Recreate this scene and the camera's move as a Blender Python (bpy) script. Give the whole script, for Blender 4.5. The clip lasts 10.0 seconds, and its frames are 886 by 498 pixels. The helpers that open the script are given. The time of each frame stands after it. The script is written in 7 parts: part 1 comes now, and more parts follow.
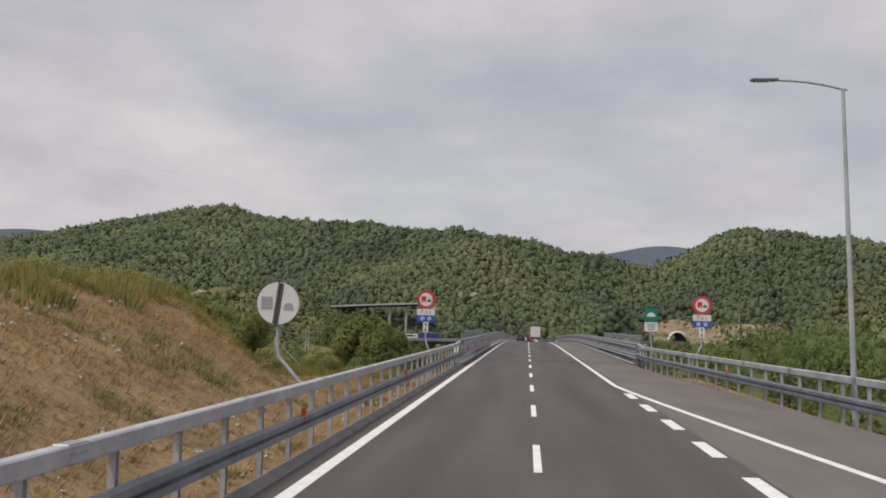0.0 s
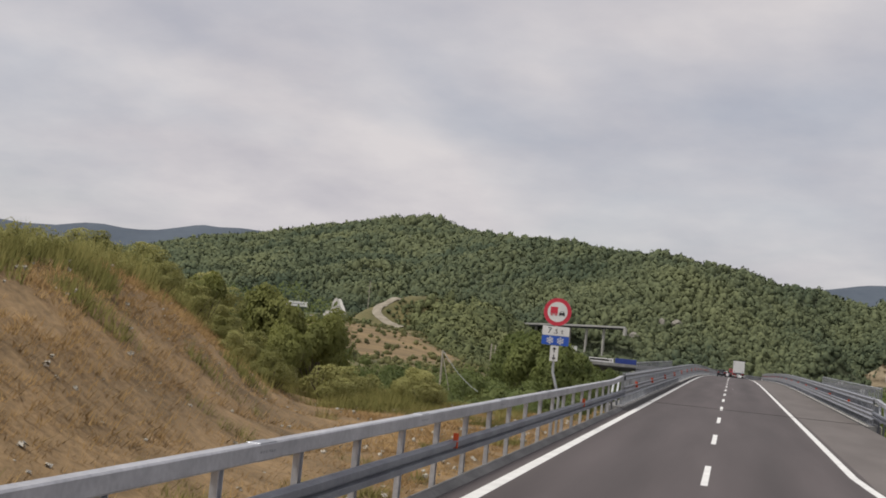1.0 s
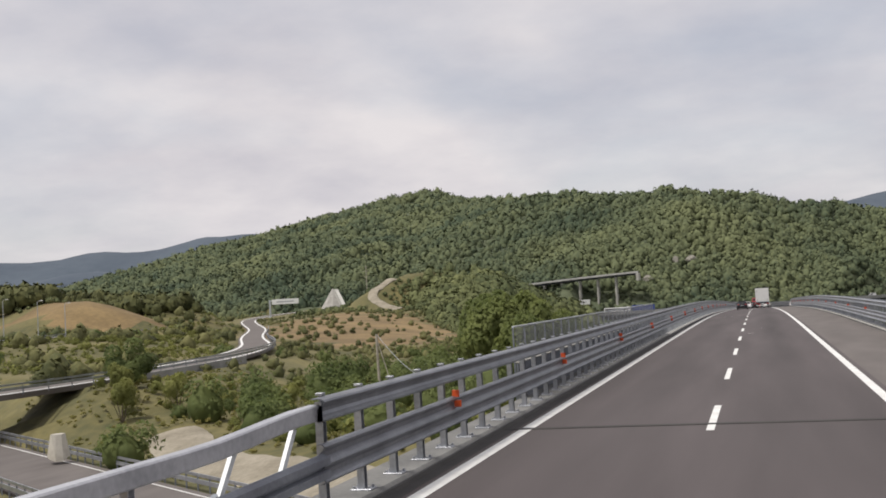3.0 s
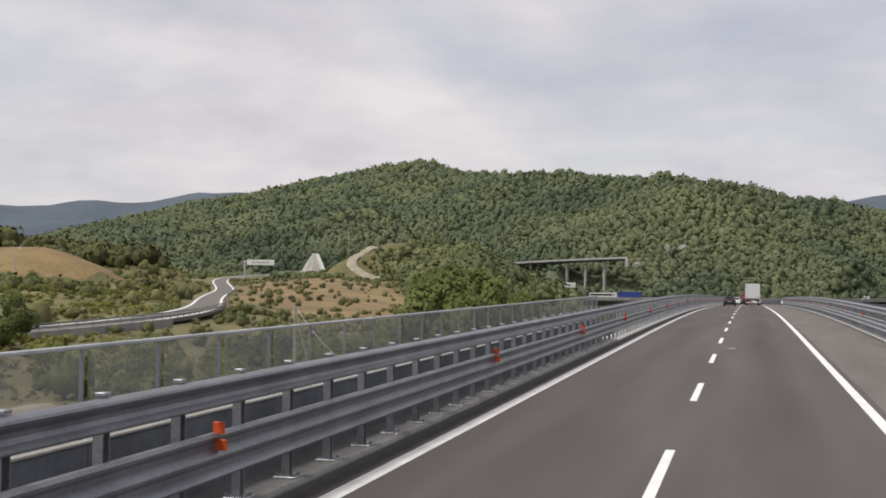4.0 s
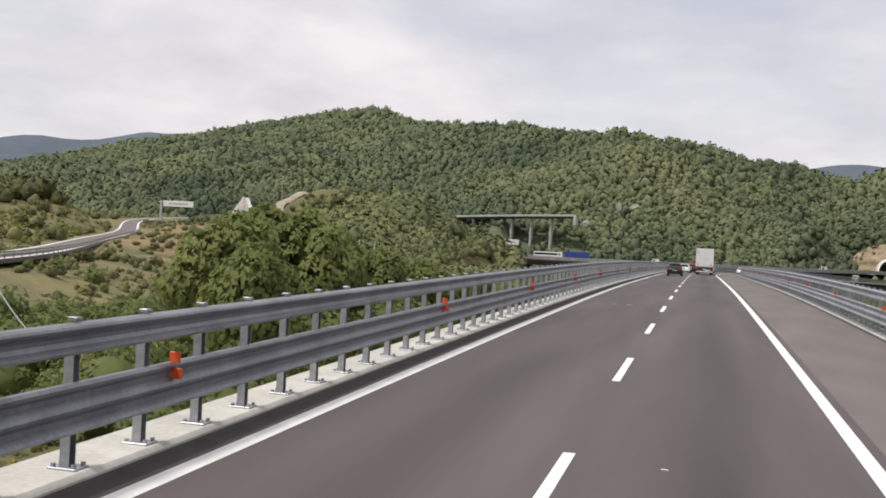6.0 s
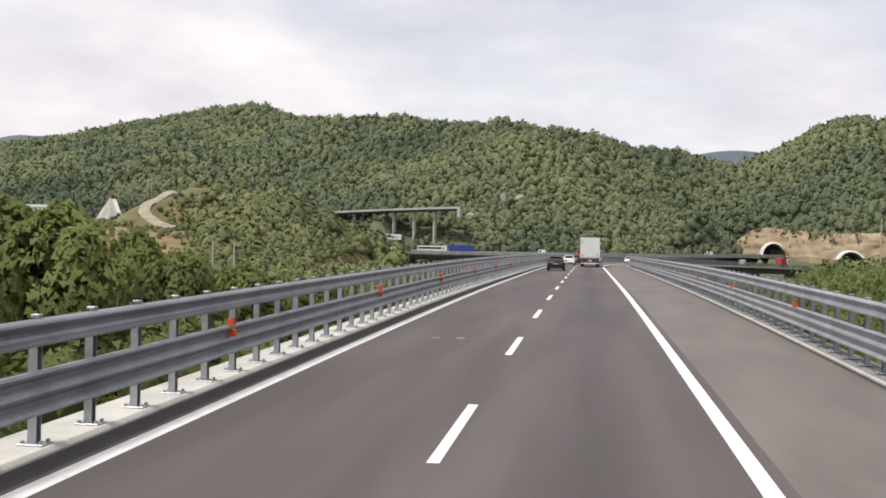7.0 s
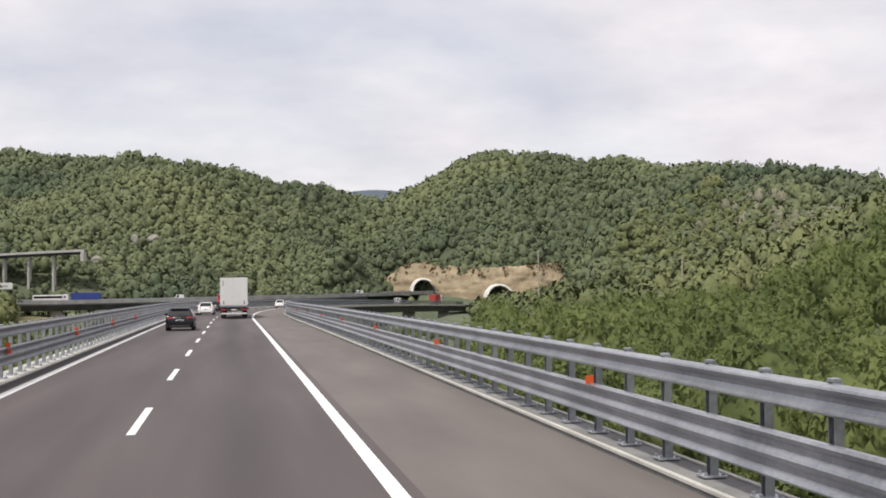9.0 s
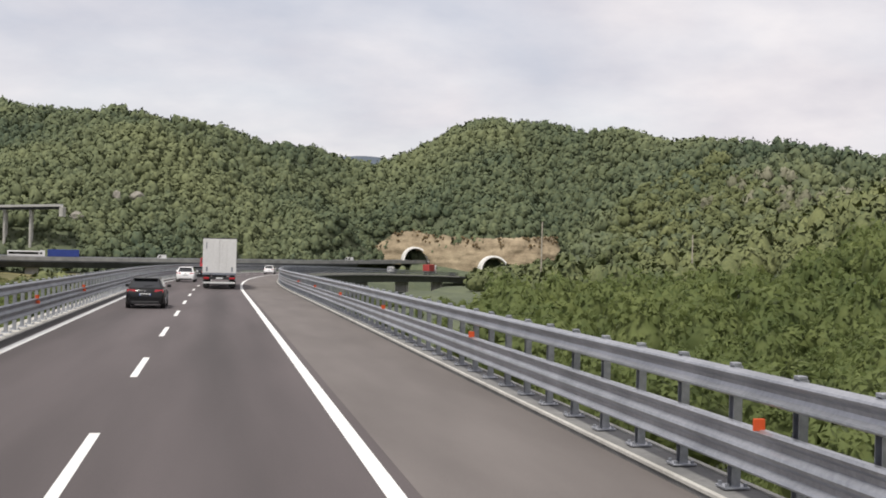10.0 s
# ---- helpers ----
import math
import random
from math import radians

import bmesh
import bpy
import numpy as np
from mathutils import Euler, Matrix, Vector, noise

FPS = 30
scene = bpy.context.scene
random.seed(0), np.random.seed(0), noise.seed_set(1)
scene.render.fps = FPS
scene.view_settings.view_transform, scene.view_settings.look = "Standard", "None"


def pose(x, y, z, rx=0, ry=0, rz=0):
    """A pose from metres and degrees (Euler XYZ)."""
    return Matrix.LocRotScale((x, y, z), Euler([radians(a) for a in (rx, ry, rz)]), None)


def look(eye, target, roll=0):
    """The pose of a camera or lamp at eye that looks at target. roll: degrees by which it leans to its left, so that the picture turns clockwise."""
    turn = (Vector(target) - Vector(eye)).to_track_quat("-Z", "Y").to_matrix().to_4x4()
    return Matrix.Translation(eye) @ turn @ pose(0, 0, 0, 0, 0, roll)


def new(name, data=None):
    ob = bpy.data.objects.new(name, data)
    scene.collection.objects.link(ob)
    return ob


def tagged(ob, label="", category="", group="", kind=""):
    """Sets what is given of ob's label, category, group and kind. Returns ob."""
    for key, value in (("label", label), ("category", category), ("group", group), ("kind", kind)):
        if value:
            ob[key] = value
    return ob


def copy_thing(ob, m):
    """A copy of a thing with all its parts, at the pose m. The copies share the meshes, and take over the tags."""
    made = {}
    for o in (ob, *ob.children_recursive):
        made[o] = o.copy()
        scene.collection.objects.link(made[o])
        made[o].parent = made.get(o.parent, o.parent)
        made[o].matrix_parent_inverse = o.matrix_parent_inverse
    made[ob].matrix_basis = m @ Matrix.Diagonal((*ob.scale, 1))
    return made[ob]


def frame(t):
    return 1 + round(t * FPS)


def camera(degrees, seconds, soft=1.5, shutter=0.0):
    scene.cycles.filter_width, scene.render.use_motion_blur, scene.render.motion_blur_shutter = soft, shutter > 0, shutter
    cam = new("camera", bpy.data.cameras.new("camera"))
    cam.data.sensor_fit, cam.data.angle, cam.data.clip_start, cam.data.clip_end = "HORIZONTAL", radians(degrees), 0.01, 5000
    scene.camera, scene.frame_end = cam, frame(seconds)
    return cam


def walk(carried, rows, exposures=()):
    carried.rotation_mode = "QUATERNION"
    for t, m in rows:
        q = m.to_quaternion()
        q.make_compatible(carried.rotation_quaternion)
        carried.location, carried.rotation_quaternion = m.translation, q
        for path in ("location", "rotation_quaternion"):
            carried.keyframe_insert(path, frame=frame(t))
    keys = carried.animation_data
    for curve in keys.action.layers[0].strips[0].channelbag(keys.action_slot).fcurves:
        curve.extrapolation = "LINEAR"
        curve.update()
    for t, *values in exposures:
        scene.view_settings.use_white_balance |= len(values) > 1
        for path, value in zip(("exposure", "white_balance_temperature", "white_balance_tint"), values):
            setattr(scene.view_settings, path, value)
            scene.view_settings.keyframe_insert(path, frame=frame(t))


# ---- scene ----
cam = camera(43.1, 10.0, soft=1.8)
PATH = [
    (0, (-0.233, -19.792, 2.555), (-0.385, -17.802, 2.687), 1.28),
    (0.5, (0.065, -10.513, 2.649), (-0.267, -8.546, 2.794), 1.83),
    (1, (0.389, -0.954, 2.760), (-0.124, 0.974, 2.903), 5.63),
    (1.5, (0.684, 8.085, 2.723), (0.050, 9.979, 2.827), 2.82),
    (2, (0.853, 18.418, 2.695), (0.204, 20.307, 2.783), 3.73),
    (2.5, (0.943, 28.681, 2.613), (0.409, 30.605, 2.732), -3.48),
    (4, (1.173, 58.473, 2.669), (0.647, 60.402, 2.720), 0.66),
    (4.5, (1.219, 69.534, 2.541), (0.688, 71.452, 2.744), 7.52),
    (5, (1.337, 79.218, 2.689), (0.834, 81.152, 2.780), 2.33),
    (5.5, (1.426, 88.390, 2.700), (0.914, 90.322, 2.763), 1.47),
    (6, (1.439, 98.854, 2.605), (0.989, 100.803, 2.575), 3.01),
    (7.5, (1.776, 129.404, 2.592), (1.601, 131.396, 2.571), -0.63),
    (8, (1.735, 139.621, 2.591), (1.631, 141.618, 2.629), -0.32),
    (8.5, (1.728, 150.630, 2.368), (1.827, 152.627, 2.420), 0.56),
    (9, (1.706, 160.310, 2.268), (2.076, 162.275, 2.314), -0.61),
    (9.5, (1.662, 169.731, 2.305), (2.057, 171.691, 2.323), 1.47),
    (10, (1.641, 179.850, 2.218), (2.036, 181.810, 2.210), 1.45),
]
EXPOSURE = [(0, -0.24), (1.5, -0.14), (2.5, -0.02), (4, 0.02), (5, 0.10), (6, 0.22), (7.5, 0.42), (9, 0.32), (10, 0.25)]
walk(cam, [(t, look(eye, aim, roll)) for t, eye, aim, roll in PATH], EXPOSURE)

# ---- world and sun ----
SUN_EL, SUN_AZ = radians(62), radians(-132)   # azimuth from +y, clockwise
world = bpy.data.worlds.new("sky")
scene.world = world
world.use_nodes = True
wn, wl = world.node_tree.nodes, world.node_tree.links
wn.clear()


def wnode(kind, **v):
    n = wn.new(kind)
    for k, x in v.items():
        n.inputs[k].default_value = x
    return n


w_out, w_bg = wn.new("ShaderNodeOutputWorld"), wn.new("ShaderNodeBackground")
w_sky = wn.new("ShaderNodeTexSky")
w_sky.sky_type, w_sky.sun_disc = "NISHITA", False
w_sky.sun_elevation, w_sky.sun_rotation = SUN_EL, SUN_AZ
w_dim = wn.new("ShaderNodeMix")
w_dim.data_type, w_dim.blend_type = "RGBA", "MULTIPLY"
w_dim.inputs["Factor"].default_value = 1.0
w_dim.inputs["B"].default_value = (0.10, 0.10, 0.10, 1)
w_tc = wn.new("ShaderNodeTexCoord")
# clouds lie on a flat layer: the direction divided by its height
w_sep = wn.new("ShaderNodeSeparateXYZ")
w_add = wn.new("ShaderNodeMath")
w_add.operation, w_add.inputs[1].default_value = "ADD", 0.28
w_abs = wn.new("ShaderNodeMath")
w_abs.operation = "ABSOLUTE"
w_div = wn.new("ShaderNodeVectorMath")
w_div.operation = "DIVIDE"
w_comb = wn.new("ShaderNodeCombineXYZ")
wl.new(w_tc.outputs["Generated"], w_sep.inputs[0])
wl.new(w_sep.outputs["Z"], w_abs.inputs[0])
wl.new(w_abs.outputs[0], w_add.inputs[0])
for i in range(3):
    wl.new(w_add.outputs[0], w_comb.inputs[i])
wl.new(w_tc.outputs["Generated"], w_div.inputs[0])
wl.new(w_comb.outputs[0], w_div.inputs[1])
w_noise = wnode("ShaderNodeTexNoise", Scale=1.1, Detail=7.0, Roughness=0.52, Distortion=0.25)
w_noise2 = wnode("ShaderNodeTexNoise", Scale=2.6, Detail=6.0, Roughness=0.55)
for n in (w_noise, w_noise2):
    wl.new(w_div.outputs[0], n.inputs["Vector"])
w_ramp = wn.new("ShaderNodeValToRGB")
w_ramp.color_ramp.elements[0].position, w_ramp.color_ramp.elements[0].color = 0.34, (0.62, 0.62, 0.62, 1)
w_ramp.color_ramp.elements[1].position, w_ramp.color_ramp.elements[1].color = 0.60, (1, 1, 1, 1)
wl.new(w_noise.outputs[0], w_ramp.inputs[0])
w_col = wn.new("ShaderNodeValToRGB")
w_col.color_ramp.elements[0].position, w_col.color_ramp.elements[0].color = 0.30, (0.597, 0.577, 0.622, 1)
w_col.color_ramp.elements[1].position, w_col.color_ramp.elements[1].color = 0.66, (0.787, 0.747, 0.756, 1)
wl.new(w_noise2.outputs[0], w_col.inputs[0])
w_mix = wn.new("ShaderNodeMix")
w_mix.data_type = "RGBA"
wl.new(w_sky.outputs[0], w_dim.inputs["A"])
wl.new(w_ramp.outputs[0], w_mix.inputs["Factor"])
wl.new(w_dim.outputs["Result"], w_mix.inputs["A"])
wl.new(w_col.outputs[0], w_mix.inputs["B"])
wl.new(w_mix.outputs["Result"], w_bg.inputs["Color"])
w_bg.inputs["Strength"].default_value = 1.0
wl.new(w_bg.outputs[0], w_out.inputs[0])

sun_data = bpy.data.lights.new("sun", "SUN")
sun_data.energy, sun_data.angle, sun_data.color = 3.15, radians(9), (1.0, 0.95, 0.87)
sun_lamp = new("sun", sun_data)
sun_dir = Vector((math.sin(SUN_AZ) * math.cos(SUN_EL), math.cos(SUN_AZ) * math.cos(SUN_EL), math.sin(SUN_EL)))
sun_lamp.matrix_world = Matrix.Translation((0, 0, 300)) @ sun_dir.to_track_quat("Z", "Y").to_matrix().to_4x4()


# ---- materials ----
def material(name, low, high, scale=4.0, rough=0.8, metal=0.0, bump=0.0, fine=8.0, spread=0.0, stretch=(1, 1, 1),
             island=0.0, spec=0.5, coat=0.0):
    """Two colours mixed by noise at two scales, with relief. spread: variation from object to object; island: from loose piece to loose piece."""
    m = bpy.data.materials.new(name)
    m.use_nodes = True
    nt = m.node_tree
    n, l = nt.nodes, nt.links
    bs = n["Principled BSDF"]
    tc = n.new("ShaderNodeTexCoord")
    mp = n.new("ShaderNodeMapping")
    mp.inputs["Scale"].default_value = stretch
    geo = n.new("ShaderNodeNewGeometry")
    l.new(geo.outputs["Position"], mp.inputs["Vector"])
    a, b = n.new("ShaderNodeTexNoise"), n.new("ShaderNodeTexNoise")
    a.inputs["Scale"].default_value, a.inputs["Detail"].default_value = scale, 5
    b.inputs["Scale"].default_value, b.inputs["Detail"].default_value = scale * fine, 4
    l.new(mp.outputs[0], a.inputs["Vector"])
    l.new(mp.outputs[0], b.inputs["Vector"])
    add = n.new("ShaderNodeMath")
    add.operation, add.inputs[1].default_value = "MULTIPLY_ADD", 0.6
    l.new(b.outputs[0], add.inputs[0])
    l.new(a.outputs[0], add.inputs[2])
    rng = n.new("ShaderNodeMapRange")
    rng.inputs["From Min"].default_value, rng.inputs["From Max"].default_value = 0.58, 1.02
    l.new(add.outputs[0], rng.inputs["Value"])
    mix = n.new("ShaderNodeMix")
    mix.data_type = "RGBA"
    mix.inputs["A"].default_value, mix.inputs["B"].default_value = (*low, 1), (*high, 1)
    last = rng.outputs[0]
    if spread or island:
        info = n.new("ShaderNodeObjectInfo")
        one = n.new("ShaderNodeMath")
        one.operation = "MULTIPLY_ADD"
        one.inputs[1].default_value = 2 * (spread or island)
        l.new(info.outputs["Random"] if spread else geo.outputs["Random Per Island"], one.inputs[0])
        l.new(last, one.inputs[2])
        two = n.new("ShaderNodeMath")
        two.operation, two.inputs[1].default_value, two.use_clamp = "SUBTRACT", (spread or island), True
        l.new(one.outputs[0], two.inputs[0])
        last = two.outputs[0]
    l.new(last, mix.inputs["Factor"])
    l.new(mix.outputs["Result"], bs.inputs["Base Color"])
    rr = n.new("ShaderNodeMapRange")
    rr.inputs["To Min"].default_value, rr.inputs["To Max"].default_value = max(0, rough - 0.08), min(1, rough + 0.08)
    l.new(b.outputs[0], rr.inputs["Value"])
    l.new(rr.outputs[0], bs.inputs["Roughness"])
    bs.inputs["Metallic"].default_value = metal
    bs.inputs["Specular IOR Level"].default_value = spec
    bs.inputs["Coat Weight"].default_value = coat
    bs.inputs["Coat Roughness"].default_value = 0.05
    if bump:
        bp = n.new("ShaderNodeBump")
        bp.inputs["Strength"].default_value, bp.inputs["Distance"].default_value = 0.6, bump
        l.new(b.outputs[0], bp.inputs["Height"])
        l.new(bp.outputs[0], bs.inputs["Normal"])
    return m


def plain(name, colour, rough=0.5, metal=0.0, coat=0.0, spec=0.5, emit=0.0):
    return material(name, [c * 0.86 for c in colour], colour, scale=3.0, rough=rough, metal=metal, coat=coat, spec=spec)


ASPHALT = material("asphalt", (0.060, 0.0497, 0.0500), (0.097, 0.0812, 0.0818), scale=0.5, rough=0.85, bump=0.004, fine=160, stretch=(1.6, 0.12, 1))
ASPHALT_OLD = material("asphalt_shoulder", (0.106, 0.093, 0.087), (0.152, 0.1355, 0.127), scale=0.6, rough=0.9, bump=0.005, fine=140, stretch=(1.2, 0.25, 1))
TAR = material("tar", (0.028, 0.026, 0.025), (0.05, 0.046, 0.042), scale=1.5, rough=0.85, bump=0.004, fine=10)
PAINT = material("road_paint", (0.62, 0.62, 0.60), (0.80, 0.80, 0.78), scale=1.6, rough=0.6, bump=0.001, fine=20)
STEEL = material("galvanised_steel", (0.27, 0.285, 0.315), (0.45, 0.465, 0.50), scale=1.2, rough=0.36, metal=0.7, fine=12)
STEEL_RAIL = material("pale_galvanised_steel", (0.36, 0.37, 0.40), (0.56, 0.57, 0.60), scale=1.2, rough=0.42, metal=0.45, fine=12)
# darker copy of STEEL: the median beams' shade is put into the colour
STEEL_SHADED = material("dulled_steel", (0.15, 0.16, 0.18), (0.26, 0.272, 0.30), scale=1.2, rough=0.42, metal=0.7, fine=12)
STEEL_DARK = material("weathered_steel", (0.16, 0.17, 0.20), (0.26, 0.28, 0.31), scale=1.2, rough=0.55, metal=0.5, fine=12)
CONCRETE = material("concrete", (0.36, 0.35, 0.32), (0.52, 0.51, 0.47), scale=0.9, rough=0.9, bump=0.004, fine=14)
CONCRETE_DARK = material("grey_concrete", (0.20, 0.20, 0.20), (0.32, 0.32, 0.31), scale=0.3, rough=0.9, bump=0.01, fine=14)
GIRDER = material("dark_girder", (0.035, 0.037, 0.042), (0.07, 0.072, 0.08), scale=0.2, rough=0.7, fine=10)
KERB_GREY = material("worn_grey_concrete", (0.12, 0.12, 0.118), (0.21, 0.208, 0.20), scale=0.9, rough=0.9, bump=0.004, fine=14)
KERB_PALE = material("weathered_concrete", (0.36, 0.36, 0.35), (0.50, 0.495, 0.47), scale=0.3, rough=0.9, bump=0.006, fine=14)
SOIL = material("dry_soil", (0.120, 0.080, 0.036), (0.290, 0.192, 0.094), scale=0.4, rough=0.95, bump=0.10, fine=11)
MEADOW = material("meadow", (0.062, 0.064, 0.022), (0.178, 0.152, 0.060), scale=0.05, rough=0.95, bump=0.08, fine=14)
# blue of the distant haze is put into the far hills' base colour
FAR_HILL_HAZE = material("distant_hills", (0.048, 0.066, 0.092), (0.078, 0.100, 0.128), scale=0.004, rough=0.95, fine=12)
FIELD = material("dry_field", (0.125, 0.086, 0.038), (0.25, 0.174, 0.078), scale=0.06, rough=0.95, bump=0.08, fine=12)
FOREST_FLOOR = material("forest_floor", (0.054, 0.070, 0.040), (0.105, 0.122, 0.066), scale=0.05, rough=0.95, bump=0.1, fine=10)
LEAF_CANOPY = material("forest_canopy", (0.066, 0.090, 0.060), (0.164, 0.182, 0.094), scale=0.013, rough=0.9, fine=40, island=0.12, spec=0.1, bump=0.15)
LEAF_PALE = material("pale_dry_leaves", (0.125, 0.128, 0.082), (0.235, 0.228, 0.165), scale=0.05, rough=0.9, fine=30, island=0.2, spec=0.1, bump=0.15)
LEAF_PINE_FAR = material("far_pines", (0.058, 0.078, 0.053), (0.104, 0.126, 0.080), scale=0.02, rough=0.9, fine=30, spec=0.15)
LEAF_MID = material("valley_canopy", (0.066, 0.084, 0.040), (0.170, 0.184, 0.080), scale=0.022, rough=0.85, fine=50, island=0.22, spec=0.2, bump=0.4)
LEAF_LOW = material("low_bush_leaves", (0.062, 0.070, 0.028), (0.165, 0.160, 0.066), scale=0.045, rough=0.8, fine=30, island=0.2, spec=0.2, bump=0.3)
LEAF_FIELD = material("dark_bush_leaves", (0.050, 0.058, 0.022), (0.120, 0.122, 0.046), scale=0.2, rough=0.75, fine=8, island=0.14, spec=0.2)
LEAF_NEAR = material("near_leaves", (0.128, 0.144, 0.040), (0.29, 0.298, 0.096), scale=0.045, rough=0.7, fine=8, island=0.14, spec=0.25)
LEAF_VALLEY = material("valley_leaves", (0.092, 0.126, 0.043), (0.192, 0.226, 0.080), scale=0.13, rough=0.75, fine=6, island=0.08, spec=0.25)
LEAF_SHRUB = material("shrub_leaves", (0.20, 0.205, 0.068), (0.42, 0.405, 0.16), scale=0.3, rough=0.7, fine=6, island=0.14, spec=0.25)
LEAF_PINE = material("pine_needles", (0.098, 0.130, 0.040), (0.215, 0.245, 0.080), scale=0.1, rough=0.7, fine=8, island=0.14, spec=0.25)
DRY_GRASS = material("dry_grass", (0.34, 0.215, 0.095), (0.58, 0.40, 0.19), scale=0.25, rough=0.9, fine=8, island=0.22, spec=0.2)
GREEN_GRASS = material("green_weeds", (0.15, 0.155, 0.045), (0.35, 0.315, 0.115), scale=0.2, rough=0.85, fine=8, island=0.2, spec=0.2)
TAN_ROCK = material("tan_rock", (0.20, 0.155, 0.098), (0.37, 0.30, 0.20), scale=0.12, rough=0.95, bump=0.25, fine=7, stretch=(1, 1, 2.2))
TRACK_GRAVEL = material("track_gravel", (0.20, 0.175, 0.13), (0.34, 0.305, 0.24), scale=0.3, rough=0.95, bump=0.03, fine=9)
PALE_ROCK = material("pale_rock", (0.17, 0.16, 0.135), (0.33, 0.31, 0.27), scale=0.4, rough=0.95, bump=0.1, fine=8)
GREY_GRAVEL = material("grey_gravel", (0.29, 0.28, 0.255), (0.44, 0.425, 0.39), scale=0.35, rough=0.95, bump=0.05, fine=9)
PALE_RIM = material("white_concrete", (0.56, 0.55, 0.52), (0.72, 0.71, 0.68), scale=0.6, rough=0.85, fine=10)
PALE_EARTH = material("pale_gravel", (0.42, 0.39, 0.33), (0.58, 0.55, 0.48), scale=0.3, rough=0.95, bump=0.03, fine=9)
BARK = material("bark", (0.07, 0.055, 0.04), (0.15, 0.12, 0.09), scale=3, rough=0.95, bump=0.02)
WHITE_PAINT = material("white_lacquer", (0.72, 0.72, 0.72), (0.80, 0.80, 0.80), scale=0.8, rough=0.35, coat=0.6)
BLACK_PAINT = material("black_lacquer", (0.006, 0.006, 0.007), (0.010, 0.010, 0.011), scale=0.8, rough=0.3, coat=0.3, spec=0.25)
RED_PAINT = material("red_lacquer", (0.42, 0.02, 0.03), (0.55, 0.03, 0.04), scale=0.8, rough=0.4, coat=0.5)


ORANGE = plain("orange_reflector", (0.62, 0.085, 0.016), 0.5)
BLACK_RUBBER = material("rubber", (0.012, 0.012, 0.012), (0.028, 0.028, 0.028), scale=8, rough=0.85)
GLASS_DARK = plain("tinted_glass", (0.012, 0.014, 0.016), 0.08, coat=1.0)
TAIL_RED = plain("tail_light_red", (0.42, 0.012, 0.02), 0.15, coat=0.8)
CHROME = plain("bright_metal", (0.62, 0.63, 0.65), 0.18, metal=1.0)
BLACK_PLASTIC = material("black_plastic", (0.014, 0.014, 0.015), (0.025, 0.025, 0.027), scale=6, rough=0.6)
SIGN_WHITE = material("sign_white", (0.60, 0.61, 0.60), (0.70, 0.71, 0.70), scale=2, rough=0.45)
SIGN_RED = material("sign_red", (0.48, 0.025, 0.05), (0.58, 0.035, 0.065), scale=2, rough=0.45)
SIGN_BLUE = material("sign_blue", (0.015, 0.075, 0.40), (0.02, 0.10, 0.48), scale=2, rough=0.45)
SIGN_GREEN = material("sign_green", (0.005, 0.16, 0.10), (0.01, 0.20, 0.13), scale=2, rough=0.45)
SIGN_BLACK = material("sign_black", (0.012, 0.012, 0.013), (0.02, 0.02, 0.022), scale=2, rough=0.5)
SIGN_GREY = material("sign_grey", (0.26, 0.27, 0.29), (0.36, 0.37, 0.39), scale=2, rough=0.5)
POLE = material("pole_steel", (0.34, 0.36, 0.38), (0.50, 0.52, 0.54), scale=1.5, rough=0.5, metal=0.3)
TRUCK_WHITE = material("trailer_white", (0.60, 0.60, 0.585), (0.70, 0.70, 0.685), scale=0.5, rough=0.45, fine=12)
WOOD_POLE = material("pale_wood", (0.30, 0.27, 0.22), (0.46, 0.42, 0.35), scale=1.5, rough=0.9)


def translucent(m, share):
    """Lets light through thin leaves."""
    n, l = m.node_tree.nodes, m.node_tree.links
    bs, out = n["Principled BSDF"], n["Material Output"]
    tr, mx = n.new("ShaderNodeBsdfTranslucent"), n.new("ShaderNodeMixShader")
    l.new(bs.inputs["Base Color"].links[0].from_socket, tr.inputs["Color"])
    mx.inputs[0].default_value = share
    l.new(bs.outputs[0], mx.inputs[1])
    l.new(tr.outputs[0], mx.inputs[2])
    l.new(mx.outputs[0], out.inputs["Surface"])


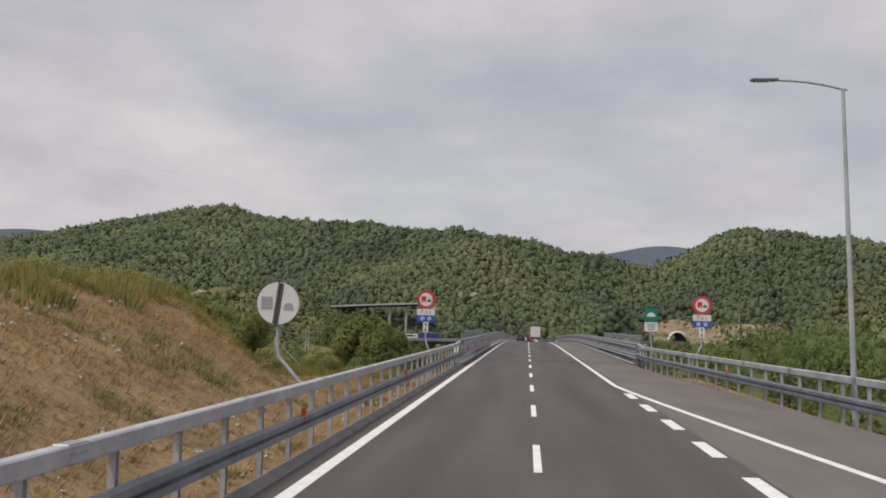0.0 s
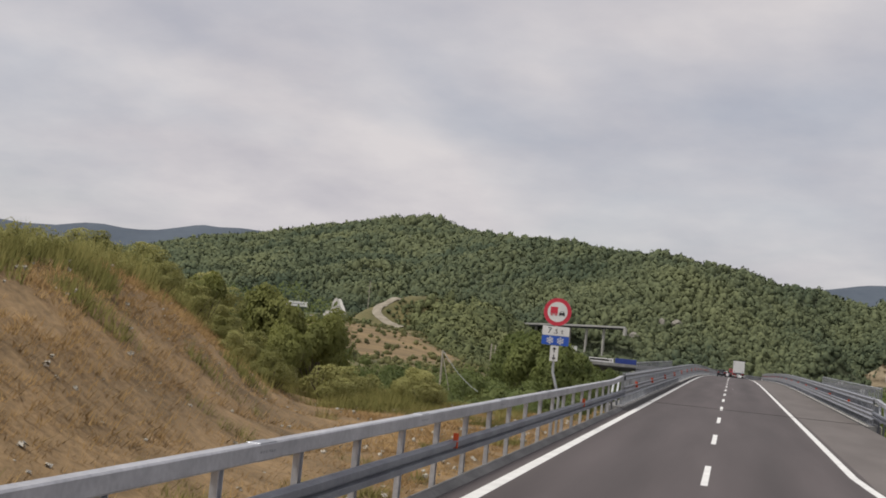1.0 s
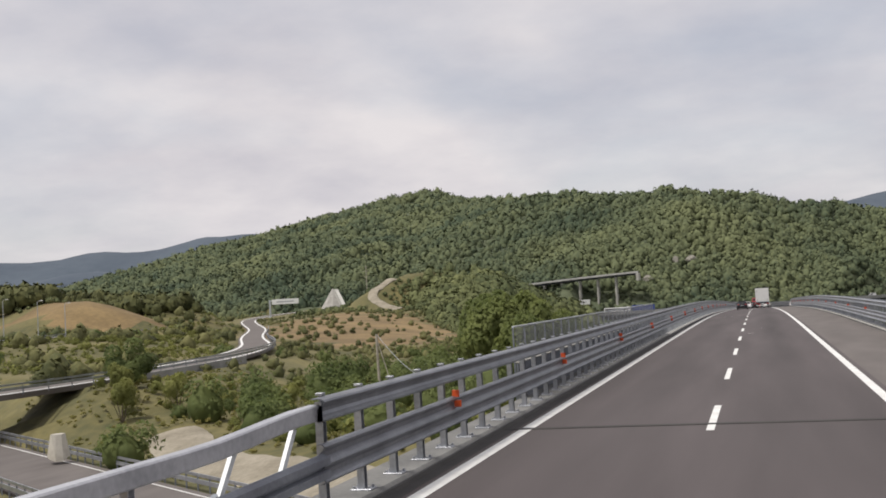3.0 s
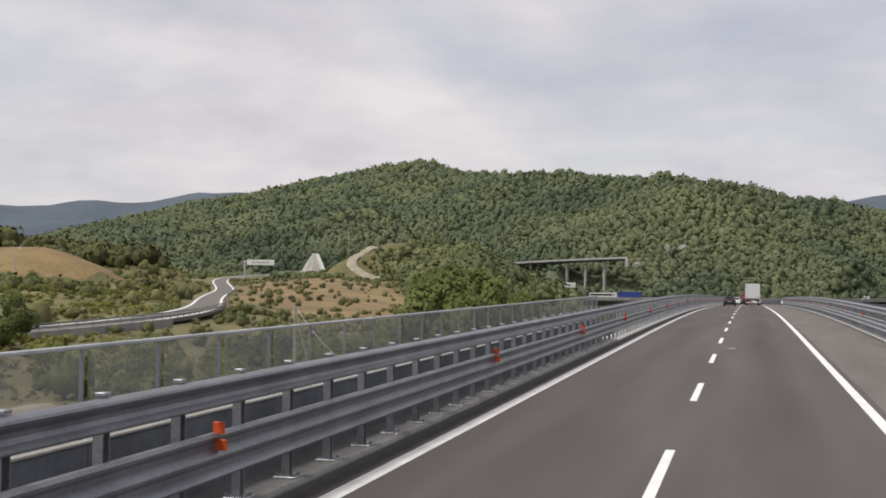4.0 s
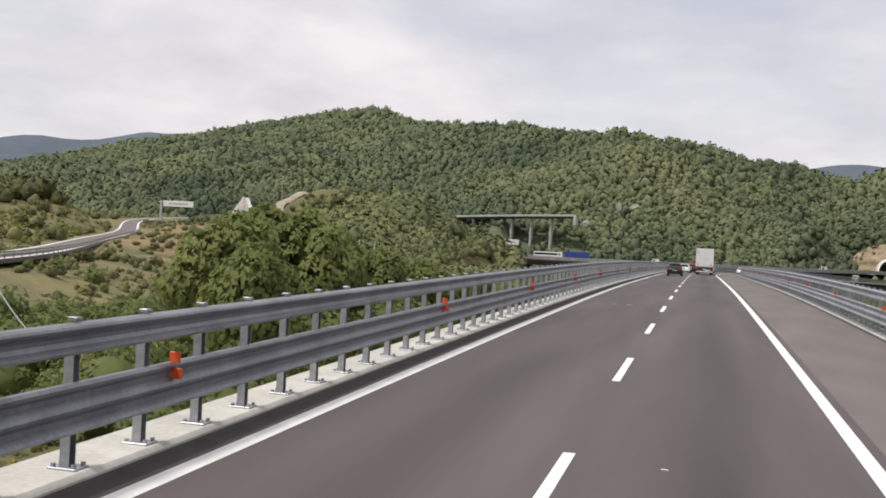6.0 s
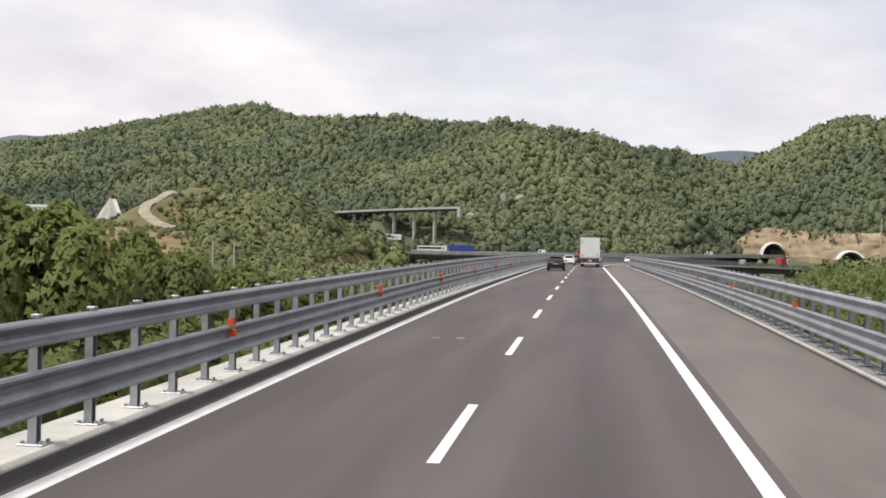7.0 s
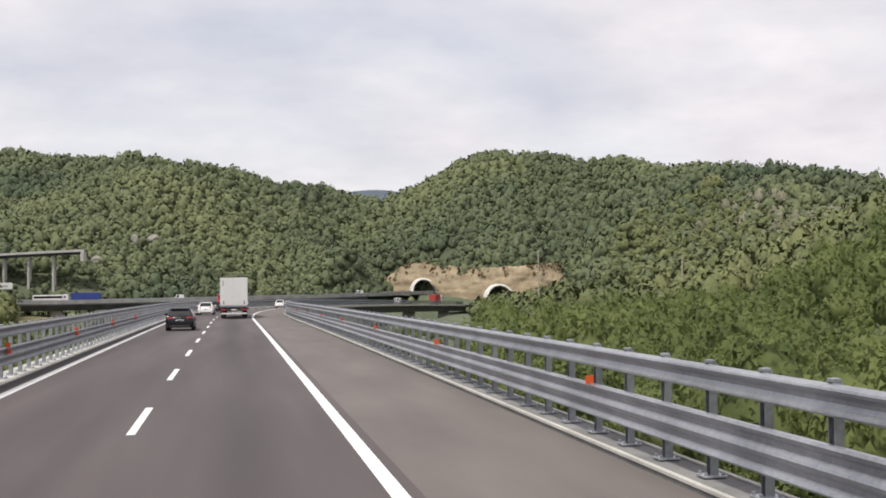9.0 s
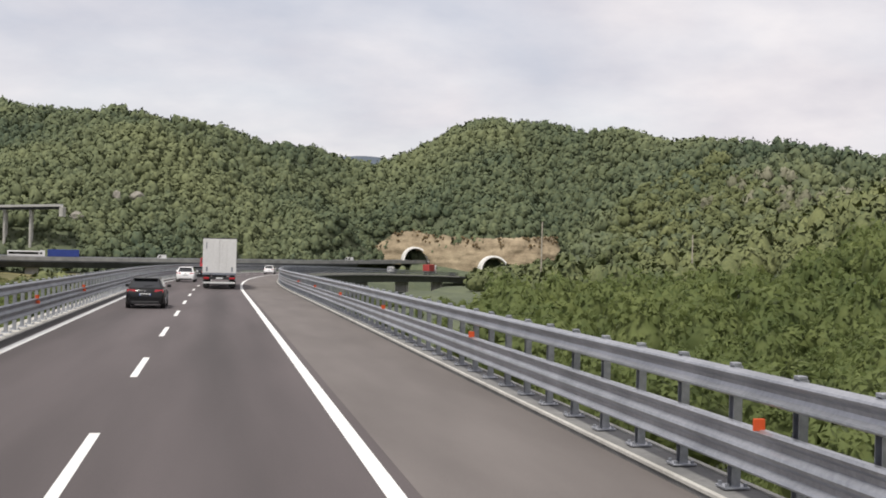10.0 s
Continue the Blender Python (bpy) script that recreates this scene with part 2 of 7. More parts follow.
def lane_wear(m, bands):
    """Dark strips of oil and rubber along the middle of the lanes: (offset, half width, depth)."""
    n, l = m.node_tree.nodes, m.node_tree.links
    bs = n["Principled BSDF"]
    colour = bs.inputs["Base Color"].links[0].from_socket
    geo, xyz, mp, ns = n.new("ShaderNodeNewGeometry"), n.new("ShaderNodeSeparateXYZ"), n.new("ShaderNodeMapping"), n.new("ShaderNodeTexNoise")
    mp.inputs["Scale"].default_value = (0.5, 0.05, 1)
    ns.inputs["Scale"].default_value = 1.0
    l.new(geo.outputs["Position"], xyz.inputs[0])
    l.new(geo.outputs["Position"], mp.inputs["Vector"])
    l.new(mp.outputs[0], ns.inputs["Vector"])
    total = None
    for centre, half, depth in bands:
        off, dist, fade = n.new("ShaderNodeMath"), n.new("ShaderNodeMath"), n.new("ShaderNodeMapRange")
        off.operation, off.inputs[1].default_value = "SUBTRACT", centre
        dist.operation = "ABSOLUTE"
        fade.interpolation_type = "SMOOTHSTEP"
        fade.inputs["From Max"].default_value = half
        fade.inputs["To Min"].default_value, fade.inputs["To Max"].default_value = depth, 0.0
        l.new(xyz.outputs[0], off.inputs[0])
        l.new(off.outputs[0], dist.inputs[0])
        l.new(dist.outputs[0], fade.inputs["Value"])
        if total is None:
            total = fade.outputs[0]
        else:
            add = n.new("ShaderNodeMath")
            l.new(total, add.inputs[0])
            l.new(fade.outputs[0], add.inputs[1])
            total = add.outputs[0]
    worn, keep_, mix = n.new("ShaderNodeMath"), n.new("ShaderNodeMath"), n.new("ShaderNodeMix")
    worn.operation = "MULTIPLY"
    l.new(total, worn.inputs[0])
    l.new(ns.outputs[0], worn.inputs[1])
    keep_.operation, keep_.inputs[0].default_value = "SUBTRACT", 1.0
    l.new(worn.outputs[0], keep_.inputs[1])
    mix.data_type, mix.blend_type = "RGBA", "MULTIPLY"
    mix.inputs["Factor"].default_value = 1.0
    l.new(colour, mix.inputs["A"])
    l.new(keep_.outputs[0], mix.inputs["B"])
    l.new(mix.outputs["Result"], bs.inputs["Base Color"])


lane_wear(ASPHALT, [(1.75, 1.1, 0.42), (-1.95, 1.1, 0.30), (3.0, 0.5, 0.10), (-3.3, 0.6, 0.2)])
for m_ in (LEAF_NEAR, LEAF_PINE_FAR, LEAF_VALLEY, LEAF_SHRUB, LEAF_PINE, DRY_GRASS, GREEN_GRASS):
    translucent(m_, 0.45)

# ---- the road's line ----
BEND_Y, BEND_R = 262.0, 771.0   # straight, then a right-hand bend


def road_at(s):
    """Place and heading (from +y, clockwise) at s metres along the centre dashes."""
    if s <= BEND_Y:
        return 0.0, s, 0.0
    a = (s - BEND_Y) / BEND_R
    return BEND_R * (1 - math.cos(a)), BEND_Y + BEND_R * math.sin(a), a


CREST_0, CREST_1, GRADE = 112.0, 187.0, 0.0119   # level, then over a crest into a gentle fall


def fall(s):
    """How far the road has dropped s metres along its line."""
    k = np.clip((np.asarray(s, float) - CREST_0) / (CREST_1 - CREST_0), 0, 1)
    return -GRADE * ((CREST_1 - CREST_0) * k * k / 2 + np.maximum(0, np.asarray(s, float) - CREST_1))


def tilt(x, y):
    """The fall of the valley beside and beyond the bridge; the ground far to the left stays as it is."""
    k = np.clip((np.asarray(x, float) + 150) / 50, 0, 1)
    return fall(y) * k * k * (3 - 2 * k)


def level_point(s, u, z):
    x, y, a = road_at(s)
    return x + u * math.cos(a), y - u * math.sin(a), z - 0.000019 * max(0, s - 150) ** 2


def road_point(s, u, z):
    x, y, z = level_point(s, u, z)
    return x, y, z + float(fall(s))


def stations(s0, s1, step):
    n = max(1, math.ceil((s1 - s0) / step))
    return [s0 + (s1 - s0) * i / n for i in range(n + 1)]


def link_mesh(name, verts, faces, mat, smooth=False):
    me = bpy.data.meshes.new(name)
    me.from_pydata(verts, [], faces)
    me.materials.append(mat)
    if smooth:
        me.polygons.foreach_set("use_smooth", [True] * len(me.polygons))
    me.update()
    return new(name, me)


def sweep(name, profile, s0, s1, mat, step=6.0, closed=True, where=road_point, smooth=False):
    """A profile [(offset to the right, height)] drawn along the road."""
    st = stations(s0, s1, step)
    n = len(profile)
    verts = [where(s, u, z) for s in st for u, z in profile]
    faces = []
    for i in range(len(st) - 1):
        for j in range(n if closed else n - 1):
            a, b = i * n + j, i * n + (j + 1) % n
            faces.append((a, b, b + n, a + n))
    if closed:
        faces.append(tuple(range(n))[::-1])
        faces.append(tuple((len(st) - 1) * n + j for j in range(n)))
    ob = link_mesh(name, verts, faces, mat, smooth)
    bm = bmesh.new()
    bm.from_mesh(ob.data)
    bmesh.ops.recalc_face_normals(bm, faces=bm.faces)
    bm.to_mesh(ob.data)
    bm.free()
    return ob


def under(ob, parent):
    ob.parent = parent
    return ob


# ---- the terrain ----
def smooth(t):
    t = np.clip(t, 0, 1)
    return t * t * (3 - 2 * t)


def ridge(x, y, pts, slope, round_off):
    """Height of a ridge whose crest runs through pts (x, y, z) and falls off on both sides."""
    best = np.full(x.shape, -1e9)
    for (x0, y0, z0), (x1, y1, z1) in zip(pts, pts[1:]):
        dx, dy = x1 - x0, y1 - y0
        k = np.clip(((x - x0) * dx + (y - y0) * dy) / (dx * dx + dy * dy), 0, 1)
        d = np.hypot(x - x0 - k * dx, y - y0 - k * dy)
        best = np.maximum(best, z0 + k * (z1 - z0) - slope * (np.sqrt(d * d + round_off ** 2) - round_off))
    return best


def wobble(x, y, size, seed):
    """Cheap smooth noise from a few sines, about -1 to 1."""
    r = np.random.RandomState(seed)
    out = np.zeros(x.shape)
    for i in range(7):
        a, ph, f = r.uniform(0, 6.28), r.uniform(0, 6.28), r.uniform(0.6, 1.9) / size
        out += np.sin((x * math.cos(a) + y * math.sin(a)) * 6.28 * f + ph)
    return out / 3.5


MAIN = [(-1000, 1510, 18), (-800, 1490, 48), (-660, 1470, 96), (-560, 1480, 126), (-490, 1480, 141), (-425, 1470, 150), (-310, 1320, 117), (-220, 1130, 97.5), (-140, 970, 83.5), (-30, 840, 66.3), (25, 850, 58.5), (60, 865, 47.3), (100, 890, 33), (160, 930, 30)]
SPUR_A = [(-425, 1470, 146), (-340, 1050, 62), (-270, 790, 16)]
SPUR_B = [(-600, 1480, 116), (-520, 1050, 44), (-450, 800, 14)]
SPUR_C = [(-165, 640, 22), (-178, 616, 20.5), (-184, 604, 17.6), (-189.5, 592, 12.8), (-190, 583, 9.2), (-185, 575, 6.4), (-176, 567, 3.2), (-167, 561, 0.4)]
WOOD_HILL = [(-158, 668, 17), (-139, 610, 15), (-122, 568, 11), (-106, 530, 6), (-93, 492, 1), (-84, 450, -4)]
RIGHT = [(100, 930, 48), (128, 890, 64), (172, 845, 84), (215, 780, 72), (260, 705, 60.5), (279, 670, 57.5), (293, 640, 46), (325, 600, 32), (420, 460, 25), (480, 300, 18)]
FAR_L = [(-3600, 1900, 150), (-2500, 2250, 175), (-1840, 2360, 172), (-1712, 2419, 164), (-1649, 2464, 157), (-1583, 2508, 186), (-1540, 2535, 183), (-1506, 2557, 176), (-1462, 2583, 173), (-1424, 2605, 184), (-1389, 2624, 199), (-1339, 2651, 212), (-1297, 2672, 207), (-1253, 2694, 218), (-1189, 2724, 214), (-1000, 2800, 190), (-800, 2900, 120)]
FAR_M = [(-2600, 1900, 105), (-1900, 2100, 122), (-1620, 2150, 92), (-1380, 2150, 118), (-1150, 2150, 92), (-900, 2100, 70)]
FAR_G = [(150, 3000, 150), (360, 3000, 216), (500, 3000, 190), (900, 3000, 165)]
UNDER_Z = -9.2
RAMP = [(-190, -260, -4.5), (-150, -120, -4.5), (-110, 20, -4.5), (-88, 100, -4.4), (-77, 146, -4.2), (-80, 185, -4), (-88, 222, -4), (-106, 268, -4), (-140, 335, -4), (-170, 400, -3.6), (-188, 445, -3.0), (-226, 515, -1.0), (-255, 570, 1.2), (-255, 620, 3.2), (-238, 690, 5)]
OPPOSITE_LEVEL = [(99, 729, 0.0), (70, 703, -0.5), (40, 683, -1.0), (0, 664, -1.3), (-40, 653, -1.6), (-85, 646, -1.8), (-130, 646, -1.8), (-210, 660, -1.4), (-330, 690, 0)]
OPPOSITE = [(x, y, z + float(tilt(x, y))) for x, y, z in OPPOSITE_LEVEL]
OURS = [level_point(q, 1.3, 0) for q in (262, 340, 420, 500, 580, 650, 712)]


# the upper road beyond the ramp, with its retaining wall
UPPER = [(-236, 150, -4.5), (-216, 220, -3.0), (-206, 270, -1.9), (-205, 300, -1.2), (-205, 316, -0.8), (-203, 331, -0.3), (-199, 345, 0.1), (-194, 358, 0.3), (-190, 367, 0.3)]


def follow(x, y, pts):
    """Distance from a line of points, and its height there."""
    best, height = np.full(x.shape, 1e9), np.zeros(x.shape)
    for (x0, y0, z0), (x1, y1, z1) in zip(pts, pts[1:]):
        dx, dy = x1 - x0, y1 - y0
        k = np.clip(((x - x0) * dx + (y - y0) * dy) / (dx * dx + dy * dy), 0, 1)
        d = np.hypot(x - x0 - k * dx, y - y0 - k * dy)
        height = np.where(d < best, z0 + k * (z1 - z0), height)
        best = np.minimum(best, d)
    return best, height


def face_y(x):
    """The foot of the rock face behind the tunnel mouths."""
    return np.interp(x, [62, 80, 99, 128, 150, 190], [756, 745, 732, 694, 693, 708])


def under_axis(x):
    """The y of the road that passes below the bridge."""
    return 73 - 0.80 * x


def hill_height(x, y):
    return np.maximum(ridge(x, y, RIGHT, 0.66, 30), np.maximum.reduce([ridge(x, y, MAIN, 0.42, 40), ridge(x, y, SPUR_A, 0.24, 60), ridge(x, y, SPUR_B, 0.22, 60)]) - tilt(x, y))


def level_terrain(x, y):
    """The ground before it is tilted with the valley."""
    x, y = np.asarray(x, float), np.asarray(y, float)
    base = -7.5 + 1.0 * wobble(x, y, 60, 3) + smooth((y - 650) / 200) * 5 + smooth((-x - 40) / 100) * 3.0 * smooth((420 - y) / 100)
    # the hillside to the right of the bridge
    side = x - 12 - 0.27 * np.clip(y - 150, 0, 900)
    base = np.maximum(base, -13 + smooth(side / 170) * 44 * smooth((y - 30) / 330) + 1.5 * wobble(x, y, 45, 5) + smooth((side - 6) / 40) * 5)
    # the low hill with the brown field, left
    base = np.maximum(base, ridge(x, y, [(-330, 780, 11), (-250, 700, 5.5), (-190, 570, 2.2), (-145, 440, -2.2), (-100, 320, -5)], 0.10, 40))
    # the low wooded hill beside it
    base = np.maximum(base, ridge(x, y, WOOD_HILL, 0.42, 10))
    # the steep spur that carries the dirt track
    base = np.maximum(base, ridge(x, y, SPUR_C, 0.8, 7))
    # a low dry rise far left of the ramp
    base = np.maximum(base, ridge(x, y, [(-420, 480, 24), (-300, 430, 15), (-240, 390, 11.5), (-224, 379, 11.3), (-214, 377, 8)], 0.46, 8))
    base = np.maximum(base, ridge(x, y, [(-300, 430, 15), (-252, 446, 9), (-224, 442, 6.5)], 0.30, 12))
    # the level ground above the far side of the ramp
    d, z = follow(x, y, RAMP)
    beyond = (x < np.interp(y, [p[1] for p in RAMP], [p[0] for p in RAMP])) & (y > 150) & (y < 560)
    base = np.where(beyond, np.maximum(base, z + (3.1 + 0.5 * wobble(x, y, 40, 71)) * smooth((d - 8) / 26) * smooth((y - 200) / 60) * smooth((545 - y) / 50)), base)
    # the bank under the right-hand end of the high viaduct
    base = np.maximum(base, ridge(x, y, [(-20, 700, 24), (-56, 688, 19.5), (-68, 686, 16.0), (-78, 686, 8.0), (-100, 690, 1.0)], 0.75, 3))
    hills = hill_height(x, y) + 3.0 * wobble(x, y, 90, 8) * smooth((y - 560) / 150)
    far = np.maximum.reduce([ridge(x, y, FAR_L, 0.34, 60), ridge(x, y, FAR_M, 0.30, 60), ridge(x, y, FAR_G, 0.30, 150)]) + 4 * wobble(x, y, 300, 17)
    far = np.where(np.hypot(x, y) > 1600, far - tilt(x, y), -50)
    h = np.maximum(np.maximum(base, hills), far)
    # embankment that carries the road before the bridge
    k = smooth((54 - y) / 8)
    bank = -0.25 - np.clip(np.abs(x + 0.6 - np.clip(x + 0.6, -6.2, 10.6)), 0, 60) * 0.55
    h = h * (1 - k) + k * np.maximum(np.minimum(h, 2), bank)
    # brown mound on the left
    out = -x - 5.4
    end_ = smooth((np.minimum(43, 10.5 + 2.15 * out) - y) / 16 + 0.5)
    mound = (3.75 * smooth(out / 9.0 + 0.05) + 0.02 * np.clip(out - 8, 0, 40)) * end_ * (1 + 0.05 * wobble(x, y, 14, 4)) - 0.25 - 0.55 * np.clip(y - 44, 0, 100)
    h = np.where((x < -5.2) & (y < 52), np.maximum(h, mound), h)
    # the ramp and the far carriageway lie on or over the ground
    for pts, wide, soft_ in ((RAMP, 9, 10), (OPPOSITE_LEVEL, 9, 12)):
        d, z = follow(x, y, pts)
        kk = 1 - smooth((d - wide) / soft_)
        h = np.where(kk > 0, h * (1 - kk) + kk * np.minimum(h, z - 0.35) if pts is OPPOSITE_LEVEL else h * (1 - kk) + kk * (z - 0.25), h)
    d, z = follow(x, y, UPPER)
    right_of = x > np.interp(y, [p[1] for p in UPPER], [p[0] for p in UPPER])
    kk = np.where(right_of & (y < 309), (d < 7.5) * 1.0, 1 - smooth((d - 6.5) / 16)) * smooth((374 - y) / 12) * smooth((follow(x, y, RAMP)[0] - 12) / 8) * smooth((y - 140) / 40)
    h = h * (1 - kk) + kk * (z - 0.2)
    h = np.where(right_of & (y < 309) & (y > 200) & (d >= 7.5) & (d < 22), np.minimum(h, -6.2), h)
    d, z = follow(x, y, OPPOSITE_LEVEL)
    oy = np.interp(x, [-330, -210, -130, -85, -40, 0, 40, 70, 99], [690, 660, 646, 646, 653, 664, 683, 703, 729])
    h = np.where((x > np.where(y < 615, -80, -140)) & (x < 92) & (y > 380) & (y < oy + 4), np.minimum(h, -7.5 + 0.8 * wobble(x, y, 40, 14)), h)
    gap = (x > -100) & (x < 60)
    h = np.where(gap, np.minimum(h, z - 5.0 + np.clip(d - 16, 0, 900) * 0.6 + np.clip(x - 30, 0, 60) * 0.9), h)
    # the bare cutting at the tunnel mouths
    fy = face_y(x)
    edge = smooth((x - 73) / 13) * smooth((170 - x) / 14)
    ahead = np.clip(y - fy - 4.5, 0, 400)
    beside = np.clip(86 - x, 0, 300) * 0.55 + np.clip(x - 158, 0, 300) * 0.9
    zone = (x > 20) & (x < 262) & (y > fy - 34)
    h = np.where((x > 62) & (x < 190) & (y > fy + 4) & (y < fy + 44), np.maximum(h, edge * 12.5 * smooth((y - fy - 5) / 7)), h)
    level = -1.2 - smooth((x - 100) / 25) * 3.6 + beside + np.where(ahead > 0, np.minimum(14.5 * edge, 2.0 * ahead) + 0.62 * ahead, 0)
    h = np.where(zone, np.minimum(h, level), h)
    # open ground before the tunnel mouths
    h = np.where((x >= 92) & (x < 122) & (y > 590) & (y < fy - 26), np.minimum(h, -4.5), h)
    # cut for the road below
    d = np.abs((y - under_axis(x)) / math.hypot(1, 0.8))
    cut = smooth((d - 7) / 9)
    near = smooth((230 - np.abs(x)) / 30)
    h = np.where(near > 0, h * (1 - near * (1 - cut)) + (UNDER_Z - 0.1) * near * (1 - cut), h)
    # nothing may rise through the bridge
    d, z = follow(x, y, OURS)
    d = np.where(y < BEND_Y, np.abs(x - 1.3), d)
    h = np.where((y > 52) & (y < 640), np.minimum(h, np.where(y > BEND_Y, z, 0) - 6.5 + np.clip(d - 13, 0, 900) * 0.6), h)
    h = np.where((y >= 640) & (y < 700) & (d < 30), np.minimum(h, -3.2 + np.clip(d - 8, 0, 90) * 0.5), h)
    return h


def terrain(x, y):
    return level_terrain(x, y) + tilt(x, y)


def field_zone(x, y):
    """Below 1 within the dry brown field above the ramp."""
    return np.hypot((0.911 * (x + 145) + 0.411 * (y - 425)) / 36, (-0.411 * (x + 145) + 0.911 * (y - 425)) / 125)


def stood(x, y):
    return float(terrain(np.array([x]), np.array([y]))[0])


def axis_steps(spans):
    out = [spans[0][0]]
    for a, b, step in spans:
        n = max(1, round((b - a) / step))
        out += [a + (b - a) * (i + 1) / n for i in range(n)]
    return np.array(out)


gx = axis_steps([(-4800, -2000, 150), (-2000, -900, 50), (-900, -300, 20), (-300, -60, 6), (-60, 40, 1.6), (40, 200, 3), (200, 300, 6), (300, 900, 20), (900, 4800, 150)])
gy = axis_steps([(-4800, -300, 180), (-300, -40, 12), (-40, 130, 1.6), (130, 640, 5), (640, 780, 3), (780, 1300, 10), (1300, 1700, 20), (1700, 3000, 50), (3000, 4800, 150)])
GX, GY = np.meshgrid(gx, gy)
GZ = terrain(GX, GY)
nx, ny = len(gx), len(gy)
idx = np.arange(nx * ny).reshape(ny, nx)
quads = np.stack([idx[:-1, :-1], idx[:-1, 1:], idx[1:, 1:], idx[1:, :-1]], -1).reshape(-1, 4)
gm = bpy.data.meshes.new("ground")
gm.vertices.add(nx * ny)
gm.vertices.foreach_set("co", np.stack([GX, GY, GZ], -1).astype(np.float32).ravel())
gm.loops.add(quads.size)
gm.loops.foreach_set("vertex_index", quads.astype(np.int32).ravel())
gm.polygons.add(len(quads))
gm.polygons.foreach_set("loop_start", np.arange(0, quads.size, 4, dtype=np.int32))
for mm in (MEADOW, SOIL, FOREST_FLOOR, FIELD, FAR_HILL_HAZE):
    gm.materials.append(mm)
cx, cy = GX[:-1, :-1].ravel(), GY[:-1, :-1].ravel()
cz = GZ[:-1, :-1].ravel()
mi = np.zeros(len(quads), np.int32)
woods = (hill_height(cx, cy) > 3) | (cy > 1300) | ((cx > 18) & (cy > 60))
mi[woods] = 2
mi[(cy < 50) & (cx < -4) & (cx > -60) & (cz > -2.0 + 0.7 * wobble(cx, cy, 9, 6))] = 1
mi[(cy < 60) & (cx > 7) & (cx < 13.5 + 1.5 * wobble(cx, cy, 9, 7))] = 1
mi[field_zone(cx, cy) < 1 + 0.3 * wobble(cx, cy, 40, 2)] = 3
mi[(np.hypot((cx + 224) / 27, (cy - 376) / 22) < 1 + 0.3 * wobble(cx, cy, 40, 2))] = 3
# the farthest ridges take the haze-tinted colour
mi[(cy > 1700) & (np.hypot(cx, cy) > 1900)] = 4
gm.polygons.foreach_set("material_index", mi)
gm.polygons.foreach_set("use_smooth", np.ones(len(quads), bool))
gm.update()
gm.validate()
ground = tagged(new("ground", gm), "rolling valley ground with dry grass, scrub and forest floor", "ground", kind="structure")

# ---- road, decks and markings ----
road = sweep("road", [(-4.15, 0.0), (3.9, 0.0), (3.9, -0.25), (-4.15, -0.25)], -120, 712, ASPHALT)
tagged(road, "two dark grey asphalt lanes of a motorway", "road", kind="structure")
shoulder = sweep("shoulder", [(3.9, -0.003), (7.0, -0.003), (7.0, -0.25), (3.9, -0.25)], -120, 712, ASPHALT_OLD)
tagged(shoulder, "paler worn asphalt of the emergency lane", "shoulder", kind="structure")


def line(name, u, w, s0, s1, label, z=0.004):
    ob = sweep(name, [(u - w / 2, z - 0.02), (u - w / 2, z), (u + w / 2, z), (u + w / 2, z - 0.02)], s0, s1, PAINT)
    return tagged(ob, label, "road marking", kind="structure")


line("edge_line", -3.69, 0.25, -120, 712, "solid white edge line beside the median barrier")
line("edge_line", 3.62, 0.22, 30, 712, "broad solid white line before the emergency lane")
for k in range(-6, 54):
    line("lane_dash", 0.0, 0.15, 12 * k, 12 * k + 4.5, "white dash between the two lanes")



# the gore: the edge line runs out to the right, short dashes lead on
taper = sweep("edge_line", [(-0.12, -0.016), (-0.12, 0.004), (0.12, 0.004), (0.12, -0.016)], -120, 30, PAINT, step=3.0,
              where=lambda s, u, z: (u * 0.92 + 3.62 + max(0, 30 - s) ** 1.2 * 0.040, s, z))
tagged(taper, "solid white line of the slip lane, swinging outwards", "road marking", kind="structure")
for k in range(8):
    y0 = 24.2 - 6.0 * k
    line("gore_dash", 3.66, 0.30, y0 - 3.0, y0, "short broad white dash along the slip lane")
slip = sweep("slip_lane", [(7.0, -0.006), (13.5, -0.006), (13.5, -0.25), (7.0, -0.25)], -120, -4, ASPHALT_OLD)
tagged(slip, "worn grey asphalt of the slip lane", "road", kind="structure")
wedge = sweep("slip_wedge", [(0, -0.006), (1, -0.006), (1, -0.25), (0, -0.25)], -4, 58, ASPHALT_OLD, step=4,
              where=lambda s, u, z: (7.0 + u * max(0.03, 2.3 * (1 - (s + 4) / 54)), s, z))
tagged(wedge, "worn grey asphalt wedge beside the emergency lane", "road", kind="structure")
joint = sweep("expansion_joint", [(-4.15, 0.003), (7.0, 0.003), (7.0, 0.011), (-4.15, 0.011)], 60.88, 61.12, TAR)
tagged(joint, "dark steel expansion joint across the bridge deck", "joint", kind="structure")
for dx, dy, sx, sy in ((0.35, 104.2, 0.34, 0.12), (-2.2, 147.5, 0.22, 0.07), (-1.6, 147.6, 0.25, 0.08), (1.1, 112.0, 0.1, 0.05)):
    pm = link_mesh("paint_scrap", [road_point(dy, dx, 0.005), road_point(dy, dx + sx, 0.005), road_point(dy + sy, dx + sx * 0.9, 0.006), road_point(dy + sy * 0.8, dx + 0.02, 0.006)], [(0, 1, 2, 3)], PAINT)
    tagged(pm, "worn scrap of white paint on the asphalt", "road marking", kind="structure")

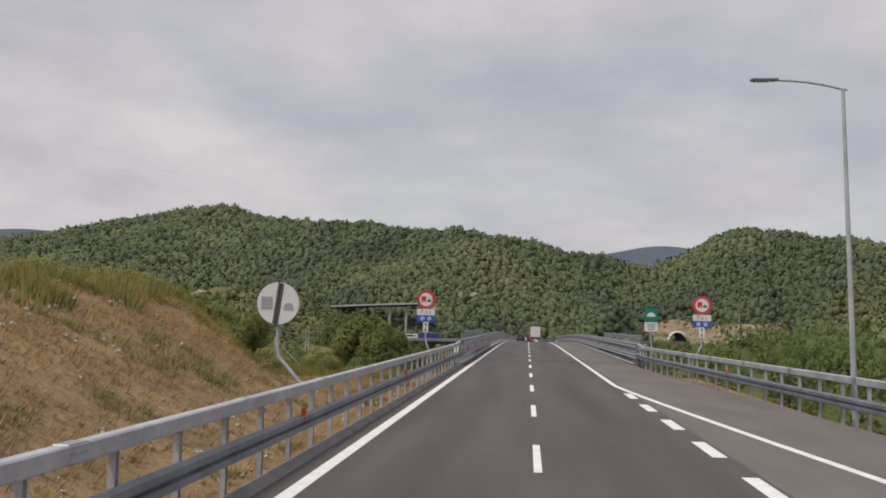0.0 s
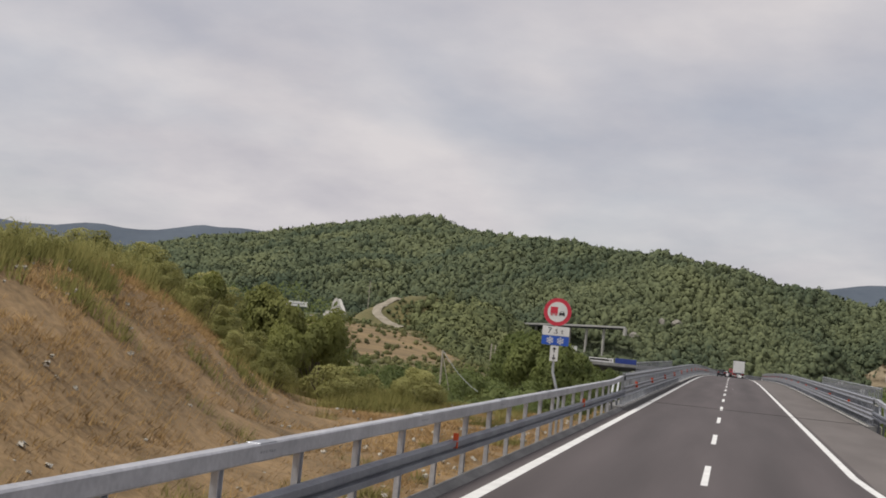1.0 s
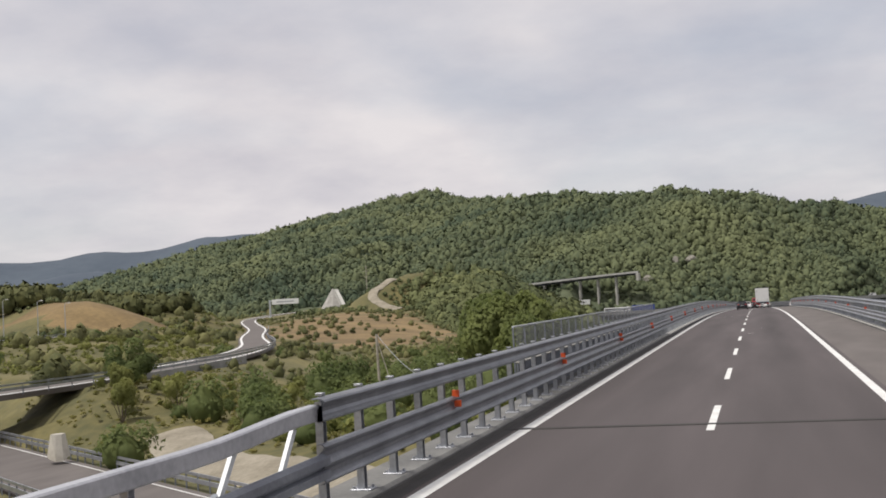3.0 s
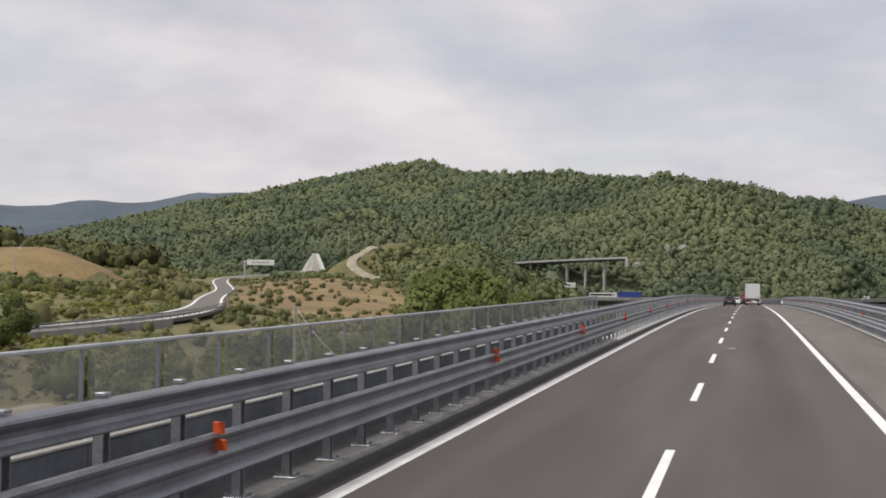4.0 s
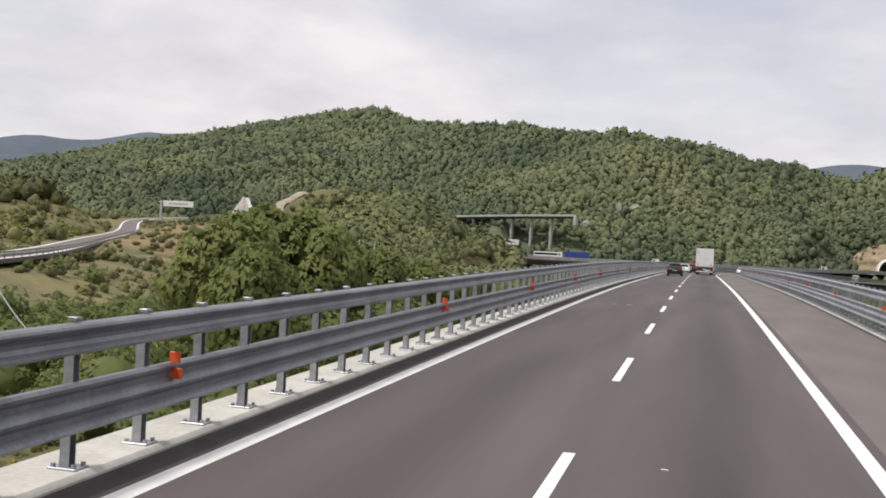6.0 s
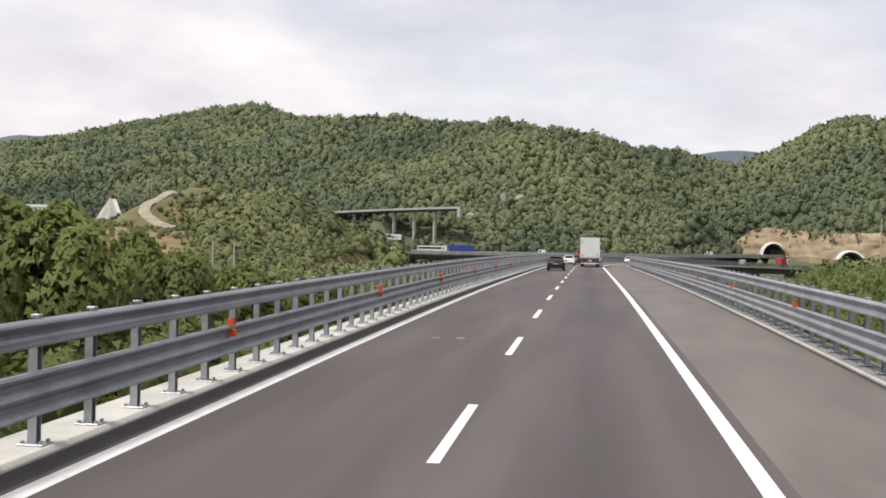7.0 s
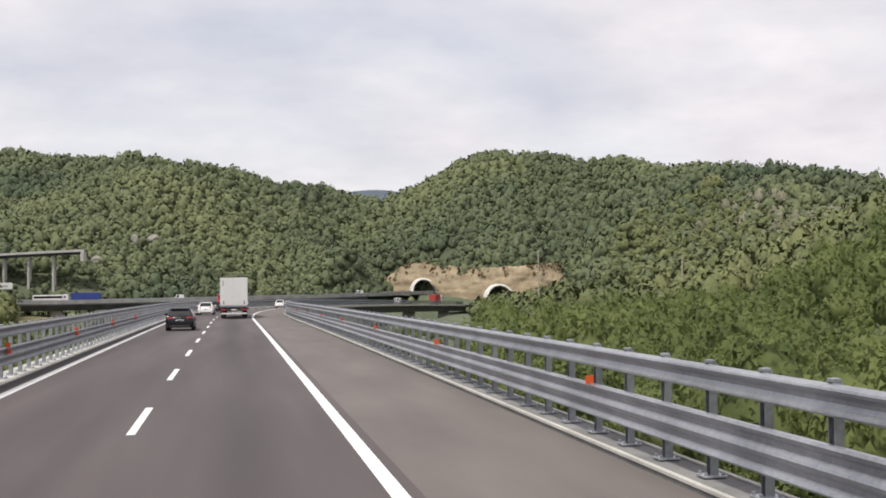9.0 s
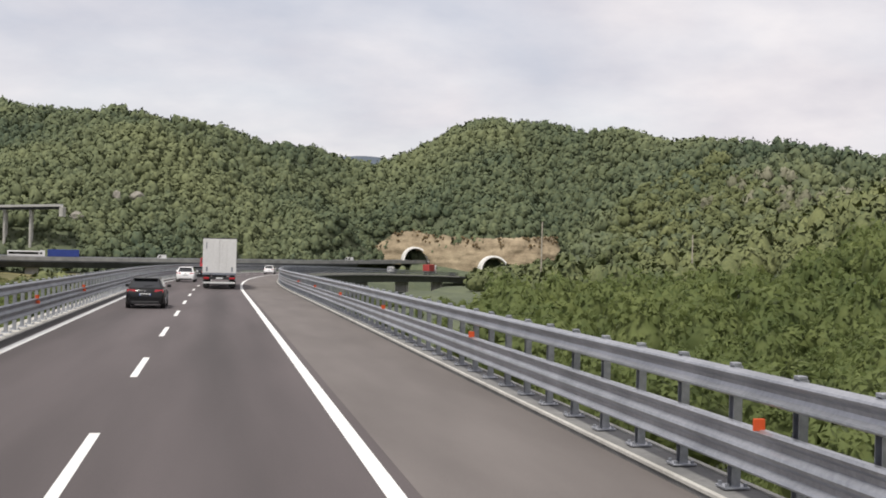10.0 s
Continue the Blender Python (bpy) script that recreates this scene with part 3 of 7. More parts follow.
# ---- mesh helpers ----
def part(name, bm, mat, parent=None, label="", smooth=False):
    me = bpy.data.meshes.new(name)
    bmesh.ops.recalc_face_normals(bm, faces=bm.faces)
    bm.to_mesh(me)
    bm.free()
    me.materials.append(mat)
    if smooth:
        me.polygons.foreach_set("use_smooth", [True] * len(me.polygons))
    ob = new(name, me)
    if parent:
        ob.parent = parent
    return tagged(ob, label)


def box(cx, cy, cz, sx, sy, sz, bevel=0.0, bm=None, segments=1):
    bm = bm or bmesh.new()
    got = bmesh.ops.create_cube(bm, size=1.0)["verts"]
    for v in got:
        v.co = Vector((v.co.x * sx + cx, v.co.y * sy + cy, v.co.z * sz + cz))
    if bevel:
        edges = list({e for v in got for e in v.link_edges})
        bmesh.ops.bevel(bm, geom=edges, offset=bevel, segments=segments, affect="EDGES", profile=0.5)
    return bm


def rod(a, b, ra, rb=None, n=12, bm=None):
    """A round bar from a to b."""
    bm = bm or bmesh.new()
    a, b = Vector(a), Vector(b)
    d = b - a
    m = Matrix.Translation((a + b) / 2) @ d.to_track_quat("Z", "Y").to_matrix().to_4x4()
    bmesh.ops.create_cone(bm, cap_ends=True, segments=n, radius1=ra, radius2=ra if rb is None else rb, depth=d.length, matrix=m)
    return bm


def tube(points, radius, n=10, bm=None):
    """A bent pipe through the points."""
    bm = bm or bmesh.new()
    rings = []
    pts = [Vector(p) for p in points]
    for i, p in enumerate(pts):
        d = (pts[min(i + 1, len(pts) - 1)] - pts[max(i - 1, 0)]).normalized()
        q = d.to_track_quat("Z", "Y").to_matrix()
        rings.append([bm.verts.new(p + q @ Vector((radius * math.cos(6.2832 * k / n), radius * math.sin(6.2832 * k / n), 0))) for k in range(n)])
    for r0, r1 in zip(rings, rings[1:]):
        for k in range(n):
            bm.faces.new((r0[k], r0[(k + 1) % n], r1[(k + 1) % n], r1[k]))
    bm.faces.new(rings[0][::-1])
    bm.faces.new(rings[-1])
    return bm


def prism(outline, y0, y1, bm=None):
    """An outline [(x, z)] drawn out from y0 to y1."""
    bm = bm or bmesh.new()
    a = [bm.verts.new((x, y0, z)) for x, z in outline]
    b = [bm.verts.new((x, y1, z)) for x, z in outline]
    bm.faces.new(a)
    bm.faces.new(b[::-1])
    n = len(a)
    for i in range(n):
        bm.faces.new((a[i], a[(i + 1) % n], b[(i + 1) % n], b[i]))
    return bm


def disc_outline(r, n=40, cx=0.0, cz=0.0):
    return [(cx + r * math.cos(6.28319 * i / n), cz + r * math.sin(6.28319 * i / n)) for i in range(n)]


def instance(ob, parent, m):
    """A further part on the same mesh."""
    o = new(ob.name.split(".")[0], ob.data)
    o.parent = parent
    o.matrix_local = m
    return o


# ---- barriers ----
def beam_section(z0, z1, waves, depth, u, side):
    """A folded steel beam: waves that bulge towards the road."""
    h = z1 - z0
    pts = [(0.0, 0.0)]
    for w in range(waves):
        b0 = w / waves
        for k, d in ((0.10, 0.15), (0.24, 1.0), (0.76, 1.0), (0.90, 0.15)):
            pts.append((d * depth, (b0 + k / waves) * h))
    pts.append((0.0, h))
    line_ = [(u - side * d, z0 + z) for d, z in pts]
    return line_ + [(p + side * 0.012, z) for p, z in reversed(line_)]


def cap_section(z0, z1, u, side):
    """The upper beam of the bridge barrier: one deep trough under a broad rounded lip."""
    h = z1 - z0
    pts = [(0.03, 0.0), (0.085, 0.02), (0.105, 0.07), (0.10, 0.15), (0.06, 0.27), (0.035, 0.42), (0.035, 0.56), (0.07, 0.70), (0.11, 0.78), (0.128, 0.86), (0.115, 0.94), (0.07, 1.0), (-0.05, 1.0)]
    line_ = [(u - side * d, z0 + z * h) for d, z in pts]
    return line_ + [(p + side * 0.012, z - 0.012) for p, z in reversed(line_)]


def wave_section(z0, z1, u, side):
    """The lower beam: three ridges with two troughs between them."""
    h = z1 - z0
    pts = [(0.02, 0.0), (0.08, 0.02), (0.10, 0.07), (0.085, 0.13), (0.03, 0.22), (0.03, 0.33), (0.085, 0.43), (0.10, 0.50), (0.085, 0.57), (0.03, 0.67), (0.03, 0.78), (0.085, 0.87), (0.10, 0.94), (0.07, 1.0), (0.0, 1.0)]
    line_ = [(u - side * d, z0 + z * h) for d, z in pts]
    return line_ + [(p + side * 0.012, z - 0.006) for p, z in reversed(line_)]


def bridge_post(high):
    """Steel channel post on a bolted foot plate, origin at its foot, road side towards -x."""
    bm = bmesh.new()
    box(0.03, 0, 0.68, 0.012, 0.11, 1.36, 0, bm)
    box(-0.02, 0.055, 0.68, 0.10, 0.010, 1.36, 0, bm)
    box(-0.02, -0.055, 0.68, 0.10, 0.010, 1.36, 0, bm)
    box(-0.03, 0, 0.012, 0.30, 0.26, 0.024, 0.004, bm)
    for dx in (-0.14, 0.08):
        for dy in (-0.09, 0.09):
            box(dx, dy, 0.04, 0.035, 0.035, 0.04, 0, bm)
    box(-0.03, 0, high - 0.03, 0.035, 0.035, 0.10, 0.004, bm)
    box(-0.03, 0, high + 0.03, 0.10, 0.11, 0.035, 0.004, bm)
    return bm


POST_STEP = 1.42


def barrier(side, u, first, s0, s1, reflectors, label, lift):
    # beams turned away from the sun get the steel with painted-in shade
    skin = STEEL if side > 0 else STEEL_SHADED
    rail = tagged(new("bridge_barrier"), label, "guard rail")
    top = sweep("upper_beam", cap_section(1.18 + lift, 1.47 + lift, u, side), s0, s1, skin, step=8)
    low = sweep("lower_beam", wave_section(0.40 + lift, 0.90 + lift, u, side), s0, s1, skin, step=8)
    under(top, rail), under(low, rail)
    low["label"] = "three-ridged steel beam at bumper height"
    post = part("post", bridge_post(1.35 + lift), STEEL, rail, "channel post bolted to the kerb")
    rest = bmesh.new()
    k, n = 0, 0
    s = first
    done = False
    while s < min(s1, 560):
        x, y, a = road_at(s)
        m = Matrix.Translation(road_point(s, u + side * 0.10, 0.12)) @ Matrix.Rotation(-a + (math.pi if side < 0 else 0), 4, "Z")
        if s < 330:
            if not done:
                post.matrix_local = m
                done = True
            else:
                instance(post, rail, m)
        else:
            p = road_point(s, u + side * 0.10, 0.87)
            box(*p, 0.10, 0.11, 1.5, 0, rest)
        s += POST_STEP
    tagged(part("far_post", rest, STEEL_DARK, rail), kind="stuff")
    ref = None
    for y in reflectors:
        if ref is None:
            bm = box(0, 0, 0.05, 0.13, 0.03, 0.13, 0.006)
            if side < 0:
                box(0.03, 0, -0.13, 0.13, 0.03, 0.12, 0.006, bm)
            ref = part("reflector", bm, ORANGE, rail, "orange reflector clipped on the beam")
            ref.matrix_local = Matrix.Translation(road_point(y, u - side * 0.08, 0.90 + lift))
        else:
            instance(ref, rail, Matrix.Translation(road_point(y, u - side * 0.08, 0.90 + lift)))
    return rail


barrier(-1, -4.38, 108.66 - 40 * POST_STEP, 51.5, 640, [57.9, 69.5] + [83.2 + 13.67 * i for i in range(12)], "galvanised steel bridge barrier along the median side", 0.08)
barrier(1, 7.28, 192.89 - 94 * POST_STEP, 58.0, 640, [70 + 13.4 * i for i in range(15)], "galvanised steel bridge barrier along the emergency lane", 0.0)


def kerb(name, prof, s0, s1, mat, label):
    return tagged(sweep(name, prof, s0, s1, mat), label, "kerb", kind="structure")


kerb("kerb", [(-4.22, -0.3), (-4.20, 0.07), (-4.26, 0.12), (-4.98, 0.13), (-5.0, -0.6), (-4.3, -0.6)], 107, 640, CONCRETE, "pale concrete bridge kerb under the median barrier")
kerb("kerb", [(-4.22, -0.3), (-4.20, 0.07), (-4.26, 0.12), (-4.98, 0.13), (-5.0, -0.6), (-4.3, -0.6)], 50, 107, KERB_GREY, "worn grey bridge kerb before the parapet panels")
kerb("gutter", [(-4.19, -0.02), (-3.92, -0.02), (-3.92, 0.003), (-4.12, 0.006), (-4.19, 0.05)], 50, 640, TAR, "dark stained gutter along the kerb")
kerb("kerb", [(7.02, -0.3), (7.02, 0.07), (7.06, 0.10), (7.62, 0.11), (7.64, -0.6), (7.1, -0.6)], 58, 640, KERB_GREY, "grey concrete bridge kerb beside the emergency lane")
kerb("kerb_lip", [(7.0, 0.06), (7.0, 0.10), (7.012, 0.114), (7.05, 0.114), (7.05, 0.06)], 58, 640, CONCRETE, "pale raised lip of the kerb")
kerb("kerb_edge", [(7.58, 0.05), (7.58, 0.13), (7.66, 0.13), (7.66, -0.6), (7.62, -0.6)], 58, 640, CONCRETE, "pale outer edge of the deck")


def c_post(h):
    bm = bmesh.new()
    box(0, 0, h / 2 - 0.4, 0.012, 0.12, h + 0.8, 0, bm)
    box(-0.04, 0.055, h / 2 - 0.4, 0.08, 0.010, h + 0.8, 0, bm)
    box(-0.04, -0.055, h / 2 - 0.4, 0.08, 0.010, h + 0.8, 0, bm)
    box(-0.07, 0, 0.52, 0.06, 0.10, 0.22, 0, bm)
    return bm


def splice_sleeve():
    """A thin sleeve round the box rail with bolt heads along its sides."""
    bm = box(-0.005, 0, 1.22, 0.166, 0.46, 0.206, 0.004)
    for dx in (-0.09, 0.08):
        for dy in (-0.19, -0.12, -0.05, 0.05, 0.12, 0.19):
            box(dx, dy, 1.22, 0.014, 0.03, 0.03, 0, bm)
    return bm


def verge_rail(side, line_u, s0, s1, step, first, reflectors, label):
    """Barrier on driven posts: a box rail above a two-wave beam. line_u(s): its offset."""
    rail = tagged(new("guard_rail"), label, "guard rail")

    def at(s, u, z):
        return (line_u(s) + side * u, s, z)
    boxrail = [(-0.07, 1.12), (-0.085, 1.14), (-0.085, 1.30), (-0.07, 1.32), (0.06, 1.32), (0.075, 1.30), (0.075, 1.14), (0.06, 1.12)]
    under(sweep("box_rail", boxrail, s0, s1, STEEL_RAIL, step=4, where=at), rail)
    wave = [(side * (p), z) for p, z in beam_section(0.42, 0.76, 2, 0.09, -0.10, 1)]
    wave = [(p * side, z) for p, z in wave]
    under(sweep("lower_beam", wave, s0, s1, STEEL_DARK, step=4, where=at), rail)
    post = part("post", c_post(1.16), STEEL_RAIL, rail, "driven channel post")
    k = 0
    s = first
    while s < s1:
        flip = 3.14159 if k % 2 else 0.0
        m = Matrix.Translation((line_u(s) + side * 0.02, s, 0)) @ Matrix.Rotation(math.pi if side < 0 else 0, 4, "Z")
        if k == 0:
            post.matrix_local = m
        else:
            instance(post, rail, m)
        s += step
        k += 1
    sleeve = part("splice_sleeve", splice_sleeve(), STEEL, rail, "bolted sleeve over the joint of the box rail")
    sl = first + step / 2
    sleeve.matrix_local = Matrix.Translation((line_u(sl), sl, 0))
    sl += 3 * step
    while sl < s1 - 4:
        instance(sleeve, rail, Matrix.Translation((line_u(sl), sl, 0)))
        sl += 3 * step
    ref = None
    for y in reflectors:
        m = Matrix.Translation((line_u(y) - side * 0.17, y, 0.74))
        if ref is None:
            bm = box(0, 0, 0.07, 0.10, 0.02, 0.14, 0.004)
            box(0, 0, -0.08, 0.10, 0.02, 0.12, 0.004, bm)
            ref = part("reflector", bm, ORANGE, rail, "orange reflector clipped on the beam")
            ref.matrix_local = m
        else:
            instance(ref, rail, m)
    return rail


left_rail = verge_rail(-1, lambda s: -4.62, -70, 48.6, 2.22, -70.17, [1.5, 19.5, 38.0], "galvanised guard rail with a box rail along the dry verge")
right_rail = verge_rail(1, lambda s: 7.4 + 2.0 * max(0.0, 1 - (s + 4) / 56) if s > -4 else 9.4 + max(0, (-4 - s)) * 0.05, -70, 54.5, 2.22, -69.0, [28.0],
                        "galvanised guard rail with a box rail beside the slip lane")


def transition(side, u0, u1, s0, s1, rail):
    """Where the box rail rises to the bridge barrier, with two slanting braces."""
    def at(s, u, z):
        k = (s - s0) / (s1 - s0)
        return (u0 + (u1 - u0) * k + side * u, s, z + 0.15 * k * k * (3 - 2 * k))
    boxrail = [(-0.07, 1.12), (-0.085, 1.14), (-0.085, 1.30), (-0.07, 1.32), (0.06, 1.32), (0.075, 1.30), (0.075, 1.14), (0.06, 1.12)]
    under(sweep("box_rail", boxrail, s0, s1, STEEL_RAIL, step=0.6, where=at), rail)
    wave = [(p, z * 1.0) for p, z in beam_section(0.42, 0.76, 2, 0.09, -0.10, 1)]
    under(sweep("lower_beam", wave, s0, s1, STEEL_DARK, step=0.6, where=lambda s, u, z: (at(s, u, 0)[0], s, z + 0.10 * (s - s0) / (s1 - s0))), rail)
    for a in (0.15, 0.62):
        sa = s0 + (s1 - s0) * a
        x = at(sa, 0.06, 0)[0]
        part("brace", tube([(x, sa, 0.35), (x, sa + 0.75, 1.20)], 0.05, 6), POLE, rail, "slanting steel brace")
        part("brace", tube([(x, sa + 0.9, -0.5), (x, sa + 0.2, 0.75)], 0.045, 6), STEEL_DARK, rail, "slanting steel brace")


transition(-1, -4.62, -4.44, 48.6, 51.6, left_rail)
transition(1, 7.4, 7.34, 54.5, 58.1, right_rail)
verge = sweep("verge_edge", [(-4.62, -0.3), (-4.15, -0.3), (-4.15, 0.01), (-4.30, 0.10), (-4.45, 0.06), (-4.62, -0.05)], -70, 50, KERB_GREY)
tagged(verge, "dirty concrete edging under the guard rail", "kerb", kind="structure")


# ---- protective fence on the bridge above the lower road ----
FENCE_FILM = bpy.data.materials.new("fence_mesh")
FENCE_FILM.use_nodes = True
fn, fl = FENCE_FILM.node_tree.nodes, FENCE_FILM.node_tree.links
f_mix, f_tr = fn.new("ShaderNodeMixShader"), fn.new("ShaderNodeBsdfTransparent")
f_mix.inputs[0].default_value = 0.26
fb = fn["Principled BSDF"]
fb.inputs["Base Color"].default_value, fb.inputs["Roughness"].default_value = (0.34, 0.35, 0.36, 1), 0.6
fl.new(f_tr.outputs[0], f_mix.inputs[1])
fl.new(fb.outputs[0], f_mix.inputs[2])
fl.new(f_mix.outputs[0], fn["Material Output"].inputs["Surface"])


def protective_fence(x, y0, y1, side=-1):
    fence = tagged(new("protective_fence"), "grey steel fence with fine wire mesh on the bridge edge", "fence")
    n = round((y1 - y0) / 1.48)
    post = None
    for i in range(n + 1):
        y = y0 + (y1 - y0) * i / n
        if post is None:
            post = part("post", box(0, 0, 0.965, 0.045, 0.036, 1.93, 0.008), STEEL_DARK, fence)
            post.matrix_local = Matrix.Translation((x, y, 0.02))
        else:
            instance(post, fence, Matrix.Translation((x, y, 0.02)))
    part("top_rail", box(x, (y0 + y1) / 2, 1.955, 0.06, y1 - y0, 0.045, 0.01), POLE, fence)
    part("coping", box(x - side * 0.05, (y0 + y1) / 2, 1.045, 0.12, y1 - y0, 0.03, 0.006), CONCRETE, fence, "pale coping strip")
    step = (y1 - y0) / n
    low = panel = None
    for i in range(n):
        m = Matrix.Translation((x, y0 + step * (i + 0.5), 0))
        if panel is None:
            panel = part("mesh_panel", box(-side * 0.045, 0, 1.495, 0.004, step - 0.07, 0.87), FENCE_FILM, fence, "fine wire mesh panel")
            low = part("lower_panel", box(-side * 0.06, 0, 0.56, 0.06, step - 0.012, 0.92, 0.005), STEEL_DARK, fence, "solid dark panel of the parapet")
            panel.matrix_local = low.matrix_local = m
        else:
            instance(panel, fence, m), instance(low, fence, m)
    return fence


protective_fence(-5.06, 66.6, 106.3)
protective_fence(7.82, 60.2, 99.0, 1)

deck = sweep("bridge_deck", [(-5.0, -0.26), (7.64, -0.26), (7.7, -0.6), (6.2, -0.8), (5.6, -2.6), (-3.0, -2.6), (-3.6, -0.8), (-5.1, -0.6)], 54, 652, GIRDER)
tagged(deck, "dark steel and concrete bridge deck with deep girders", "bridge", kind="structure")
for s in (110, 165, 220, 280, 340, 400, 460, 520, 580, 630):
    x, y, a = road_at(s)
    gz = -26.0
    pier = part("bridge_pier", box(0, 0, (gz - 2.6) / 2, 4.5, 2.2, -2.6 - gz, 0.3), CONCRETE)
    pier.matrix_world = Matrix.Translation(road_point(s, 1.3, 0)) @ Matrix.Rotation(-a, 4, "Z")
    tagged(pier, "concrete pier of the motorway bridge", "pier", kind="structure")


# ---- plants ----
def crown(n, size, seed, lobes=7, squash=0.95, droop=0.3):
    """A crown of radius about 1 standing on z = 0: n leaf sprays on several rounded lobes. Gives quads and the way each one faces."""
    r = np.random.RandomState(seed)
    c = r.normal(size=(lobes, 3))
    many = lobes >= 11
    c = c / np.linalg.norm(c, axis=1)[:, None] * r.uniform(0.42 if many else 0.30, 0.68 if many else 0.58, (lobes, 1))
    c[:, 2] *= squash
    big = r.uniform(0.24, 0.40, lobes) if many else r.uniform(0.34, 0.52, lobes)
    which = r.randint(0, lobes, n)
    d = r.normal(size=(n, 3))
    d /= np.linalg.norm(d, axis=1)[:, None]
    d[:, 2] = np.where(d[:, 2] < -droop, -d[:, 2], d[:, 2])
    p = c[which] + d * (big[which] * r.uniform(0.84, 1.07, n))[:, None]
    p[:, 2] = p[:, 2] * squash + squash * 0.9
    face = (0.55 if many else 0.9) * d + 0.9 * (p - [0, 0, squash * 0.5])
    face /= np.linalg.norm(face, axis=1)[:, None]
    nrm = face + r.normal(scale=0.45, size=(n, 3))
    nrm /= np.linalg.norm(nrm, axis=1)[:, None]
    t = np.cross(nrm, r.normal(size=(n, 3)))
    t /= np.linalg.norm(t, axis=1)[:, None]
    b = np.cross(nrm, t)
    s = size * r.uniform(0.6, 1.3, (n, 1))
    q = np.stack([p - t * s - b * s * 0.7, p + t * s * 1.1 - b * s * 0.3, p - t * s * 0.1 + b * s], 1)
    return q, face * 0.85 + nrm * 0.15


def conifer(n, size, seed, tall=2.6):
    """A pointed crown with drooping tiers."""
    r = np.random.RandomState(seed)
    h = r.uniform(0, 1, n) ** 1.25
    tier = np.floor(h * 7) / 7
    rad = (1 - h) * (0.75 + 0.25 * (1 - (h - tier) * 7)) * r.uniform(0.55, 1.05, n)
    a = r.uniform(0, 6.283, n)
    p = np.stack([rad * np.cos(a), rad * np.sin(a), 0.25 + h * tall], 1)
    face = np.stack([np.cos(a), np.sin(a), np.full(n, 0.55)], 1)
    face /= np.linalg.norm(face, axis=1)[:, None]
    nrm = face + r.normal(scale=0.5, size=(n, 3))
    nrm /= np.linalg.norm(nrm, axis=1)[:, None]
    t = np.cross(nrm, r.normal(size=(n, 3)))
    t /= np.linalg.norm(t, axis=1)[:, None]
    b = np.cross(nrm, t)
    s = size * r.uniform(0.6, 1.2, (n, 1))
    q = np.stack([p - t * s - b * s * 0.7, p + t * s * 1.1 - b * s * 0.3, p - t * s * 0.1 + b * s], 1)
    return q, face * 0.7 + nrm * 0.3


def leaf_mesh(name, quads_, faces_, mat):
    co = quads_.reshape(-1, 3)
    me = bpy.data.meshes.new(name)
    me.vertices.add(len(co))
    me.vertices.foreach_set("co", co.astype(np.float32).ravel())
    me.loops.add(len(co))
    me.loops.foreach_set("vertex_index", np.arange(len(co), dtype=np.int32))
    me.polygons.add(len(co) // 3)
    me.polygons.foreach_set("loop_start", np.arange(0, len(co), 3, dtype=np.int32))
    me.materials.append(mat)
    me.update()
    nn = np.repeat(faces_.reshape(-1, 3), 3, 0)
    nn /= np.linalg.norm(nn, axis=1)[:, None]
    at = me.attributes.new("custom_normal", "FLOAT_VECTOR", "POINT")
    at.data.foreach_set("vector", nn.astype(np.float32).ravel())
    return me


def scatter(name, templates, places, mat, label, category, seed=1, spin=6.283):
    """One mesh of many plants; places: rows x, y, z, radius, height factor."""
    r = np.random.RandomState(seed)
    kind = r.randint(0, len(templates), len(places))
    turn = r.uniform(-spin / 2, spin / 2, len(places))
    qs, fs = [], []
    for k, (q, f) in enumerate(templates):
        p, a = places[kind == k], turn[kind == k]
        if not len(p):
            continue
        ca, sa = np.cos(a)[:, None, None], np.sin(a)[:, None, None]
        xs = (q[None, ..., 0] * ca - q[None, ..., 1] * sa) * p[:, 3][:, None, None] + p[:, 0][:, None, None]
        ys = (q[None, ..., 0] * sa + q[None, ..., 1] * ca) * p[:, 3][:, None, None] + p[:, 1][:, None, None]
        zs = q[None, ..., 2] * (p[:, 3] * p[:, 4])[:, None, None] + p[:, 2][:, None, None]
        qs.append(np.stack([xs, ys, zs], -1).reshape(-1, 3, 3))
        fx = f[None, :, 0] * ca[:, :, 0] - f[None, :, 1] * sa[:, :, 0]
        fy = f[None, :, 0] * sa[:, :, 0] + f[None, :, 1] * ca[:, :, 0]
        fs.append(np.stack([fx, fy, np.broadcast_to(f[None, :, 2], fx.shape)], -1).reshape(-1, 3))
    return tagged(new(name, leaf_mesh(name, np.concatenate(qs), np.concatenate(fs), mat)), label, category, kind="stuff")


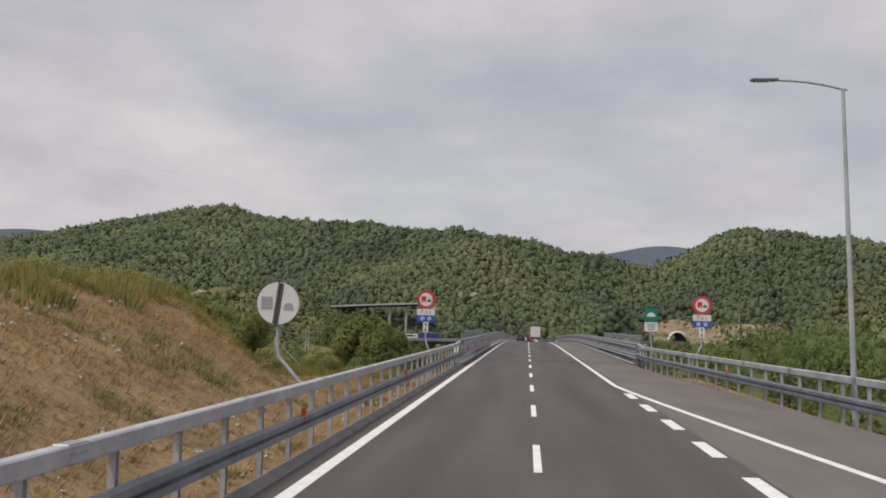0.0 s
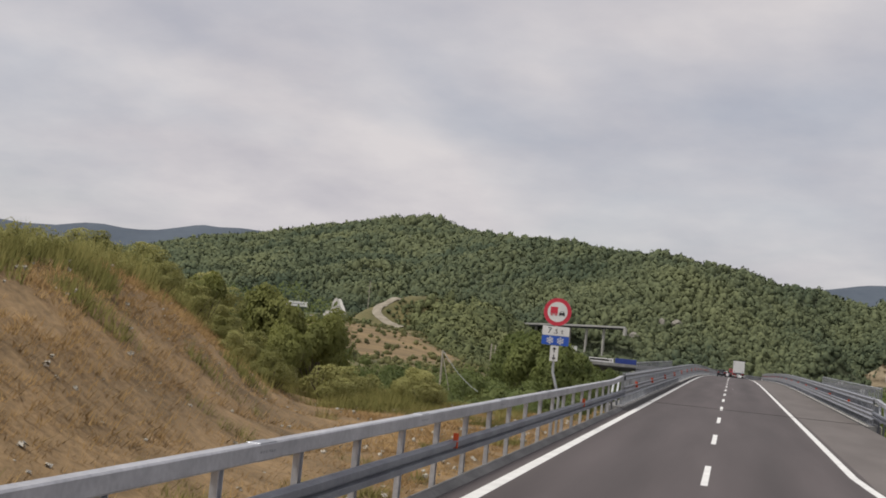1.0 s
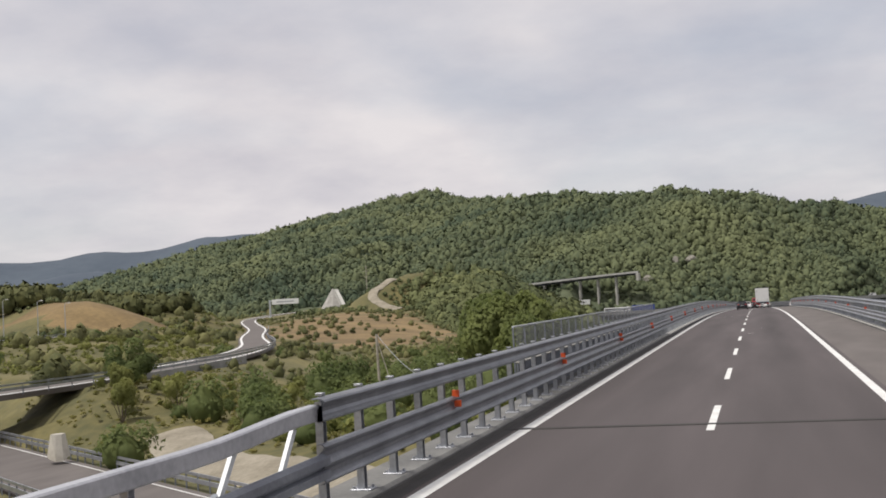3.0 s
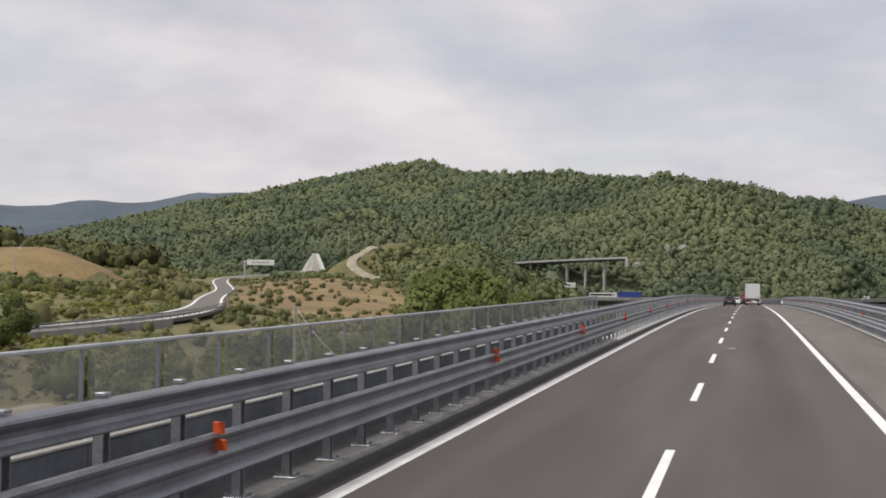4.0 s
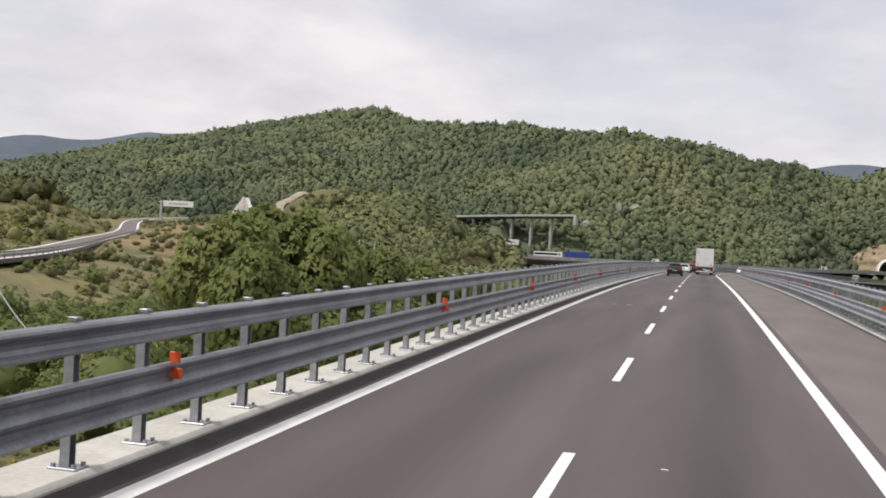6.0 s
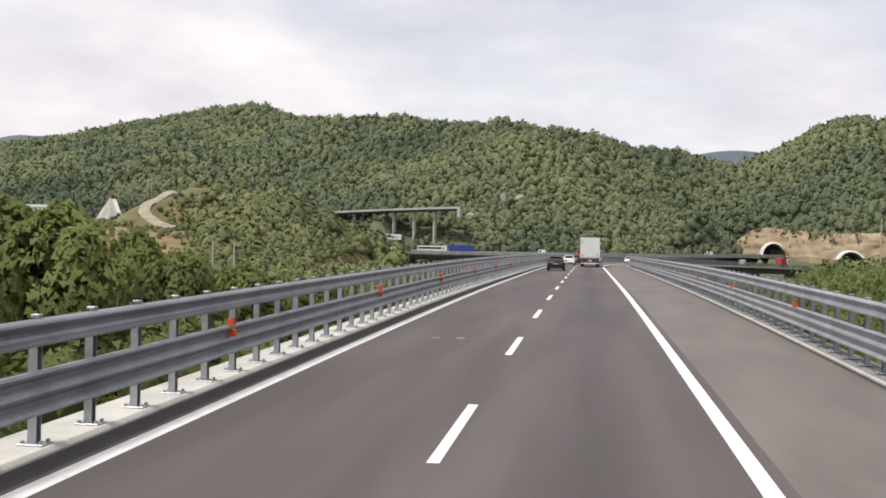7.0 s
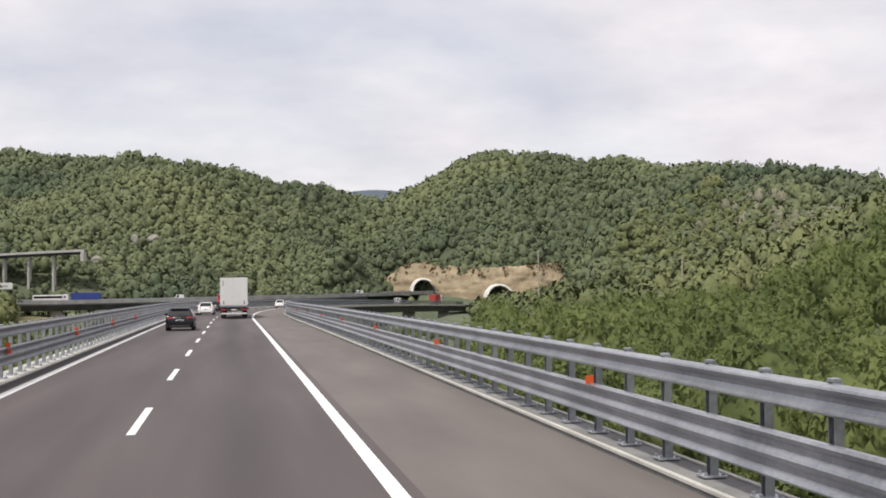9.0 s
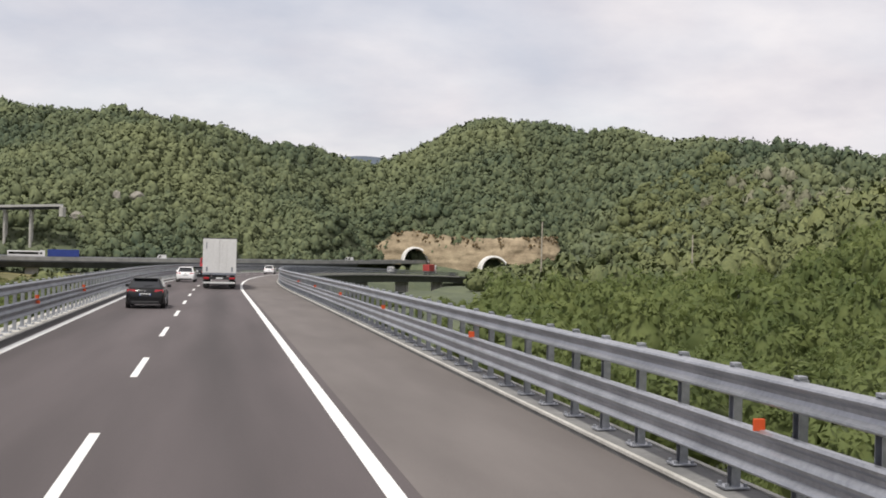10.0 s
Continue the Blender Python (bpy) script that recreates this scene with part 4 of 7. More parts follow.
def canopy(seg, rings, seed, sprays=16, size=0.26, lumps=11, tall=1.75):
    """A lumpy crown of radius about 1 standing on z = 0, seen from afar, with leaf sprays over its surface: points, normals, triangles."""
    r = np.random.RandomState(seed)
    c = r.normal(size=(lumps, 3))
    c[:, 2] = np.abs(c[:, 2]) * 0.9 - 0.1
    c /= np.linalg.norm(c, axis=1)[:, None]
    reach = r.uniform(0.16, 0.42, lumps)
    up = np.linspace(-0.62, 0.93, rings)
    pts = []
    for k, z in enumerate(up):
        a = 6.2832 * (np.arange(seg) + 0.5 * (k % 2)) / seg + r.uniform(-0.25, 0.25, seg) * 6.2832 / seg
        w = math.sqrt(1 - z * z)
        pts.append(np.stack([w * np.cos(a), w * np.sin(a), np.full(seg, z)], 1))
    d = np.concatenate(pts + [np.array([[0.0, 0.0, 1.0]])])
    near = np.exp(-((1 - d @ c.T) / 0.07))
    p = d * (0.68 + (near * reach).max(1) + r.uniform(-0.08, 0.08, len(d)))[:, None]
    p[:, 2] = (p[:, 2] + 0.62) * tall / 1.62
    tri = []
    for k in range(rings - 1):
        for i in range(seg):
            a, b = k * seg + i, k * seg + (i + 1) % seg
            e, f = a + seg, b + seg
            tri += [(a, b, f), (a, f, e)] if k % 2 else [(a, b, e), (b, f, e)]
    top = len(d) - 1
    tri += [((rings - 1) * seg + i, (rings - 1) * seg + (i + 1) % seg, top) for i in range(seg)]
    tri = np.array(tri)
    nf = np.cross(p[tri[:, 1]] - p[tri[:, 0]], p[tri[:, 2]] - p[tri[:, 0]])
    n = np.zeros_like(p)
    for k in range(3):
        np.add.at(n, tri[:, k], nf)
    n /= np.linalg.norm(n, axis=1)[:, None] + 1e-9
    # sprays of leaves
    at = np.concatenate([c[r.randint(0, lumps, sprays)] + r.normal(scale=0.35, size=(sprays, 3))])
    at[:, 2] = np.where(at[:, 2] < -0.35, -at[:, 2], at[:, 2])
    at /= np.linalg.norm(at, axis=1)[:, None]
    far = 0.76 + (np.exp(-((1 - at @ c.T) / 0.07)) * reach).max(1) + r.uniform(-0.05, 0.10, sprays)
    m = at * far[:, None]
    m[:, 2] = (m[:, 2] + 0.62) * tall / 1.62
    nrm = at + r.normal(scale=0.40, size=(sprays, 3))
    nrm /= np.linalg.norm(nrm, axis=1)[:, None]
    t = np.cross(nrm, r.normal(size=(sprays, 3)))
    t /= np.linalg.norm(t, axis=1)[:, None]
    b = np.cross(nrm, t)
    k = size * r.uniform(0.6, 1.3, (sprays, 1))
    leaf = np.stack([m - t * k - b * k * 0.7, m + t * k * 1.1 - b * k * 0.3, m - t * k * 0.1 + b * k], 1).reshape(-1, 3)
    face = at * 0.75 + nrm * 0.45 + [0, 0, 0.1]
    face /= np.linalg.norm(face, axis=1)[:, None]
    tri = np.concatenate([tri, len(p) + np.arange(3 * sprays).reshape(-1, 3)])
    return np.concatenate([p, leaf]), np.concatenate([n, np.repeat(face, 3, 0)]), tri


def canopies(name, templates, places, mat, label, category, seed=1):
    """One mesh of many distant crowns; places: rows x, y, z, radius, height factor."""
    r = np.random.RandomState(seed)
    kind = r.randint(0, len(templates), len(places))
    turn = r.uniform(0, 6.283, len(places))
    wide = r.uniform(0.85, 1.2, len(places))
    vs, ns, ts, base = [], [], [], 0
    for k, (q, f, tri) in enumerate(templates):
        p, a, w = places[kind == k], turn[kind == k], wide[kind == k]
        if not len(p):
            continue
        ca, sa = np.cos(a)[:, None], np.sin(a)[:, None]
        qx, qy = q[None, :, 0] * w[:, None], q[None, :, 1] / w[:, None]
        vs.append(np.stack([(qx * ca - qy * sa) * p[:, 3:4] + p[:, 0:1], (qx * sa + qy * ca) * p[:, 3:4] + p[:, 1:2], q[None, :, 2] * (p[:, 3] * p[:, 4])[:, None] + p[:, 2:3]], -1).reshape(-1, 3))
        ns.append(np.stack([f[None, :, 0] * ca - f[None, :, 1] * sa, f[None, :, 0] * sa + f[None, :, 1] * ca, np.broadcast_to(f[None, :, 2], (len(p), len(f)))], -1).reshape(-1, 3))
        ts.append((tri[None] + (base + len(q) * np.arange(len(p)))[:, None, None]).reshape(-1, 3))
        base += len(q) * len(p)
    v, n, t = np.concatenate(vs), np.concatenate(ns), np.concatenate(ts)
    me = bpy.data.meshes.new(name)
    me.vertices.add(len(v))
    me.vertices.foreach_set("co", v.astype(np.float32).ravel())
    me.loops.add(t.size)
    me.loops.foreach_set("vertex_index", t.astype(np.int32).ravel())
    me.polygons.add(len(t))
    me.polygons.foreach_set("loop_start", np.arange(0, t.size, 3, dtype=np.int32))
    me.polygons.foreach_set("use_smooth", np.ones(len(t), bool))
    me.materials.append(mat)
    me.update()
    at = me.attributes.new("custom_normal", "FLOAT_VECTOR", "POINT")
    at.data.foreach_set("vector", n.astype(np.float32).ravel())
    return tagged(new(name, me), label, category, kind="stuff")


def jittered(x0, x1, y0, y1, step, seed):
    r = np.random.RandomState(seed)
    xs, ys = np.meshgrid(np.arange(x0, x1, step), np.arange(y0, y1, step))
    xs = xs.ravel() + r.uniform(-0.55, 0.55, xs.size) * step
    ys = ys.ravel() + r.uniform(-0.55, 0.55, ys.size) * step
    return xs, ys, r


def clear_of_roads(x, y, margin=7.0):
    ok = np.abs((y - under_axis(x)) / math.hypot(1, 0.8)) > margin + 1
    ok |= np.abs(x) > 225
    for pts in (RAMP, OPPOSITE, OURS):
        d, z = follow(x, y, pts)
        ok &= d > margin + (6 if pts is OURS else 0)
    return ok & ((np.abs(x - 1.3) > 13 + margin) | (y > BEND_Y))


def tan_zone(x, y):
    """The bare cutting round the tunnel mouths."""
    return ((x > 66) & (x < 150) & (y > face_y(x) - 30) & (y < face_y(x) + 5)) | ((x >= 150) & (x < 170) & (np.abs(y - face_y(x)) < 6))


TRACK = [(-16, 97, 0), (-24, 105, 0), (-31, 111, 0), (-39, 117.5, 0), (-46, 124, 0), (-52, 133, 0)]


def hill_trees(step, seed, d0, d1):
    """Tree places on the hills at d0 to d1 metres from the middle of the bridge."""
    xs, ys, r = jittered(-1000, 600, 380, 1560, step, seed)
    far_ = np.hypot(xs, ys - 130)
    k = (far_ >= d0) & (far_ < d1) & (np.abs(np.degrees(np.arctan2(xs, ys - 60))) < 41)
    xs, ys = xs[k], ys[k]
    zz = terrain(xs, ys)
    k = ((hill_height(xs, ys) > 2) | (ys > 662)) & clear_of_roads(xs, ys, 9) & ~tan_zone(xs, ys)
    # nothing behind the crests
    for f in (0.97, 0.94):
        k &= terrain(xs * f, (ys - 130) * f + 130) < zz + 7 + 200 * (1 - f) * 0.3
    k &= ~((xs > -275) & (xs < -190) & (ys > 590) & (ys < 702)) & (follow(xs, ys, SPUR_C)[0] > 9) & ~((xs > 86) & (xs < 150) & (ys < face_y(xs) + 5) & (ys > 655))
    k &= ~((xs > -142) & (xs < -56) & (ys > 640) & (ys < 693))
    k &= ~((follow(xs, ys, OURS)[0] < 36) & (xs < 125)) & ~((xs > -140) & (xs < 80) & (zz - tilt(xs, ys) < -2))
    return xs[k], ys[k], zz[k], r


def forest(step, seed, d0, d1, small, large, seg, rings, sprays, leaves, size, pine_share, label, sunk=0.3):
    xs, ys, zz, r = hill_trees(step, seed, d0, d1)
    n = len(xs)
    size_ = small + (large - small) * r.uniform(0, 1, n) ** 1.5
    pl = np.stack([xs, ys, zz - sunk * size_, size_, r.uniform(0.8, 1.25, n)], 1)
    pine = r.uniform(0, 1, n) < pine_share + 0.22 * wobble(xs, ys, 120, 21)
    canopies("forest", [canopy(seg, rings, seed + q, sprays, 0.27) for q in range(8)], pl[~pine], LEAF_CANOPY, label, "forest", seed)
    pp = pl[pine].copy()
    pp[:, 3] *= 0.62
    scatter("pine_wood", [conifer(leaves, size, 60 + seed + q, 2.5) for q in range(5)], pp, LEAF_PINE_FAR, "dark pines among the broadleaf forest", "forest", seed + 1)


forest(5.2, 11, 0, 740, 2.6, 4.7, 6, 3, 13, 26, 0.30, 0.07, "dense broadleaf forest on the nearer slopes", 0.45)
forest(6.5, 13, 740, 950, 3.4, 5.9, 6, 3, 14, 24, 0.32, 0.08, "dense broadleaf forest on the middle slopes", 0.5)
forest(8.4, 15, 950, 2000, 4.6, 7.4, 5, 3, 10, 18, 0.40, 0.07, "dense broadleaf forest on the mountain", 0.62)

# more trees on the steep slope above the tunnels
xs, ys, r = jittered(60, 340, 690, 870, 5.0, 29)
k = clear_of_roads(xs, ys, 9) & ~tan_zone(xs, ys) & (ys > face_y(xs) + 6)
rad = r.uniform(2.6, 4.2, len(xs))
pl = np.stack([xs, ys, terrain(xs, ys) - 0.8 * rad, rad, r.uniform(0.9, 1.2, len(xs))], 1)[k]
canopies("forest", [canopy(6, 3, 230 + q, 30) for q in range(5)], pl, LEAF_CANOPY, "close-grown trees on the steep slope above the tunnels", "forest", 29)
# pale half-dry trees on the open part of the hillside
xs, ys, r = jittered(205, 268, 520, 650, 6.2, 67)
k = (np.abs(ys - (615 + 1.6 * (242 - xs))) < 26) & (wobble(xs, ys, 16, 68) > -0.1)
rad = r.uniform(2.2, 3.4, len(xs))
pl = np.stack([xs, ys, terrain(xs, ys) - 0.2, rad, r.uniform(1.2, 1.5, len(xs))], 1)[k]
canopies("pale_trees", [canopy(6, 3, 390 + q, 30, 0.22) for q in range(5)], pl, LEAF_PALE, "pale half-dry trees on the hillside", "trees", 67)

# shrubs on the banks beside the rock face and along its upper edge
xs, ys, r = jittered(30, 215, 665, 800, 3.2, 30)
k = clear_of_roads(xs, ys, 5) & ((xs < 82) & (ys > 690) | (xs > 160) | (ys > face_y(xs) + 5) & (ys < face_y(xs) + 13)) & (follow(xs, ys, OURS)[0] > 20)
rad = r.uniform(1.0, 2.4, len(xs))
pl = np.stack([xs, ys, terrain(xs, ys) - 0.2 * rad, rad, r.uniform(0.8, 1.3, len(xs))], 1)[k]
canopies("thicket", [canopy(5, 3, 240 + q, 20) for q in range(5)], pl, LEAF_CANOPY, "shrubs round the edges of the rock cutting", "bushes", 30)

RUST_LEAF = material("rusty_shrub_leaves", (0.10, 0.075, 0.042), (0.19, 0.135, 0.07), scale=0.2, rough=0.9, fine=12, island=0.2, spec=0.15, bump=0.2)
r = np.random.RandomState(47)
xs = r.uniform(76, 166, 150)
up_ = np.interp(xs, [73, 90, 99, 108, 124, 150, 160, 170], [9, 14.5, 16.0, 13.4, 12.2, 13.0, 14.2, 12.0])
zl = up_ - r.uniform(0, 1, 150) ** 2 * 5.0
ys = face_y(xs) - 2.4 + 9.0 * (np.clip(zl + 4.5, 0, 40) / (up_ + 4.5)) ** 1.6
keep = (wobble(xs, zl, 14, 48) > 0.0) & (xs > 80) & (xs < 164)
rad = r.uniform(0.35, 1.0, 150)
pl = np.stack([xs, ys, zl + fall(ys) - 0.4 * rad, rad, r.uniform(0.7, 1.1, 150)], 1)[keep]
canopies("rock_shrubs", [canopy(5, 3, 350 + q, 10) for q in range(4)], pl, RUST_LEAF, "rusty shrubs clinging to the upper edge of the rock", "bushes", 47)

# thicker woods round the far carriageways
xs, ys, r = jittered(-150, 112, 640, 800, 4.6, 19)
zz = terrain(xs, ys)
k = clear_of_roads(xs, ys, 8) & ~tan_zone(xs, ys) & (zz - tilt(xs, ys) > -2) & ~((follow(xs, ys, OURS)[0] < 30) & (xs < 125)) & (ys > 655) & ~((xs > 86) & (ys < face_y(xs) + 4)) & ~((xs > -142) & (xs < -56) & (ys < 693))
pl = np.stack([xs, ys, zz - 1.0, r.uniform(2.4, 3.8, len(xs)), r.uniform(0.8, 1.1, len(xs))], 1)[k]
canopies("forest", [canopy(6, 3, 140 + q, 34) for q in range(5)], pl, LEAF_CANOPY, "thick green woods above the far carriageway", "forest", 19)

# trees that hide the end of the bridge below the right-hand tunnel
xs, ys, r = jittered(70, 240, 470, 690, 4.6, 27)
zz = terrain(xs, ys)
d, dz = follow(xs, ys, OURS)
beyond = xs - np.interp(ys, [p[1] for p in OURS], [p[0] for p in OURS])
k = (beyond > 0) & (d > 12.5) & (ys > 520) & (xs > 5 + 0.2235 * (ys - 180)) & ~((ys > face_y(xs) - 16) & (np.abs(xs - 129) < 9))
rad = r.uniform(2.4, 4.4, len(xs))
room = np.maximum(0.35, (0.6 + tilt(xs, ys) + 0.10 * (d - 14) + np.clip(ys - 600, 0, 60) * 0.06 - zz) / 2.0)
rad = np.where(d < 55, np.minimum(rad, room), rad)
pl = np.stack([xs, ys, zz - 0.5, rad, r.uniform(0.8, 1.1, len(xs))], 1)[k]
canopies("thicket", [canopy(7, 4, 190 + q, 44, 0.20) for q in range(5)], pl, LEAF_MID, "dense green thicket rising beside the end of the bridge", "bushes", 27)

# trees on the rise beyond the ramp, shrubs on the spur with the track
xs, ys, r = jittered(-430, -205, 370, 540, 4.4, 31)
k = clear_of_roads(xs, ys, 12) & (((np.hypot((xs + 240) / 27, (ys - 442) / 15) < 1) | (np.hypot((xs + 270) / 22, (ys - 398) / 18) < 1)) | (xs < -262) & (ys > 418 - 0.25 * (xs + 262)) & (wobble(xs, ys, 40, 33) > -0.1))
k &= follow(xs, ys, UPPER)[0] > 9
rad = r.uniform(2.6, 4.6, len(xs))
pl = np.stack([xs, ys, terrain(xs, ys) - 0.3, rad, r.uniform(0.9, 1.2, len(xs))], 1)[k]
canopies("thicket", [canopy(6, 3, 270 + q, 34) for q in range(5)], pl, LEAF_FIELD, "dark trees on the rise beyond the ramp", "bushes", 31)
xs, ys, r = jittered(-225, -140, 552, 668, 3.2, 34)
d, _ = follow(xs, ys, SPUR_C)
k = (d > 5) & clear_of_roads(xs, ys, 8) & (wobble(xs, ys, 14, 35) > -0.3) & ~((ys < 600) & (d < 11) & (ys - 560 < (xs + 167) * -1.1))
rad = r.uniform(0.8, 1.9, len(xs))
pl = np.stack([xs, ys, terrain(xs, ys) - 0.2, rad, r.uniform(0.8, 1.1, len(xs))], 1)[k]
canopies("thicket", [canopy(5, 3, 280 + q, 20) for q in range(5)], pl, LEAF_MID, "shrubs on the spur beside the dirt track", "bushes", 34)

xs, ys, r = jittered(-165, -8, 655, 700, 3.0, 37)
k = clear_of_roads(xs, ys, 6) & (wobble(xs, ys, 16, 38) > -0.35)
rad = r.uniform(0.7, 2.0, len(xs))
pl = np.stack([xs, ys, terrain(xs, ys) - 0.2, rad, r.uniform(0.8, 1.1, len(xs))], 1)[k]
canopies("thicket", [canopy(5, 3, 290 + q, 20) for q in range(5)], pl, LEAF_CANOPY, "shrubs under the high viaduct", "bushes", 37)

# trees on the low wooded hill
xs, ys, r = jittered(-215, -70, 420, 680, 4.6, 53)
d, _ = follow(xs, ys, WOOD_HILL)
k = (d < 44) & clear_of_roads(xs, ys, 8) & (follow(xs, ys, SPUR_C)[0] > 9) & (field_zone(xs, ys) > 1.02) & (xs > np.maximum(8 - 0.315 * (ys - 28), 8.7 - 0.395 * (ys - 140))) & (ys < 640) & (wobble(xs, ys, 20, 54) > -0.75)
rad = (2.0 + 2.4 * r.uniform(0, 1, len(xs)) ** 1.4) * (0.5 + 0.5 * smooth((-xs - 82) / 40))
pl = np.stack([xs, ys, terrain(xs, ys) - 0.3, rad, r.uniform(0.85, 1.25, len(xs))], 1)[k]
canopies("thicket", [canopy(7, 4, 360 + q, 46, 0.20) for q in range(6)], pl, LEAF_MID, "green trees covering the low hill", "bushes", 53)

# growth on the slope between the low hill and the bridge
xs, ys, r = jittered(-130, -62, 360, 560, 3.6, 65)
k = clear_of_roads(xs, ys, 7) & (field_zone(xs, ys) > 1.05) & (wobble(xs, ys, 18, 66) > -0.8) & (xs < -0.165 * (ys - 140) - 8)
rad = r.uniform(1.0, 2.3, len(xs))
pl = np.stack([xs, ys, terrain(xs, ys) - 0.35 * rad, rad, r.uniform(0.8, 1.1, len(xs))], 1)[k]
canopies("thicket", [canopy(6, 3, 380 + q, 30, 0.20) for q in range(5)], pl, LEAF_MID, "green bushes on the slope below the wooded hill", "bushes", 65)

# trees before the far carriageway's bridge
xs, ys, r = jittered(-210, -60, 540, 640, 4.4, 28)
k = (xs > -135) & (xs < -0.165 * (ys - 140) - 4) & clear_of_roads(xs, ys, 8)
rad = r.uniform(3.0, 4.6, len(xs))
pl = np.stack([xs, ys, terrain(xs, ys) - 0.4, rad, r.uniform(0.9, 1.2, len(xs))], 1)[k]
canopies("thicket", [canopy(7, 4, 210 + q, 44, 0.20) for q in range(5)], pl, LEAF_MID, "green trees standing before the far bridge", "bushes", 28)

# scrub on both sides of the bridge
xs, ys, r = jittered(-330, 330, 55, 662, 5.6, 12)
zz = terrain(xs, ys)
hz = hill_height(xs, ys)
dens = wobble(xs, ys, 50, 9)
right_side = (xs > 15) & (ys > 52 + 14 * wobble(xs, ys, 30, 36))
left_side = (xs < -18) & (ys > 95) & ((dens > 0.55) | (xs > -70 + 0.06 * ys) & (ys > 150) | (ys > 560) | (xs > -85) & (ys > 118) & (ys < 235) | (xs < -160 - 0.2 * (ys - 100)) & (dens > 0))
keep = (hz < 4) & (right_side | left_side) & (np.abs(np.degrees(np.arctan2(xs, ys + 50))) < 46) & clear_of_roads(xs, ys, 5)
keep &= (field_zone(xs, ys) > 1 + 0.2 * dens) & (np.hypot((xs + 224) / 28, (ys - 374) / 24) > 1)
keep &= ~tan_zone(xs, ys) & (follow(xs, ys, SPUR_C)[0] > 8) & ~((xs > -285) & (xs < -222) & (ys > 500) & (ys < 706)) & ~((xs < -150) & (xs > -285) & (ys > 540)) & (follow(xs, ys, TRACK)[0] > 5)
d_ours, _ = follow(xs, ys, OURS)
keep &= ~((follow(xs, ys, RAMP)[0] < 20) & (ys > 95) & (ys < 225)) & (follow(xs, ys, UPPER)[0] > 9)
keep &= ~((ys > 420) & (d_ours < 42)) & ~((ys > 500) & (xs > -84) & (xs < 60)) & ~((xs > 60) & (ys > 520) & (xs < 235))
keep &= (terrain(xs * 0.96, ys * 0.96) < zz + 5) & ~((xs > 150) & (ys < 120 + 1.5 * xs))
sel = np.where(keep)[0]
xs, ys, zz = xs[sel], ys[sel], zz[sel]
rad = (1.6 + 2.6 * r.uniform(0, 1, len(sel)) ** 1.4) * (1 + 0.3 * smooth((xs - 60) / 60))
# low growth between the bridge and the ramp
open_ = (xs < -60 + 0.05 * ys)
rad = np.where((xs < 0) & open_, np.minimum(rad, 1.0 + 0.9 * r.uniform(0, 1, len(sel)) ** 2), np.where(xs < 0, rad * 0.85, rad))
# tall growth to the right of the first part of the bridge
tall_ = (xs > 0) & (ys < 120 + 1.5 * xs)
rad = np.where(tall_, np.clip((r.uniform(1.5, 6.0, len(sel)) + tilt(xs, ys) - zz) / 2.75, 1.5, 4.6), rad)
# the growth under the end of the bridge stays below its deck
low_ = (xs > 0) & (ys > 235) & (xs < 4 + 0.2235 * (ys - 180))
rad = np.where(low_, np.clip((-4.6 + tilt(xs, ys) - zz) / 2.2, 0.3, 3), rad)
places = np.stack([xs, ys, zz - 0.28 * rad, rad, np.where(tall_, 1.5, 1) * np.where((xs > 0) & ~low_ & ~tall_, r.uniform(0.8, 1.5, len(sel)), r.uniform(0.75, 1.15, len(sel)))], 1)
near_by = np.where(xs > 0, np.maximum(1.85 * xs, np.hypot(xs, ys - 180)), np.maximum(-1.7 * xs, np.hypot(xs, ys - 100)))
near_by = np.where((xs > 0) & (ys < 145 + 1.5 * xs), np.where((xs < 36) & (ys < 118), 10, np.where(xs < 50, 150, 300)), near_by)
for lo, hi, leaves, size, what in ((0, 62, 1500, 0.046, "green broadleaf scrub close beside the bridge"), (62, 120, 560, 0.070, "green broadleaf scrub filling the valley beside the bridge"),
                                   (120, 260, 190, 0.11, "green broadleaf scrub on the slopes of the valley")):
    band = (near_by >= lo) & (near_by < hi)
    scatter("scrub", [crown(leaves, size, 80 + int(lo) + s, 18, droop=0.7) for s in range(5)], places[band], LEAF_VALLEY, what, "bushes", 6 + lo)
    heart = places[band].copy()
    heart[:, 3] *= 0.80
    heart[:, 2] += 0.12 * heart[:, 3]
    canopies("scrub_core", [canopy(7, 4, 310 + int(lo) + q, 4, 0.1) for q in range(5)], heart, LEAF_VALLEY, "inner foliage of the green scrub", "bushes", 16 + lo)
band = near_by >= 260
canopies("scrub", [canopy(7, 4, 340 + q, 44, 0.20) for q in range(8)], places[band], LEAF_MID, "green broadleaf scrub farther down the valley", "bushes", 27)

# low bushes on the left side of the valley
xs, ys, r = jittered(-300, -12, 58, 560, 3.1, 22)
zz = terrain(xs, ys)
dens = wobble(xs, ys, 22, 23) + 0.5 * wobble(xs, ys, 60, 24)
fz = field_zone(xs, ys)
keep = (dens > -0.12) & ((fz > 1) | (r.uniform(0, 1, len(xs)) < 0.16)) & clear_of_roads(xs, ys, 5.5) & (np.abs(xs) > 9) & (np.degrees(np.arctan2(xs, ys + 10)) > -44) & (follow(xs, ys, TRACK)[0] > 5)
keep &= ~((np.abs(ys - under_axis(xs)) < 19) & (xs < -8)) & (np.hypot((xs + 224) / 28, (ys - 374) / 24) > 1)
beyond_ = (xs < np.interp(ys, [p[1] for p in RAMP], [p[0] for p in RAMP]) - 6) & (ys > 150)
